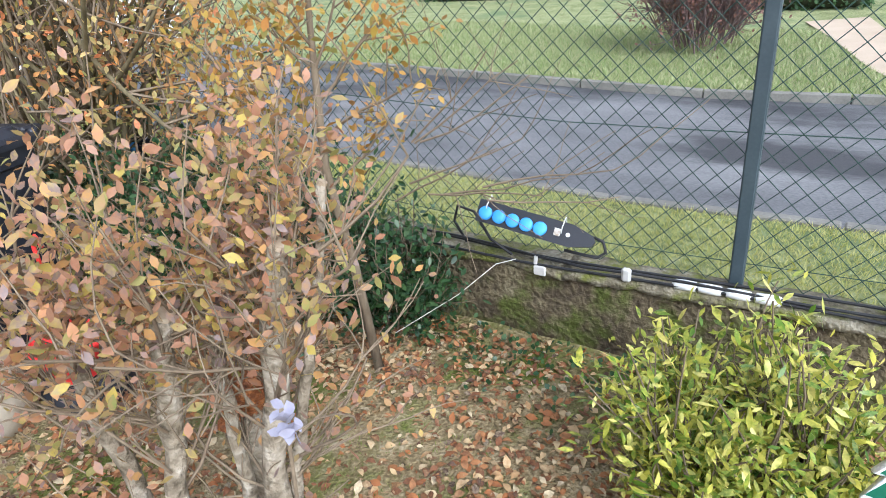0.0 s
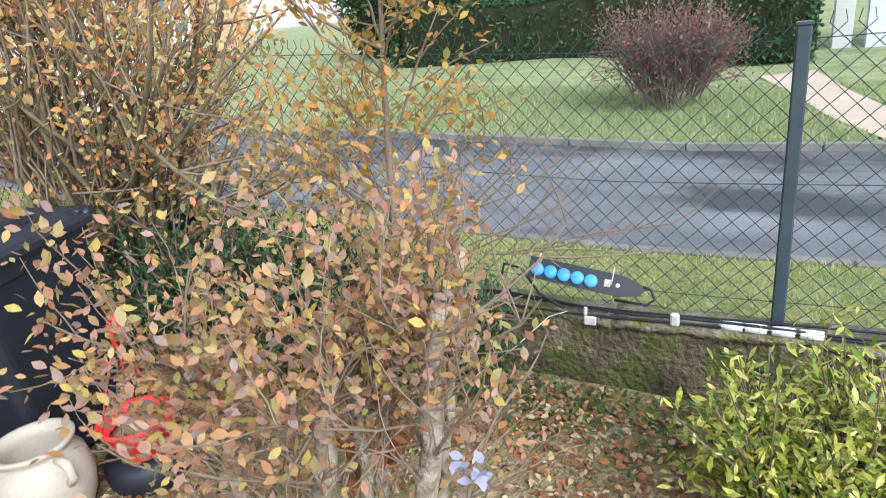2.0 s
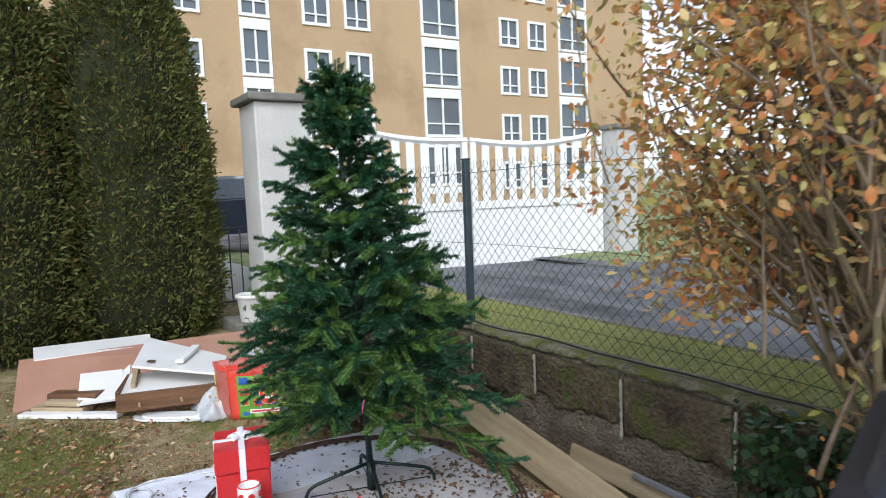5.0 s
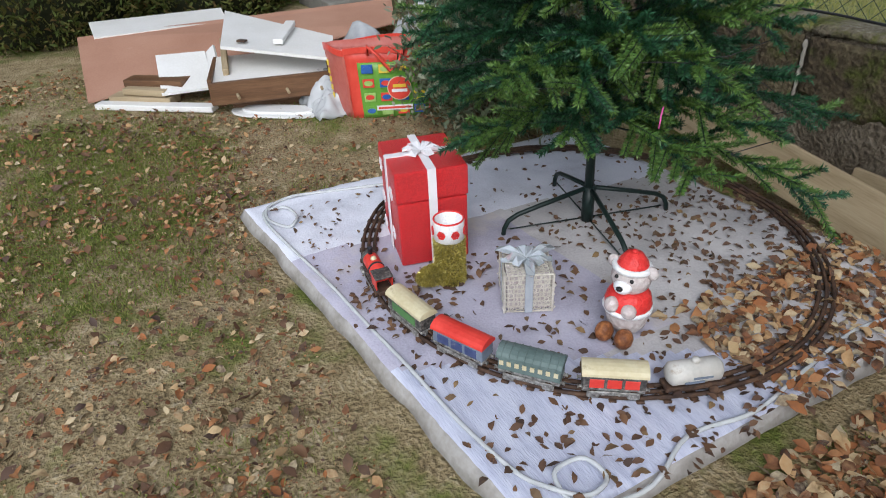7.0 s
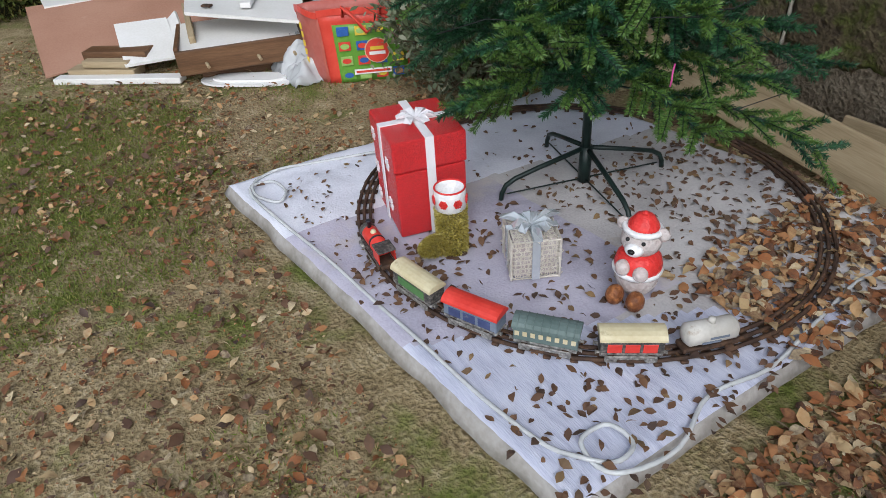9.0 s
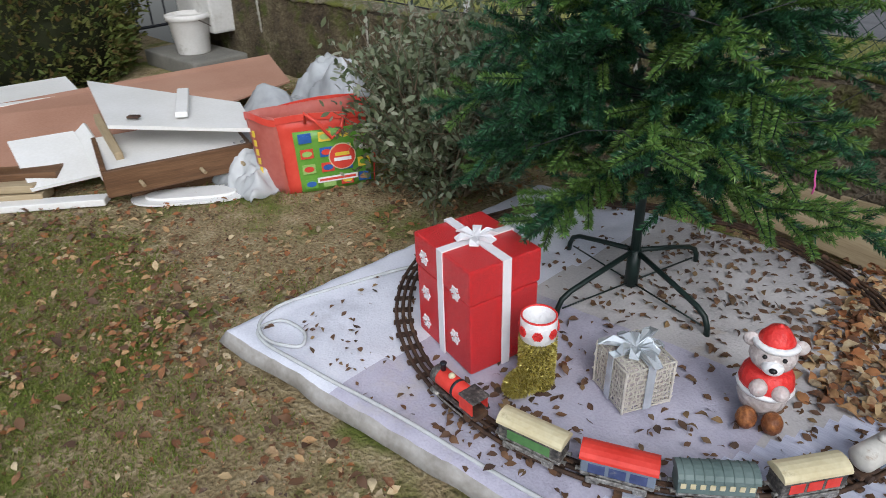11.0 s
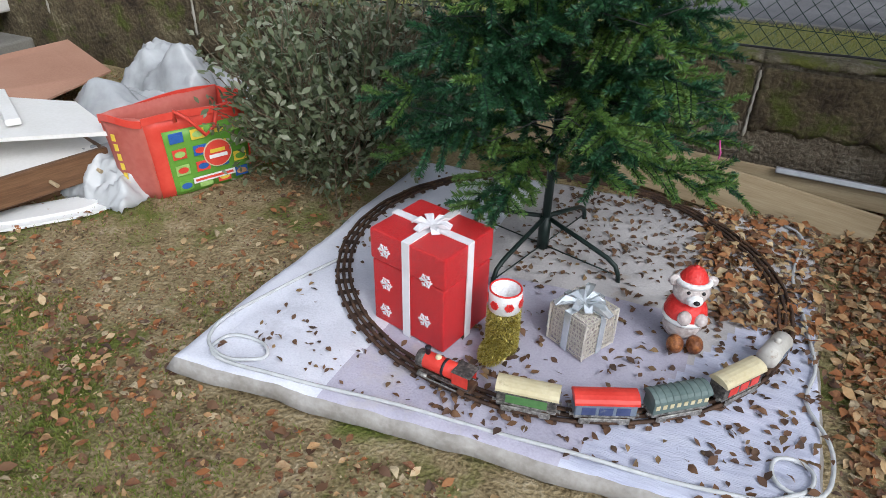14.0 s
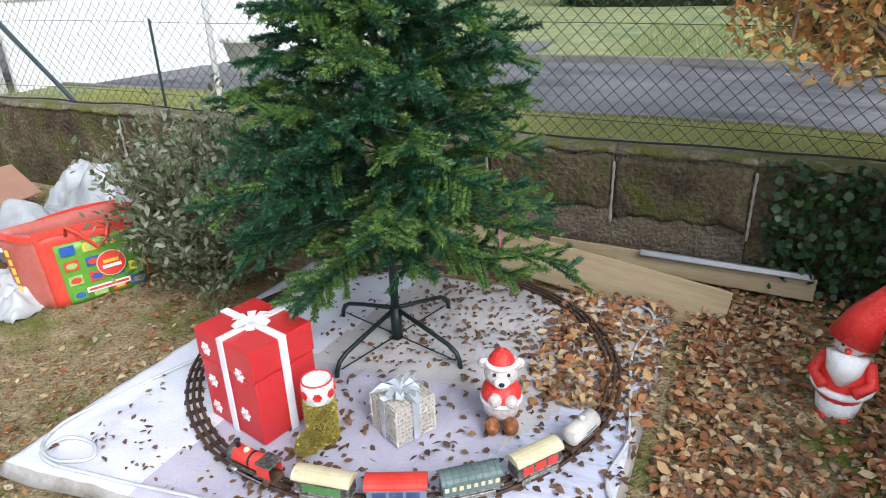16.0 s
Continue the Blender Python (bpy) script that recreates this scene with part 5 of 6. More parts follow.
BIN_Z = .09
wheelie_bin((-3.06, 1.92, BIN_Z), 17, M_BLACKPL, M_LIDPL, "black wheeled rubbish bin with leaves on its lid", 8, False)
wheelie_bin((-3.13, 1.23, .03), -90, M_BLACKPL, M_YELLOW, "wheeled recycling bin with a bright yellow lid", 0, True)
tagged(mesh("apple", *moved(lathe([(.004, .058), (.012, .064), (.026, .062), (.034, .045), (.034, .028), (.025, .01), (.012, .003), (.004, .006)], 14), pose(-2.985, 1.56, BIN_Z + 1.012) @ Matrix.Scale(.78, 4)), M_APPLE, None, True), "small red apple lying on the bin lid", "apple")
lb_at = [(-3.06 + rng.uniform(-.2, .2) - .3 * q, 1.92 + q, BIN_Z + 1.056) for q in rng.uniform(-.28, .28, 10)]
tagged(leaves("lid_leaves", lb_at, rng.normal(size=(10, 3)) * [1, 1, .1], .065, M_ORANGE, None, .8, .5, "stuff", spread=.15), "orange fallen leaves on the bin lid", "leaves")

bits = []
for i in range(6):
    z0 = .12 + .1 * i
    v = [(-.07 + .01 * math.sin(i), 0, z0), (.06, .02 * math.sin(i * 2), z0 + .02), (.055, .015 * math.cos(i), z0 + .12), (-.075, .01, z0 + .1)]
    bits.append(((v + [(x, y + .004, z) for x, y, z in v], [(0, 1, 2, 3), (7, 6, 5, 4)] + [(q, (q + 1) % 4, 4 + (q + 1) % 4, 4 + q) for q in range(4)]), M_REDPL if i % 2 else M_WHITEPL))
stripe = multi("striped_plastic_bag", bits)
stripe.matrix_basis = pose(-3.36, 1.66, -.06, 0, 12, -40)
tagged(stripe, "red and white striped plastic bag hanging beside the bin", "plastic bag")

# pots by the bin
jar = tagged(mesh("stoneware_jar", *lathe([(.09, 0), (.115, .02), (.15, .1), (.165, .18), (.15, .26), (.12, .3), (.115, .315), (.135, .33), (.138, .345), (.125, .348), (.105, .33), (.1, .3), (.12, .2), (.08, .06)], 30), M_TERRA, None, True), "cream stoneware jar with two small handles", "jar")
jar.matrix_basis = pose(-2.62, 1.66, .1)
for s in (-1, 1):
    mesh("handle", *tube([(s * .125, 0, .3), (s * .175, 0, .29), (s * .185, 0, .24), (s * .155, 0, .21)], .017, 8), M_TERRA, jar, True)
rp = thing("hanging_plant_pot", (-2.43, 1.93, .26), "red plastic hanging pot with straps and a hook", "plant pot")
mesh("pot", *lathe([(.085, 0), (.09, .01), (.115, .12), (.135, .125), (.14, .15), (.132, .152), (.118, .13), (.1, .03)], 28), M_REDPL, rp, True)
mesh("soil", *lathe([(.104, .095), (.06, .1), (.01, .102)], 20), M_SOIL, rp, True)
for k in range(3):
    a = k * 2.094 + .4
    mesh("strap", *tube([(.133 * math.cos(a), .133 * math.sin(a), .15), (.06 * math.cos(a) + .01, .06 * math.sin(a), .34), (.012, 0, .46)], .004, 6), M_REDPL, rp, True)
mesh("hook", *tube([(.012, 0, .44), (.012, 0, .52), (.02, 0, .56), (.045, 0, .575), (.065, 0, .555), (.064, 0, .535)], .008, 8), M_REDPL, rp, True)
st = tagged(mesh("pot_stand", *lathe([(.16, 0), (.17, .03), (.17, .09), (.15, .12)], 24), M_BLACKPL, None, True), "black plastic tub under the red pot", "tub")
st.matrix_basis = pose(-2.47, 1.97, .12)


# ---- power strips and cables ----
def power_strip(at, turn, label, sockets, tilt=0):
    e = thing("power_strip", at, label, "power strip", "outdoor power strips", turn)
    e.matrix_basis = pose(*at, 0, tilt, turn)
    L = .45
    mesh("housing", *moved(slab([(-L / 2, -.042), (L / 2 - .09, -.042), (L / 2 - .01, -.02), (L / 2, .0), (L / 2 - .01, .02), (L / 2 - .09, .042), (-L / 2, .042)], 0, .045), Matrix.Rotation(radians(62), 4, 'X')), M_BLACKPL, e)
    for k in range(sockets):
        cap = moved(lathe([(.0, .0), (.024, .0), (.026, .004), (.026, .01), (.021, .013), (0, .014)], 18), Matrix.Rotation(radians(62), 4, 'X') @ Matrix.Translation((-L / 2 + .035 + .053 * k, -.006, .046)))
        mesh("socket_lid", *cap, M_BLUE, e, True)
    mesh("switch", *moved(box(.085, 0, .047, .024, .028, .006, .002), Matrix.Rotation(radians(62), 4, 'X')), M_GREYTIN, e)
    mesh("rating_plate", *moved(lathe([(0, 0), (.008, 0), (.008, .003), (0, .003)], 12), Matrix.Rotation(radians(62), 4, 'X') @ Matrix.Translation((.125, 0, .046))), M_WHITEPL, e)
    for x in (-.19, .1):
        mesh("cable_tie", *tube([(x, -.035, .0), (x, -.05, .05), (x, .0, .075), (x, .035, .03)], .0018, 4), M_WHITEPL, e)
    mesh("tail_cable", *tube([(L / 2 - .01, -.02, .03), (L / 2 + .025, -.02, .025), (L / 2 + .045, -.03, -.01), (L / 2 + .02, -.04, -.035), (L / 2 - .1, -.045, -.04)], .006, 7), M_CABLE, e, True)
    return e


power_strip((-1.0, 2.99, .65), 8, "black outdoor power strip with five blue socket lids", 5, 12)
power_strip((-3.32, 2.99, .76), 12, "black outdoor power strip with blue lids among leaves", 5)
for k, (dy, dz, ph) in enumerate(((-.02, .012, 0), (.02, .01, 1.3), (-.045, .0, 2.2))):
    xs = np.arange(-10.0 if k == 0 else -1.6, 2.2, .18)
    tagged(mesh("cable", *tube([(x, 3.04 + dy + .015 * math.sin(2.3 * x + ph), float(wall_top(x)) + .012 + dz + (.022 * abs(math.sin(1.3 * x)) * abs(math.sin(3.7 * x)) if k == 0 else .006 * math.sin(3.1 * x + ph))) for x in xs], .0055, 6), M_CABLE, None, True), "black outdoor cable lying along the wall top", "cable", "wall cables")
loop = [(-1.32, 3.02, .52), (-1.38, 3.03, .6), (-1.36, 3.03, .67), (-1.28, 3.02, .66), (-1.2, 3.0, .56), (-1.1, 2.98, .52)]
tagged(mesh("cable", *tube(loop, .006, 7), M_CABLE, None, True), "black cable looping up behind the power strip", "cable", "wall cables")
tagged(mesh("white_flex", *tube([(-1.06, 2.93, .53), (-1.13, 2.9, .51), (-1.25, 2.8, .4), (-1.42, 2.6, .3)], .0018, 6), M_GREYTIN, None, True), "thin white flex plugged into the strip", "cable")
tagged(mesh("plug_bag", *joined(box(-.98, 2.968, .478, .05, .012, .04, .005), tube([(-1.0, 2.975, .5), (-1.0, 2.98, .53)], .008, 8)), M_CLEARPL), "plug wrapped in a small clear bag", "plug")
tagged(mesh("tape_wrap", *box(-.66, 3.0, .508, .035, .022, .055, .008), M_CLEARPL), "clear tape wrapped round a cable end", "tape")
for i, x in enumerate((-.46, -.38, -.29, -.2)):
    tagged(mesh("cable_coupler", *moved(lathe([(.006, -.045), (.017, -.035), (.019, 0), (.017, .035), (.006, .045)], 12), Matrix.Translation((x, 3.02, float(wall_top(x)) + .018)) @ Matrix.Rotation(radians(90), 4, 'Y')), M_WHITEPL, None, True),
           "white taped cable coupling on the wall", "coupling", "cable couplings")
sp = thing("solar_spotlight", (.24, 2.99, .47), "dark round solar spotlight on the wall", "spotlight")
mesh("head", *moved(lathe([(.02, -.03), (.055, -.02), (.06, .03), (.062, .035), (.05, .03), (.0, .028)], 22), Matrix.Translation((0, 0, .1)) @ Matrix.Rotation(radians(50), 4, 'X')), M_LIDPL, sp, True)
mesh("stem", *tube([(0, 0, -.02), (0, 0, .09)], .014, 8), M_LIDPL, sp, True)
dc = thing("tree_sign", (.13, 2.1, .55), "green tree-shaped garden sign edged in white with a star", "garden decoration", turn=-7)
dc.matrix_basis = pose(.13, 2.1, .55, 0, 0, -7) @ Matrix.Scale(.55, 4)
mesh("panel", *moved(slab([(-.16, 0), (.16, 0), (.1, .12), (.14, .12), (.07, .25), (.1, .25), (0, .42), (-.1, .25), (-.07, .25), (-.14, .12), (-.1, .12)], -.006, .006), Matrix.Translation((0, 0, .1)) @ Matrix.Rotation(radians(90), 4, 'X')), M_GREENDECO, dc)
mesh("edging", *moved(tube([(-.16, 0, 0), (-.1, .12, 0), (-.14, .12, 0), (-.07, .25, 0), (-.1, .25, 0), (0, .42, 0), (.1, .25, 0), (.07, .25, 0), (.14, .12, 0), (.1, .12, 0), (.16, 0, 0)], .014, 7, closed=True), Matrix.Translation((0, 0, .1)) @ Matrix.Rotation(radians(90), 4, 'X')), M_ACWHITE, dc, True)
mesh("star", *moved(slab([((.1 if i % 2 == 0 else .045) * math.sin(i * .6283), (.1 if i % 2 == 0 else .045) * math.cos(i * .6283)) for i in range(10)], -.012, .012), Matrix.Translation((0, 0, .56)) @ Matrix.Rotation(radians(90), 4, 'X')), M_CREAM, dc)
mesh("stake", *tube([(0, .012, -.8), (0, .012, .3)], .012, 7), M_WHITEPL, dc)
tagged(mesh("wooden_peg", *tube([(.02, 2.13, .1), (.05, 2.17, .3)], .012, 8), M_WOOD, None, True), "short pale wooden peg stuck in the soil", "peg")

# ---- planks along the wall ----
for (a, b, w, t, m, nm, lb) in (((-6.25, 2.8, .24), (-4.34, 2.62, .04), .2, .022, M_WOOD, "plank", "long weathered pine plank leaning by the wall"),
                                ((-5.2, 2.9, .12), (-4.0, 2.86, .1), .1, .03, M_WOOD, "plank", "old grey timber beam by the wall foot"),
                                ((-4.75, 2.86, .17), (-4.02, 2.83, .17), .03, .02, M_ALU, "metal_profile", "thin aluminium profile lying on a beam")):
    a, b = Vector(a), Vector(b)
    d = b - a
    ob = mesh(nm, *box(0, 0, 0, d.length, t, w, .004), m)
    ob.matrix_basis = Matrix.Translation((a + b) / 2) @ d.to_track_quat('X', 'Z').to_matrix().to_4x4() @ Matrix.Rotation(radians(-14), 4, 'X')
    tagged(ob, lb, "plank" if nm == "plank" else "metal bar")

# ---- the heap of old boards ----


def board(nm, size, m, at, rot, label, edge=None, category="board"):
    ob = mesh(nm, *box(0, 0, 0, *size, .004), m)
    ob.matrix_basis = pose(*at, *rot)
    return tagged(ob, label, category)


def quad_board(nm, corners, thick, m, label, category="board"):
    """A board through four corners, given anticlockwise from above, with chamfer-free sawn edges."""
    c = [Vector(p) for p in corners]
    nrm = (c[1] - c[0]).cross(c[3] - c[0]).normalized() * thick
    if nrm.z > 0:
        nrm = -nrm
    v = c + [p + nrm for p in c]
    f = [(0, 1, 2, 3), (7, 6, 5, 4)] + [(i, 4 + i, 4 + (i + 1) % 4, (i + 1) % 4) for i in range(4)]
    return tagged(mesh(nm, v, f, m), label, category)


quad_board("hardboard_sheet", [(-8.42, .345, .035), (-8.45, 2.48, .2), (-9.2, 2.8, .22), (-9.55, .39, .2)], .01, M_BROWNBOARD, "large brown hardboard sheet lying on the heap")
quad_board("melamine_board", [(-9.45, .5, .2), (-9.35, 1.45, .2), (-9.75, 1.5, .23), (-9.9, .5, .23)], .02, M_WHITEBOARD, "narrow white melamine board behind the brown sheet")
quad_board("melamine_board", [(-8.12, .75, .09), (-8.03, 1.05, .1), (-8.45, 1.1, .22), (-8.58, .81, .21)], .016, M_WHITEBOARD, "white melamine board leaning on timber offcuts")
quad_board("melamine_board", [(-7.8, 1.0, .08), (-7.78, 1.06, .14), (-8.45, 1.16, .25), (-8.47, 1.1, .2)], .016, M_WHITEBOARD, "narrow white melamine strip on edge")
quad_board("melamine_board", [(-7.95, 1.12, .35), (-7.44, 1.62, .31), (-7.88, 1.79, .32), (-8.86, 1.36, .37)], .018, M_WHITEBOARD, "chipped white melamine board on top of the heap")
board("timber_offcut", (.4, .12, .05), M_DARKWOOD, (-8.3, .76, .115), (0, 0, 50), "dark timber offcut under the boards")
board("timber_offcut", (.42, .12, .05), M_WOOD, (-8.28, .66, .035), (0, 0, 50), "pale timber offcut under the boards")
board("timber_offcut", (.3, .1, .04), M_WOOD, (-8.26, .69, .085), (0, 0, 46), "short pale block of timber")
board("batten", (.78, .08, .035), M_WHITEBOARD, (-8.13, .7, .018), (0, 0, 51), "white-faced batten lying on the soil")
drawer = thing("wooden_crate", (-7.9, 1.38, .1), "old dark wooden drawer box with a white base on top", "crate", turn=74)
mesh("base_sheet", *moved(box(0, 0, .105, .66, .48, .012, .003), Matrix.Rotation(radians(4), 4, 'X')), M_WHITEBOARD, drawer)
for nm, b in (("front_rail", box(0, -.25, .04, .7, .03, .13, .004)), ("back_rail", box(0, .25, .05, .68, .03, .13, .004)), ("side_rail", box(-.34, 0, .05, .025, .5, .15, .004)), ("side_rail", box(.34, 0, .04, .025, .5, .12, .004))):
    mesh(nm, *b, M_DARKWOOD, drawer)
for x in (-.2, .08, .27):
    mesh("peg", *tube([(x, -.265, .03), (x + .01, -.31, .02)], .009, 7), M_WOOD, drawer)
mesh("skid", *box(0, 0, -.06, .5, .3, .1, .01), M_DARKWOOD, drawer)
board("batten", (.06, .42, .03), M_WHITEBOARD, (-7.98, 1.52, .365), (2, 3, 62), "white batten across the top board")
tagged(mesh("hinge", *moved(box(0, 0, 0, .06, .035, .012, .003), pose(-7.95, 1.25, .36, 0, 0, 40)), M_RUST), "rusty cabinet hinge on the white board", "hinge")
board("batten", (.55, .035, .06), M_WOOD, (-8.12, 1.16, .24), (0, 6, -12), "wooden batten leaning on the crate")
tray = tagged(mesh("tray_lid", *moved(joined(slab([(.19 * math.cos(a) * (1) + (.1 if math.cos(a) > 0 else -.1), .1 * math.sin(a)) for a in np.linspace(0, 6.28, 28)[:-1]], 0, .012),
                                             slab([(.13 * math.cos(a) + (.09 if math.cos(a) > 0 else -.09), .06 * math.sin(a)) for a in np.linspace(0, 6.28, 28)[:-1]], .012, .024)), pose(-7.63, 1.31, .002, 0, 0, 50)), M_WHITEPL), "white plastic tray lid on the soil", "tray")


def crumple(nm, at, size, label, seed, height):
    bm = bmesh.new()
    bmesh.ops.create_grid(bm, x_segments=44, y_segments=36, size=1)
    for v in bm.verts:
        x, y = v.co.x, v.co.y
        r = max(abs(x), abs(y))
        h = (1 - r ** 2.5) * height * (.7 + .5 * noise.noise((x * 1.5, y * 1.5, seed))) + .045 * noise.noise((x * 5, y * 5, seed)) + .03 * abs(noise.noise((x * 9, y * 8, seed))) + .014 * noise.noise((x * 21, y * 17, seed))
        v.co = Vector((x * size[0] * (1 + .2 * noise.noise((y * 2, seed, x))), y * size[1] * (1 + .2 * noise.noise((x * 2, seed, y))), max(.004, h)))
    me = bpy.data.meshes.new(nm)
    bm.to_mesh(me)
    bm.free()
    me.materials.append(M_SHEET)
    me.polygons.foreach_set("use_smooth", [True] * len(me.polygons))
    ob = new(nm, me)
    so = ob.modifiers.new("thick", 'SOLIDIFY')
    so.thickness = .003
    ob.matrix_basis = pose(*at)
    return tagged(ob, label, "plastic sheet")


crumple("plastic_sheet", (-7.85, 2.1, 0), (.5, .34, 0), "crumpled milky plastic sheet heaped behind the bag", 2.0, .36)
crumple("plastic_sheet", (-8.0, 2.55, .0), (.38, .24, 0), "bunched clear plastic sheet against the wall", 5.0, .5)
crumple("plastic_sheet", (-7.55, 1.72, .0), (.22, .26, 0), "grey plastic sheet spilling between boards and bag", 8.0, .22)

# ---- the shopping bag ----
bag = thing("shopping_bag", (-7.27, 1.86, -.01), "red and green printed plastic shopping bag, full", "bag", turn=0)
bl = [Vector((-7.46, 1.615, 0)), Vector((-7.27, 1.645, 0)), Vector((-7.08, 2.03, 0)), Vector((-7.3, 2.1, 0))]
o = Vector((-7.27, 1.86, 0))
BH = .4


def wall_panel(nm, a, b, m, bulge=.02, flare=1.1):
    vs, fs = [], []
    for j in range(7):
        for i in range(9):
            u, v = i / 8, j / 6
            p = (a - o).lerp(b - o, u) * (1 + (flare - 1) * v)
            nrm = Vector(((b - a).y, -(b - a).x, 0)).normalized()
            p += nrm * (bulge * math.sin(math.pi * u) * (1 - .3 * v) + .008 * noise.noise((u * 4, v * 4, a.x * 9)))
            vs.append((p.x, p.y, v * BH + .012 * noise.noise((u * 3, 1, b.y * 5)) * v))
    fs = [(j * 9 + i, j * 9 + i + 1, (j + 1) * 9 + i + 1, (j + 1) * 9 + i) for j in range(6) for i in range(8)]
    ob = mesh(nm, vs, fs, m, bag, True)
    s = ob.modifiers.new("thick", 'SOLIDIFY')
    s.thickness = .004
    return vs


def tilted(u, v, a, b, off, w, h, m, nm, kind="box"):
    p = (a - o).lerp(b - o, u) * (1 + .1 * v)
    nrm = Vector(((b - a).y, -(b - a).x, 0)).normalized()
    p = p + nrm * (off + .02 * math.sin(math.pi * u) * (1 - .3 * v))
    q = nrm.to_track_quat('Z', 'Y').to_matrix().to_4x4()
    mm = Matrix.Translation((p.x, p.y, v * BH)) @ q
    bit = box(0, 0, 0, w, h, .003, .001) if kind == "box" else moved(lathe([(0, -.0015), (1, -.0015), (1, .0015), (0, .0015)], 22), Matrix.Diagonal((w, h, 1, 1)))
    return mesh(nm, *moved(bit, mm), m, bag), mm


A, B, C, Dd = bl
wall_panel("front_panel", B, C, M_BAGRED)
gv = []
for j in range(7):
    for i in range(9):
        u, v = .14 + .84 * i / 8, .05 + .77 * j / 6
        p = (B - o).lerp(C - o, u) * (1 + .1 * v)
        nrm = Vector(((C - B).y, -(C - B).x, 0)).normalized()
        p += nrm * (.008 + .02 * math.sin(math.pi * u) * (1 - .3 * v) + .008 * noise.noise((u * 4, v * 4, B.x * 9)))
        gv.append((p.x, p.y, v * BH))
gp = mesh("green_print", gv, [(j * 9 + i, j * 9 + i + 1, (j + 1) * 9 + i + 1, (j + 1) * 9 + i) for j in range(6) for i in range(8)], M_BAGGREEN, bag, True)
gp.modifiers.new("thick", 'SOLIDIFY').thickness = .003
wall_panel("side_panel", A, B, M_BAGPINK, .01)
wall_panel("back_panel", C, Dd, M_BAGRED, .01)
wall_panel("side_panel", Dd, A, M_BAGPINK, .02)
for a, b in ((A, B), (B, C), (C, Dd), (Dd, A)):
    pa, pb = (a - o) * 1.105, (b - o) * 1.105
    nrm = Vector(((b - a).y, -(b - a).x, 0)).normalized()
    pts = [pa.lerp(pb, t) + nrm * .022 * math.sin(math.pi * t) + Vector((0, 0, BH - .012 + .01 * math.sin(5 * t))) for t in np.linspace(0, 1, 7)]
    vs = [p + Vector((0, 0, -.016)) for p in pts] + [p + Vector((0, 0, .016)) for p in pts]
    ob = mesh("rim_band", vs, [(i, i + 1, 8 + i, 7 + i) for i in range(6)], M_BAGRED, bag)
    s = ob.modifiers.new("thick", 'SOLIDIFY')
    s.thickness, s.offset = .006, 0
cols = [M_BLUEPRINT, M_LEAFGREENPRINT, M_YELLOWPRINT, M_BROWNPRINT, M_LEAFGREENPRINT, M_BAGRED, M_LEAFGREENPRINT, M_WHITEPL, M_BAGRED, M_BLUEPRINT, M_LEAFGREENPRINT, M_BAGGREEN]
k = 0
for r in range(4):
    for c in range(4):
        tilted(.25 + .205 * c, .74 - .195 * r, B, C, .0165, .062, .048, (M_BLUEPRINT, M_LEAFGREENPRINT, M_YELLOWPRINT, M_BAGRED, M_BAGGREEN)[(r * 3 + c * 2) % 5], "print_tile")
        tilted(.25 + .205 * c, .74 - .195 * r, B, C, .0195, .024, .014, cols[k % 12], "print_picture", "disc")
        k += 1
disc, mm = tilted(.62, .47, B, C, .024, .062, .062, M_BAGRED, "print_disc", "disc")
tilted(.62, .47, B, C, .0225, .067, .067, M_CREAM, "print_ring", "disc")
tilted(.55, .2, B, C, .0235, .2, .028, M_WHITEPL, "print_banner")
tilted(.55, .2, B, C, .025, .18, .012, M_BAGRED, "print_bar")
for q in range(6):
    tilted(.3, .2 + .115 * q, A, B, .014, .02, .032, M_YELLOWPRINT, "print_bar")
for dz, wd, mt in ((.014, .07, M_YELLOWPRINT), (-.012, .085, M_WHITEPL)):
    mesh("print_bar", *moved(box(0, dz, .004, wd, .017, .002), mm), mt, bag)
for (a, b, sw) in ((B, C, 1),):
    for u0, u1 in ((.28, .68),):
        p0, p1 = (a - o).lerp(b - o, u0) * 1.1, (a - o).lerp(b - o, u1) * 1.1
        nrm = Vector(((b - a).y, -(b - a).x, 0)).normalized()
        top = [p0 + nrm * .03 + Vector((0, 0, BH - .03)), p0 + nrm * .03 + Vector((0, 0, BH + .02)), p0.lerp(p1, .25) + nrm * .05 + Vector((0, 0, BH - .02)), p0.lerp(p1, .6) + nrm * .05 + Vector((0, 0, BH - .11)), p0.lerp(p1, .85) + nrm * .045 + Vector((0, 0, BH - .08)), p1 + nrm * .03 + Vector((0, 0, BH - .0)), p1 + nrm * .03 + Vector((0, 0, BH - .03))]
        mesh("handle", *tube(top, .009, 6), M_BAGRED, bag, True)
mesh("lining", *moved(ball((0, 0, 0), (.11, .13, .05), 16, 9), Matrix.Translation((0, .0, BH - .1))), M_SHEET, bag, True)

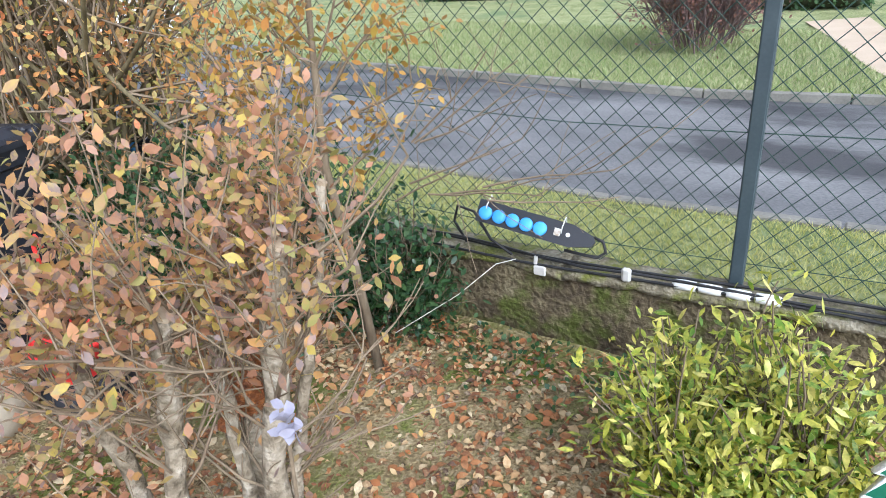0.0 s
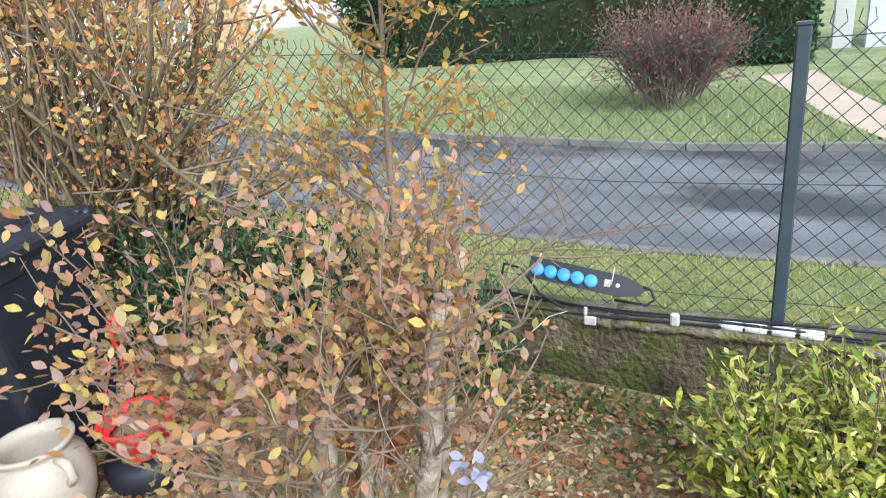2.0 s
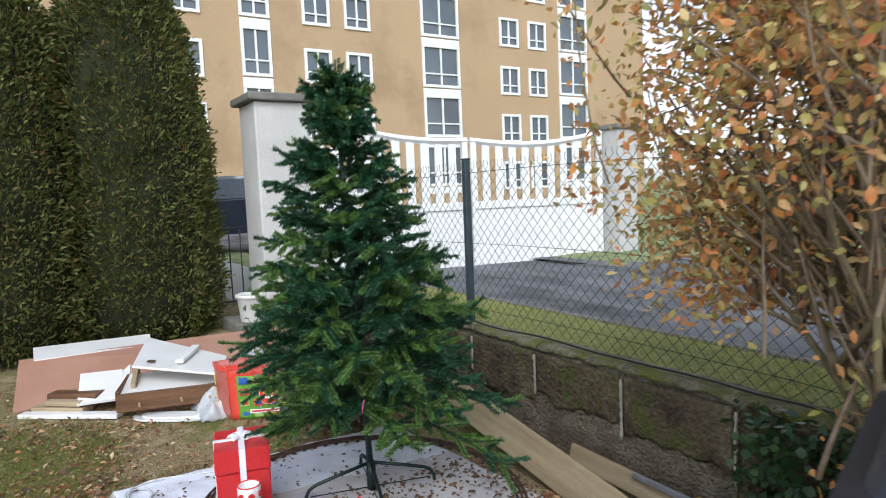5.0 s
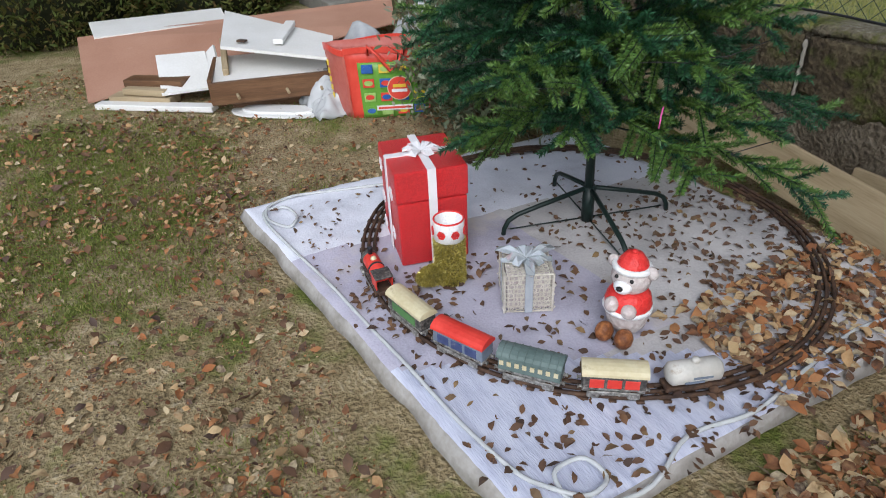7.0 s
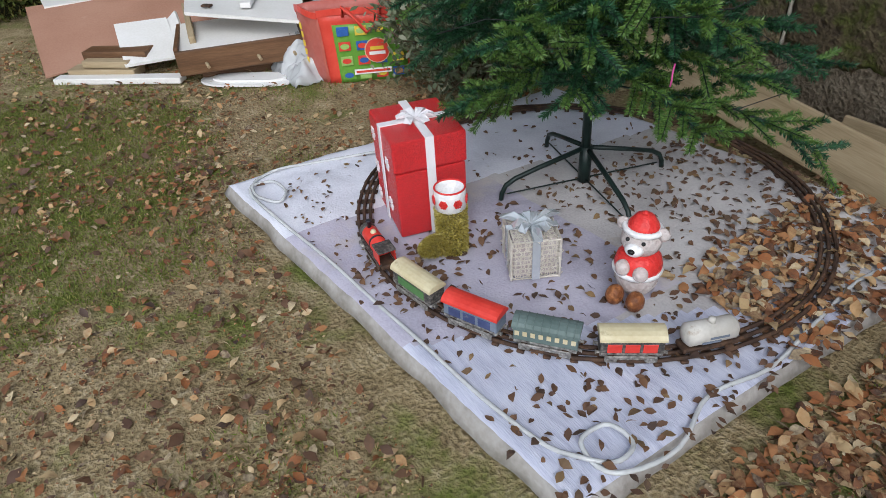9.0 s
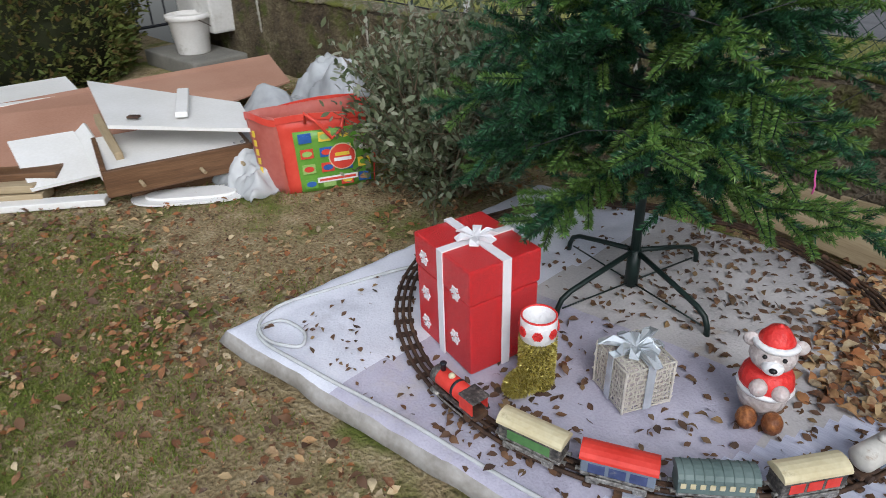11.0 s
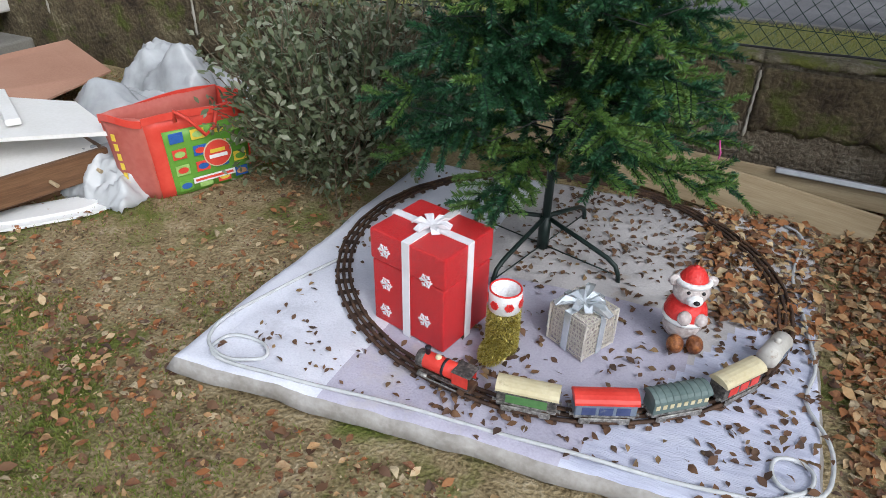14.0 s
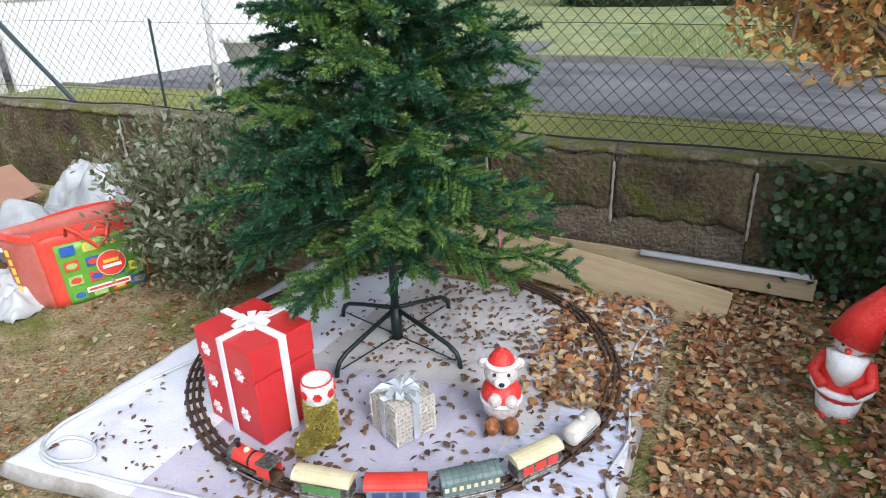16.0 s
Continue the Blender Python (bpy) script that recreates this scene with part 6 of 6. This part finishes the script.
# ---- the bucket and its step ----
tagged(mesh("concrete_step", *box(-10.2, 2.68, .07, .9, .5, .14, .015, 2), M_KERB), "low mossy concrete step beside the thuja", "step")
bk = thing("paint_bucket", (-10.15, 2.66, .14), "dirty white plastic bucket on a concrete step", "bucket")
mesh("pail", *lathe([(.13, 0), (.135, .01), (.165, .28), (.17, .285)], 26), M_BUCKET, bk, True)
mesh("rim", *lathe([(.165, .27), (.182, .275), (.182, .315), (.165, .32), (.158, .3)], 26), M_BUCKET, bk, True)
mesh("bail", *tube([(.18 * math.cos(a), .18 * math.sin(a) * .98, .28 - .1 * math.sin(a)) for a in np.linspace(0, 3.14, 14)], .004, 6), M_RUST, bk, True)


# ---- the gate and what stands behind it ----
P = thing("gate_pillar", (-10.3, 3.12, .3), "grey rendered gate pillar with a flat concrete cap", "pillar")
mesh("shaft", *box(0, 0, 1.16, .6, .66, 2.36, .02, 2), M_PILLAR, P)
mesh("cap", *box(0, 0, 2.39, .76, .82, .09, .02, 2), M_KERB, P)
P2 = thing("gate_pillar", (-9.05, 7.6, .4), "grey rendered gate pillar at the lawn side", "pillar")
mesh("shaft", *box(0, 0, .95, .4, .4, 1.9, .02, 2), M_PILLAR, P2)
mesh("cap", *box(0, 0, 1.93, .5, .5, .07, .015), M_KERB, P2)


def gate_leaf(a, b, za, zb, label):
    a, b = Vector(a), Vector(b)
    d = b - a
    L = d.length
    e = thing("gate_leaf", (a.x, a.y, a.z), label, "gate", "double gate", math.degrees(math.atan2(d.y, d.x)))
    hz = 1.78

    def top(x):
        t = x / L
        return za + (zb - za) * t - .1 * math.sin(math.pi * t)
    mesh("bottom_rail", *box(L / 2, 0, .07, L, .05, .09, .006), M_WHITE, e)
    mesh("middle_rail", *box(L / 2, 0, .92, L, .05, .1, .006), M_WHITE, e)
    for x in (.04, L - .04):
        mesh("stile", *box(x, 0, top(x) / 2, .08, .06, top(x), .006), M_WHITE, e)
    mesh("lower_panel", *box(L / 2, .012, .49, L - .16, .018, .78), M_WHITE, e)
    n = 9
    tr = [(L * i / n, 0, top(L * i / n)) for i in range(n + 1)]
    mesh("top_rail", *tube(tr, .045, 4), M_WHITE, e)
    k = int(L / .2)
    for i in range(k):
        x = .12 + (L - .24) * (i + .5) / k
        mesh("slat", *box(x, 0, (.96 + top(x)) / 2, .105, .022, top(x) - .96, .003), M_WHITE, e)
    for i in range(2):
        mesh("brace", *box(L * (i + 1) / 3, -.01, .5, .05, .03, .82, .004), M_WHITE, e)
    return e


gate_leaf((-9.98, 3.5, .42), (-9.62, 5.42, .42), 2.05, 1.76, "white metal gate leaf with slats, closed")
gate_leaf((-9.61, 5.46, .42), (-9.12, 7.36, .42), 1.76, 1.84, "white metal gate leaf with slats, closed")
sheet("driveway", [-40, -30, -20, -14, -12, -10.5, -9.2], [3.3, 4.5, 6, 7.5, 12], lambda x, y: .55, M_ROAD, "asphalt forecourt behind the white gate", "driveway")

sheet("driveway", [-9.5, -8.5, -7.4, -6.4], [6.28, 6.6, 7.1, 7.6], lambda x, y: .585, M_ROAD, "asphalt apron in front of the white gate", "driveway")

car = thing("parked_car", (-15.2, 3.7, .56), "dark blue parked car behind the gate pillar", "car", turn=70)
sec = [(-2.0, .35), (-2.0, .75), (-1.6, .88), (-1.1, .95), (-.6, 1.4), (.7, 1.42), (1.4, 1.0), (2.0, .9), (2.05, .4)]
v = [(x, y * (0.86 if z > 1.2 else 1), z) for y in (-.82, .82) for x, z in sec]
k = len(sec)
mesh("body", v, [tuple(range(k))[::-1], tuple(range(k, 2 * k))] + [(i, (i + 1) % k, k + (i + 1) % k, k + i) for i in range(k)], M_CARPAINT, car)
for y in (-.79, .79):
    mesh("side_window", *moved(slab([(-.95, 1.0), (-.55, 1.34), (.62, 1.36), (1.15, 1.02)], -.04, .04), Matrix.Translation((0, y, 0)) @ Matrix.Rotation(radians(90), 4, 'X')), M_DARKGLASS, car)
    for x in (-1.3, 1.3):
        w = mesh("wheel", *moved(lathe([(0, -.1), (.3, -.1), (.32, -.08), (.32, .08), (.3, .1), (0, .1)], 22), Matrix.Translation((x, y, .32)) @ Matrix.Rotation(radians(90), 4, 'X')), M_BLACKPL, car, True)
        mesh("rim", *moved(lathe([(0, -.11), (.19, -.11), (.2, -.09), (.2, .09), (.19, .11), (0, .11)], 18), Matrix.Translation((x, y, .32)) @ Matrix.Rotation(radians(90), 4, 'X')), M_ALU, w, True)
rail = thing("iron_railing", (-10.75, 2.72, .25), "black iron railing beside the gate pillar", "railing", turn=95)
for z in (.05, .95):
    mesh("rail_bar", *tube([(-.3, 0, z), (.35, 0, z)], .014, 6), M_BLACKPL, rail)
for i in range(5):
    mesh("baluster", *tube([(-.26 + .14 * i, 0, .05), (-.26 + .14 * i, 0, .95)], .008, 6), M_BLACKPL, rail)


def window_unit(parent, m, w, h, panes=2, sash=.3, sill=True):
    """A framed window set in a wall that faces +x before m."""
    e = mesh("window", *joined(box(.03, 0, h / 2 + .06, .1, w + .28, .14), box(.03, 0, -h / 2 - .06, .1, w + .28, .14), box(.03, w / 2 + .07, 0, .1, .14, h), box(.03, -w / 2 - .07, 0, .1, .14, h)), M_WHITE, parent)
    e.matrix_basis = m
    mesh("pane", *box(-.06, 0, 0, .02, w, h), M_DARKGLASS, e)
    for i in range(panes - 1):
        mesh("mullion", *box(.0, -w / 2 + w * (i + 1) / panes, 0, .09, .09, h), M_WHITE, e)
    mesh("transom", *box(.0, 0, -h / 2 + h * sash, .085, w, .07), M_WHITE, e)
    return e


apt = thing("apartment_building", (-32, 0, 0), "ochre rendered apartment block with white framed windows", "building")
wall_openings = []
for yc, w in ((9.85, 1.1), (19.8, 2.1), (29.5, 2.1), (0.2, 2.1)):
    for s in range(-1, 5):
        wall_openings.append((yc, 5.55 + 2.62 * s, w, 1.95, 2))
for yc in (12.8, 14.95, 24.5, 26.6, 4.6, 6.8):
    for s in range(-1, 5):
        wall_openings.append((yc, 5.0 + 2.7 * s, 1.12, 1.35, 2))
ys = sorted({-10.0, 36.0} | {y for o5 in wall_openings for y in (o5[0] - o5[2] / 2, o5[0] + o5[2] / 2)})
cols5 = []
vs, fs = [], []


def panel(y0, y1, z0, z1):
    v, f = box(-.15, (y0 + y1) / 2, (z0 + z1) / 2, .3, y1 - y0, z1 - z0)
    q = len(vs)
    vs.extend(v)
    fs.extend([tuple(i + q for i in g) for g in f])


prev = -10.0
centres = sorted({o5[0] for o5 in wall_openings})
for yc in centres:
    col = sorted([o5 for o5 in wall_openings if o5[0] == yc], key=lambda o5: o5[1])
    w = col[0][2]
    panel(prev, yc - w / 2, -1, 19.2)
    z = -1.0
    for o5 in col:
        panel(yc - w / 2, yc + w / 2, z, o5[1] - o5[3] / 2)
        z = o5[1] + o5[3] / 2
    panel(yc - w / 2, yc + w / 2, z, 19.2)
    prev = yc + w / 2
panel(prev, 36, -1, 19.2)
mesh("wall", vs, fs, M_RENDER, apt)
mesh("core", *box(-5, 13, 9, 9, 45.9, 20), M_RENDER, apt)
mesh("roof", *box(-4.6, 13, 19.4, 10, 46.6, .4), M_KERB, apt)
for yc, zc, w, h, n in wall_openings:
    window_unit(apt, Matrix.Translation((0, yc, zc)), w, h, n)
    if w > 1.5 or yc == 9.85:
        mesh("spandrel", *box(.02, yc, zc - h / 2 - .37, .08, w + .28, .34), M_WHITE, apt)

# far houses and greenery beyond the lawn
house = thing("house", (2.9, 13.2, .45), "pale rendered house with an open porch and low eaves", "house")
mesh("wall", *joined(box(-1.72, .1, 1.4, .55, .25, 3.2), box(-1.2, .1, .45, .5, .25, 1.3), box(-1.2, .1, 2.55, .5, .25, .9), box(.9, .1, 1.4, 3.7, .25, 3.2)), M_HOUSE, house)
mesh("window", *box(-1.2, .16, 1.6, .5, .05, 1.0), M_DARKGLASS, house)
mesh("sill", *box(-1.2, -.06, 1.08, .6, .14, .07, .01), M_KERB, house)
mesh("column", *box(-2.32, .2, .85, .28, .3, 1.75, .01), M_PILLAR, house)
mesh("porch_beam", *box(-2.1, .2, 1.78, .75, .3, .16, .01), M_HOUSE, house)
mesh("roof", *moved(box(.3, .4, 0, 6.0, 2.2, .14, .02), Matrix.Translation((-.3, 0, 2.95)) @ Matrix.Rotation(radians(-34), 4, 'Y')), M_ROOF, house)
blk = thing("apartment_building", (3.5, 46, 0), "peach and white apartment block across the lawn", "building")
mesh("wall", *box(2.2, 2, 6, 5.0, 4, 16), M_PEACH, blk)
mesh("stair_tower", *box(-1.6, 1.6, 6, 2.6, 4, 16), M_WHITE, blk)
mesh("wing", *box(-6, 3, 4, 6, 4, 9.5), M_HOUSE, blk)
for s in range(6):
    window_unit(blk, Matrix.Translation((-1.5, -.42, -1 + 2.7 * s)) @ Matrix.Rotation(radians(-90), 4, 'Z'), 1.3, 1.1)
    window_unit(blk, Matrix.Translation((1.2, .02, .2 + 2.7 * s)) @ Matrix.Rotation(radians(-90), 4, 'Z'), .7, 1.0)
pl_, pr_ = [(-.55, 10.3), (-.2, 8.8), (.1, 7.3), (.45, 6.4)], [(.12, 10.8), (.35, 9.0), (.6, 7.6), (1.2, 6.4)]
tagged(mesh("path", [(x, y, lawn_z(x, y) + .015) for q in zip(pl_, pr_) for x, y in q], [(2 * i, 2 * i + 1, 2 * i + 3, 2 * i + 2) for i in range(3)], M_SAND), "pale sandy footpath crossing the lawn", "path", "", "structure")


def leaf_block(name, at, size, n, material, label, leafsize, body, category, turn=0, round_=False, wide=.9):
    e = thing(name, at, label, category, turn=turn)
    # the body is an added core; its dark colour paints inner shade
    if round_:
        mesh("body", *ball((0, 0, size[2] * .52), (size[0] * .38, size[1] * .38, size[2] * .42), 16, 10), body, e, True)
        d = unit(rng.normal(size=(n, 3)))
        r = rng.uniform(.55, 1.0, n) ** .5
        p = d * r[:, None] * np.array([size[0] / 2, size[1] / 2, size[2] / 2]) + np.array([0, 0, size[2] * .5])
        w = d + rng.normal(size=(n, 3)) * .6
    else:
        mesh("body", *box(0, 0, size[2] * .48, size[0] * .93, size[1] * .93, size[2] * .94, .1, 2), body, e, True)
        p = rng.uniform(-.5, .5, (n, 3)) * np.array(size)
        ax = rng.integers(0, 3, n)
        s = np.where(rng.random(n) < .5, -.5, .5)
        for q in range(3):
            p[:, q] = np.where(ax == q, (s if q < 2 else .5) * size[q], p[:, q])
        p += rng.normal(size=(n, 3)) * .03
        p[:, 2] += size[2] / 2
        w = rng.normal(size=(n, 3)) + np.array([0, 0, .4])
    leaves("foliage", p, w, leafsize * rng.uniform(.7, 1.3, n), material, e, wide, .3, "stuff", spread=1.5)
    return e


leaf_block("clipped_hedge", (-.55, 12.1, .45), (1.3, .9, 1.35), 5000, M_HEDGE, "clipped dark green hedge block on the lawn", .07, M_THUJABODY, "hedge")
leaf_block("clipped_hedge", (-4.5, 13.5, .45), (6.4, 1.0, 1.25), 9000, M_HEDGE, "long clipped dark hedge behind the lawn", .08, M_THUJABODY, "hedge")
rb2 = thing("bare_round_bush", (-1.38, 8.05, .5), "leafless rounded twiggy bush on the lawn", "bush")
rows, tips = [], []
for k in range(120):
    yaw = rng.uniform(0, 6.28)
    grow((math.cos(yaw) * rng.uniform(.1, .4), math.sin(yaw) * rng.uniform(.1, .4), rng.uniform(0, .25)), (math.cos(yaw) * .5, math.sin(yaw) * .5, rng.uniform(.6, 1.6)), rng.uniform(.45, .62), .008, 1, rows, tips, 7, .12, .12, .6)
M_PURPLETWIG = mat("purple_twig", [(.1, .07, .07), (.2, .14, .13)], 20, .9, .2, 60)
limbs("twig_mass", rows, M_PURPLETWIG, rb2)
at, way, sz = tip_leaves(tips, 2, .04, .05)
leaves("foliage", at, way, sz, leafy("russet_leaf", [(.16, .08, .07), (.24, .12, .1), (.3, .16, .11)]), rb2, .8, .3, "stuff")
for x, y, w, h in ((-7.4, 16, 3.4, 4.1), (-9.9, 17, 3.2, 3.4), (-5.3, 16.8, 2.6, 3.0)):
    leaf_block("evergreen_tree", (x, y, .4), (w, w * .8, h), 5000, M_HEDGE, "dense rounded dark evergreen tree beyond the lawn", .12, M_THUJABODY, "tree", round_=True)
pl = thing("hanging_planter", (-7.28, 3.3, .9), "white plastic planter hung on the fence netting", "planter")
mesh("pot", *lathe([(.1, 0), (.12, .02), (.155, .15), (.175, .155), (.175, .18), (.15, .18), (.12, .04)], 24), M_BUCKET, pl, True)
mesh("soil", *lathe([(.14, .13), (.06, .14), (.01, .142)], 20), M_SOIL, pl, True)
mesh("hook", *tube([(0, -.17, .17), (0, -.2, .2), (0, -.205, .16)], .005, 6), M_GALV, pl, True)


# ---- loose leaves and grass ----


def litter(name, n, x0, x1, y0, y1, z, size, material, label, avoid=True, flat=.25):
    x, y = rng.uniform(x0, x1, n), rng.uniform(y0, y1, n)
    clump = np.array([noise.noise((a * 1.6, b * 1.6, 4.0)) for a, b in zip(x, y)])
    keep = clump > rng.uniform(-.85, .25, n)
    if avoid:
        keep &= ~((x > -6.42) & (x < -4.5) & (y > .78) & (y < 2.6))
    x, y = x[keep], y[keep]
    m = len(x)
    zz = ground_z(x, y) + rng.uniform(.004, .02, m) if z is None else z + rng.uniform(.003, .012, m)
    at = np.stack([x, y, zz], 1)
    way = np.stack([rng.normal(size=m), rng.normal(size=m), rng.normal(size=m) * flat], 1)
    return tagged(leaves(name, at, way, size * rng.uniform(.6, 1.3, m), material, None, .8, .7, "stuff", spread=.35), label, "leaves")


litter("fallen_leaves", 22000, -4.5, -2.6, .3, 2.95, None, .042, M_DEAD, "thick litter of brown fallen leaves")
litter("fallen_leaves", 17000, -2.6, .6, .4, 2.95, None, .036, M_DEAD, "scattered brown and buff fallen leaves on soil")
litter("fallen_leaves", 4200, -6.9, -3.9, -1.4, .8, None, .034, M_DEAD, "buff fallen leaves scattered on mossy soil")
litter("fallen_leaves", 7000, -9.5, -6.4, -1.5, 2.8, None, .036, M_DEAD, "a few fallen leaves on thin grass")
litter("leaf_crumbs", 30000, -9.0, -2.0, -1.4, 2.9, None, .014, M_DARKLEAF, "small broken bits of dry leaves on soil")
litter("soil_crumbs", 26000, -7.5, -3.9, -1.4, 1.6, None, .009, M_DEAD, "fine buff and brown crumbs strewn over the soil")
litter("fallen_leaves", 1800, -8.2, -4.4, -1.2, .9, None, .042, M_DARKLEAF, "dark curled fallen leaves on mossy soil", True, .5)
litter("leaf_crumbs", 6000, -2.4, .6, .6, 2.95, None, .017, M_DEAD, "small broken bits of dry leaves on soil")
litter("fallen_leaves", 1500, -5.6, -4.55, .95, 2.55, .076, .03, M_DARKLEAF, "small dark dry leaves on the white cloth", False)
litter("fallen_leaves", 420, -6.3, -5.4, .9, 2.4, .076, .024, M_DARKLEAF, "a few small dark leaves on the white cloth", False)
litter("fallen_leaves", 900, -5.0, -4.56, 1.7, 2.56, .078, .045, M_DEAD, "brown leaves gathered at the cloth corner", False)


def turf(name, n, x0, x1, y0, y1, height, label, zf, patch=True, width=.0016, oval=False, material=M_GRASS):
    x, y = rng.uniform(x0, x1, n), rng.uniform(y0, y1, n)
    if oval:
        u, w = (x - x0) / (x1 - x0) * 2 - 1, (y - y0) / (y1 - y0) * 2 - 1
        rag = np.array([noise.noise((a * 3, b * 3, 7.0)) + .7 * noise.noise((a * 9, b * 9, 3.0)) for a, b in zip(x, y)])
        k = u * u + w * w + 1.1 * rag < rng.uniform(.2, 1.1, n)
        x, y = x[k], y[k]
    if patch:
        c = np.array([noise.noise((a * 1.4, b * 1.4, 1.0)) + .5 * noise.noise((a * 4, b * 4, 2.0)) for a, b in zip(x, y)])
        keep = c > rng.uniform(-.1, .5, n)
        keep &= ~((x > -6.42) & (x < -4.5) & (y > .78) & (y < 2.6))
        x, y = x[keep], y[keep]
    if name == "lawn_grass":
        off = (x < np.interp(y, [6.4, 7.3, 8.8, 10.3], [.42, .07, -.23, -.58])) | (x > np.interp(y, [6.4, 7.6, 9, 10.8], [1.23, .63, .38, .15]))
        x, y = x[off], y[off]
    m = len(x)
    at = np.stack([x, y, np.array([float(zf(a, b)) for a, b in zip(x, y)])], 1)
    way = np.stack([rng.normal(size=m) * .6, rng.normal(size=m) * .6, np.ones(m)], 1)
    return tagged(blades(name, at, way, height * rng.uniform(.5, 1.4, m), width, material, None, "stuff"), label, "grass")


turf("grass", 110000, -9.2, -4.3, -1.6, 2.9, .022, "short thin grass tufts on the garden soil", ground_z, True, .0019)
turf("grass", 90000, -8.3, -5.9, -.7, 1.0, .017, "small green grass patch on the garden soil", ground_z, False, .0022, True)
turf("grass", 9000, -2.6, .4, 1.0, 2.95, .02, "sparse small weeds and grass on soil", ground_z)
turf("grass", 60000, -9.2, 2.2, 3.17, 3.85, .03, "short mossy grass on the verge", lambda a, b: verge_z(a, b), False, .002, False, M_VERGE)
turf("lawn_grass", 90000, -5.5, 2.4, 6.4, 9.5, .05, "rough mown grass on the far lawn", lawn_z, False, .0045, False, M_LAWNBLADE)
wx = rng.uniform(-2.0, -.4, 420)
wy = 2.95 - np.abs(rng.normal(size=420)) * .18
tagged(leaves("weeds", np.stack([wx, wy, ground_z(wx, wy) + rng.uniform(.01, .06, 420)], 1), rng.normal(size=(420, 3)) + [0, 0, .5], .025, M_HOLLY, None, 1.1, .2, "stuff"), "small green weeds at the wall foot", "weeds")

fa = np.array([(-.81, 1.51, .93)] * 9 + [(-.86, 1.55, .9)] * 8) + rng.normal(size=(17, 3)) * .012
tagged(leaves("fabric_flower", fa, rng.normal(size=(17, 3)) + [0, -.4, .3], .03, mat("grey_lilac_fabric", [(.22, .21, .27), (.38, .37, .44)], 20, .8, .1), None, .9, .3), "grey lilac fabric flower caught in the shrub", "fabric flower")
mesh("stem", *tube([(-.84, 1.53, .9), (-.9, 1.56, .6), (-.98, 1.6, .3), (-1.0, 1.6, .12)], .004, 6), M_TWIG, bpy.data.objects["fabric_flower"])
